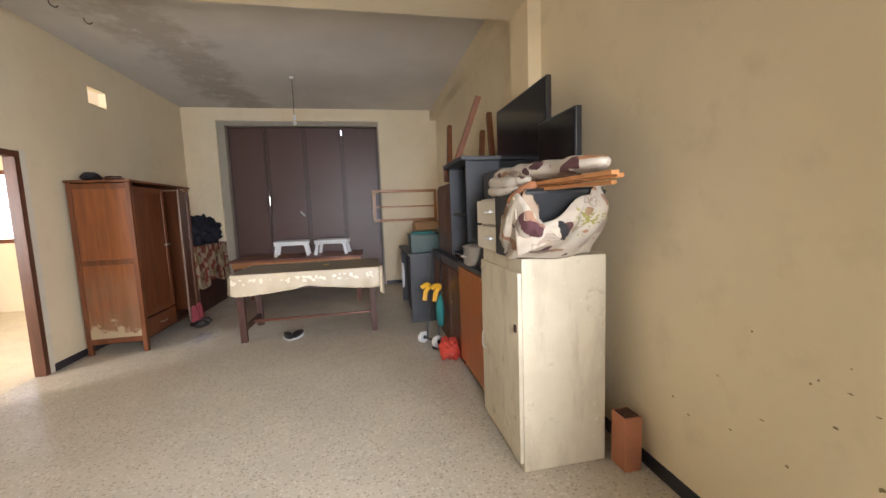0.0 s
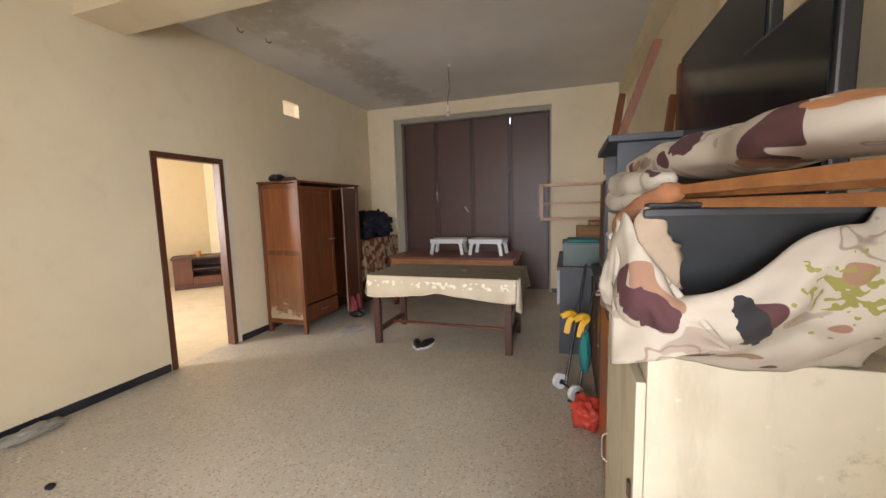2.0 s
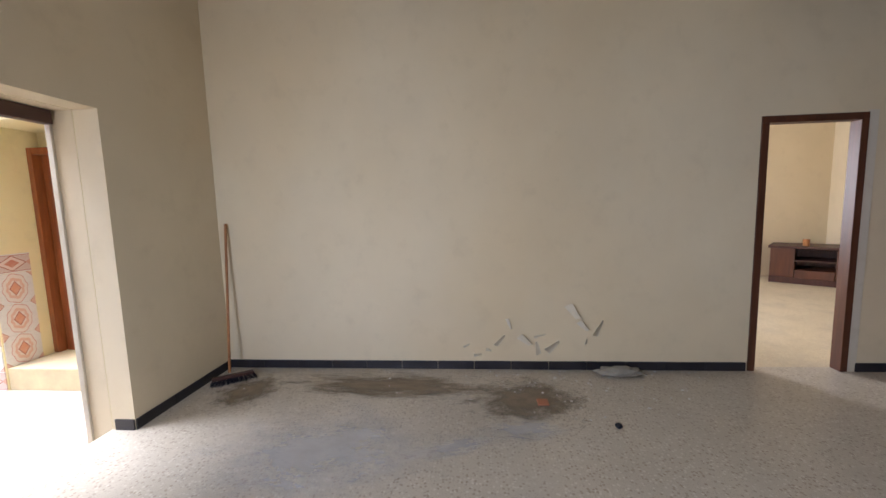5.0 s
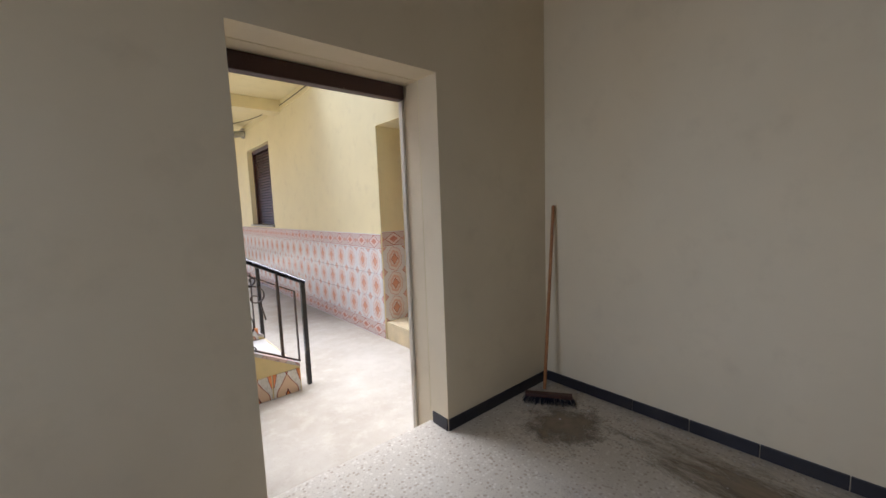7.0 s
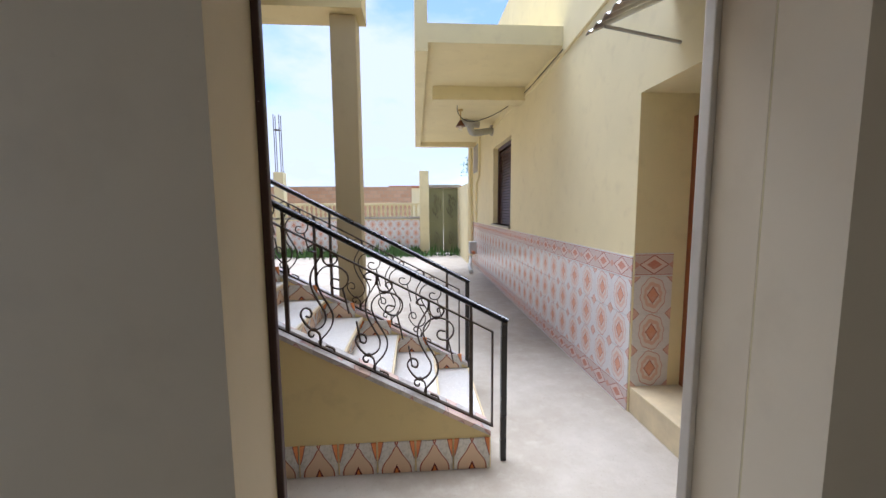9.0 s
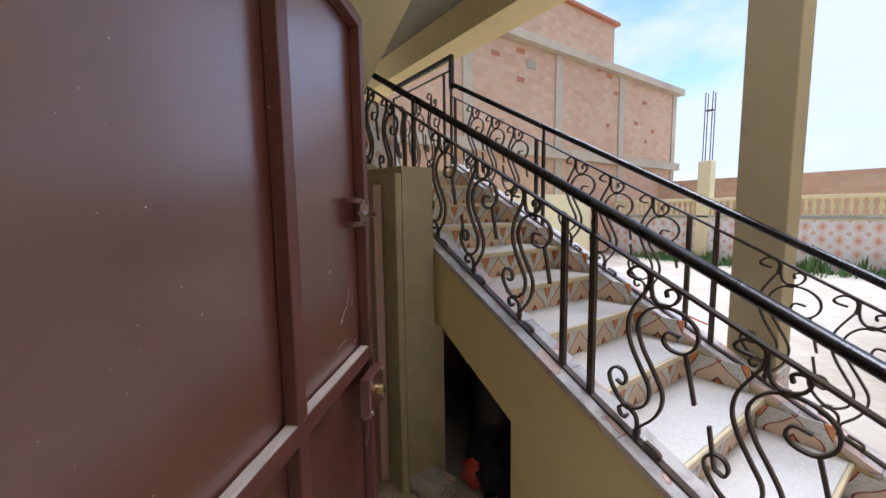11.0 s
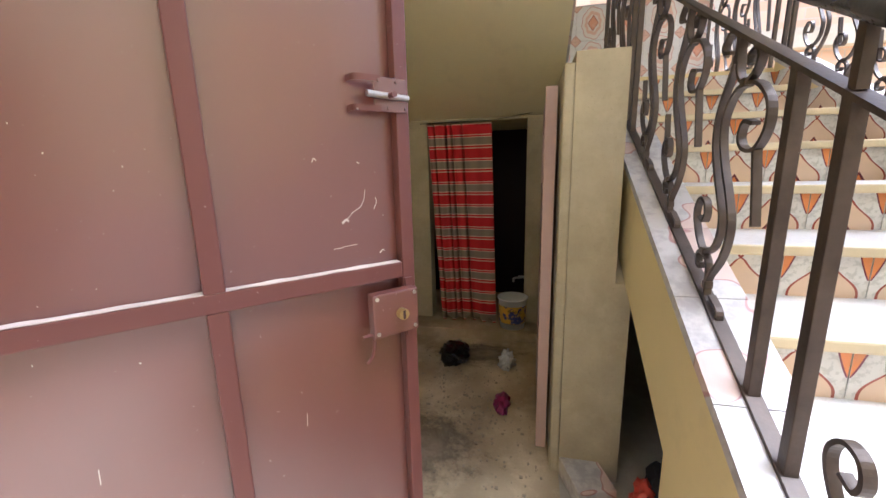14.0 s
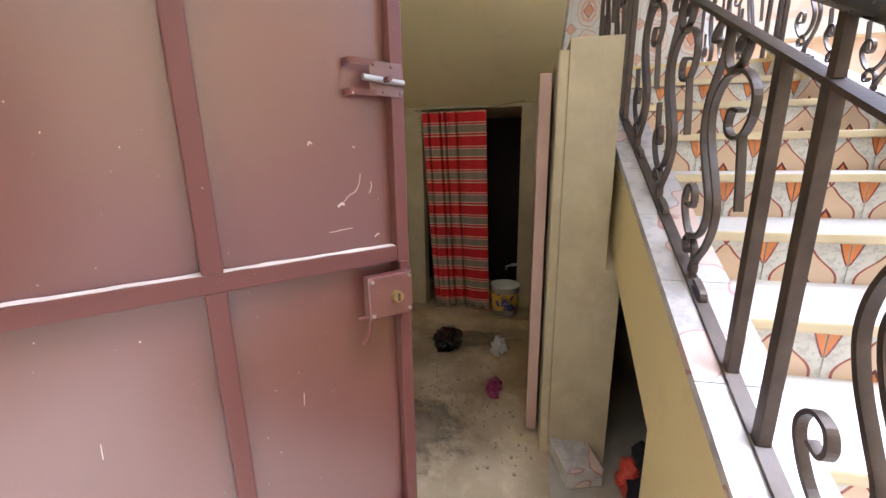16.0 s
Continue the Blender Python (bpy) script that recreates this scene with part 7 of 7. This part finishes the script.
# television stand in the next room
ts = thing("television_stand", "dark red carved wooden corner television stand", "cabinet", pose(-6.6, 6.85, 0, 0, 0, -41))
part("body_top", box_bm(-0.35, 0.35, -0.6, 0.6, 0.60, 0.64, bevel=0.008), "wood_dark", ts)
part("body_bottom", box_bm(-0.33, 0.35, -0.57, 0.57, 0.0, 0.10, bevel=0.006), "wood_dark", ts)
part("shelf", box_bm(-0.30, 0.3, -0.25, 0.25, 0.38, 0.40), "wood_dark", ts)
part("back", box_bm(-0.33, -0.30, -0.57, 0.57, 0.101, 0.599), "wood_dark", ts)
for y in (-0.57, 0.25):
    part("side_cupboard", box_bm(-0.29, 0.33, y, y + 0.32, 0.101, 0.599, bevel=0.004), "wood_frame", ts)
part("drawer", box_bm(-0.28, 0.35, -0.24, 0.24, 0.101, 0.24, bevel=0.004), "wood_frame", ts)
og = thing("ornament", "small pale ornament on the television stand", "ornament")
part("cup", rod_bm((-6.5, 6.6, 0.642), (-6.5, 6.6, 0.76), 0.04, 12, 0.05), "wood_pale", og)

# ---- floor dirt and peeling paint ----


film_level = itertools.count()


def flat_patch(name, cx, cy, rx, ry, material, label, turn=0.0):
    """A thin film of dust, a little uneven."""
    b = bmesh.new()
    n, rings = 40, 6
    c = b.verts.new((0, 0, 0.004))
    prev = None
    for r in range(1, rings + 1):
        q = 1.25 * r / rings
        ring = [b.verts.new((q * math.cos(6.2832 * k / n), q * math.sin(6.2832 * k / n), 0.0012 + 0.003 * (1 - r / rings))) for k in range(n)]
        for k in range(n):
            if prev:
                b.faces.new((prev[k], ring[k], ring[(k + 1) % n], prev[(k + 1) % n]))
            else:
                b.faces.new((c, ring[k], ring[(k + 1) % n]))
        prev = ring
    ob = link(name, b, material, None, True)
    ob.matrix_basis = pose(cx, cy, 0.002 + 0.0012 * next(film_level), 0, 0, turn) @ Matrix.Diagonal((rx, ry, 0.05, 1))
    return tagged(ob, label, "dirt", kind="stuff")


flat_patch("dirt_film", -2.42, 1.42, 0.5, 0.7, "mud_smear", "brown dried mud patch on the floor")
flat_patch("dirt_film", -2.62, 0.3, 0.34, 1.4, "mud_smear", "brown dust along the foot of the wall", -4)
flat_patch("dirt_film", -2.5, -0.85, 0.42, 0.4, "mud_smear", "dust swept into the corner")
flat_patch("powder_film", -2.02, 1.35, 0.22, 0.5, "white_smear", "white powder smear on the floor")
flat_patch("powder_film", -1.82, 0.9, 0.16, 0.45, "white_smear", "white powder smear on the floor", 20)
flat_patch("powder_film", -1.75, 0.1, 0.7, 1.2, "white_smear", "pale trodden dust on the floor")
flat_patch("powder_film", -1.9, 4.9, 0.3, 0.7, "white_smear", "pale dust and scraps before the wardrobe")
deb = bmesh.new()
for k in range(170):
    x, y = WX + 0.03 + abs(random.gauss(0, 0.35)), random.choice((random.gauss(1.7, 0.5), random.uniform(-1.2, 3.0)))
    s = random.uniform(0.003, 0.014)
    bx(deb, x, x + s, y, y + s * random.uniform(0.5, 1.6), 0.0012, 0.0012 + s * 0.5)
tagged(link("plaster_crumbs", deb, "powder"), "crumbs of fallen plaster along the wall", "debris", kind="stuff")
tagged(link("rag", lump(bmesh.new(), (-2.86, 2.25, 0.03), (0.07, 0.17, 0.035), 81, 0.5, 2.4, 0.0015), "cement", None, True), "crumpled grey rag at the foot of the wall", "rag")
tagged(link("clay_shard", box_bm(-2.4, -2.32, 1.48, 1.56, 0.006, 0.02, bevel=0.004), "clay"), "broken red clay shard in the dried mud", "shard")
tagged(link("stone", lump(bmesh.new(), (-2.07, 1.96, 0.012), (0.025, 0.02, 0.014), 84, 0.3, 2.0, 0.001), "dark_cloth", None, True), "small dark stone on the floor", "stone")


def flake(y, z, ln, w, tilt, curl):
    """A curl of paint that stands off the wall."""
    b = bmesh.new()
    t = radians(tilt)

    def f(u, v):
        a = (u - 0.5) * ln
        off = 0.003 + curl * (v ** 1.5)
        c = (v - 0.5) * w * (1 - 0.5 * u)
        return Vector((WX + off, y + a * math.cos(t) - c * math.sin(t), z + a * math.sin(t) + c * math.cos(t)))
    sheet(b, f, 8, 6, 0.0025)
    return part("paint_flake", b, "flake", wall_west)


for y, z, ln, w, tilt, curl in ((1.883, 0.53, 0.15, 0.07, -55, 0.05), (1.97, 0.40, 0.11, 0.05, -45, 0.04), (2.10, 0.385, 0.15, 0.075, 65, 0.06), (1.47, 0.27, 0.13, 0.07, -40, 0.045), (1.71, 0.22, 0.14, 0.09, 40, 0.06), (1.25, 0.27, 0.12, 0.05, 50, 0.04), (1.05, 0.14, 0.07, 0.05, 10, 0.04), (1.33, 0.42, 0.1, 0.03, -70, 0.02), (1.58, 0.20, 0.12, 0.05, 100, 0.03), (1.60, 0.31, 0.1, 0.03, 15, 0.02), (2.0, 0.26, 0.05, 0.03, 80, 0.03), (0.95, 0.22, 0.06, 0.03, 30, 0.02), (1.15, 0.18, 0.05, 0.04, -20, 0.03)):
    flake(y, z, ln, w, tilt, curl)


def scuff(y, z, a, b, k):
    """A small knock in the plaster of the east wall with grimy edges."""
    bm_ = bmesh.new()
    n = 14
    ring = [bm_.verts.new((EX - 0.0012, y + a * math.cos(6.2832 * j / n) * (1 + 0.5 * noise.noise(Vector((j, k, 0.5)))), z + b * math.sin(6.2832 * j / n) * (1 + 0.5 * noise.noise(Vector((j, k, 3.5)))))) for j in range(n)]
    mid = bm_.verts.new((EX - 0.003, y, z))
    for j in range(n):
        bm_.faces.new((ring[j], ring[(j + 1) % n], mid))
    return part("scuff", bm_, "wall_grime", wall_east, "dark knock in the plaster")


rnd = random.Random(17)
for k in range(15):
    scuff(0.62 + abs(rnd.gauss(0, 0.25)), rnd.uniform(0.4, 0.95), rnd.uniform(0.003, 0.009), rnd.uniform(0.002, 0.006), k)

# ---- trodden dirt in the passage ----
for x, y, rx, ry, turn in ((0.75, -2.1, 0.5, 0.6, -30), (1.9, -2.3, 0.3, 0.6, 5)):
    ob = flat_patch("dirt_film", x, y, rx, ry, "mud_smear", "brown trodden dirt on the passage floor", turn)
    ob.matrix_basis = Matrix.Translation((0, 0, G + 0.0125)) @ ob.matrix_basis
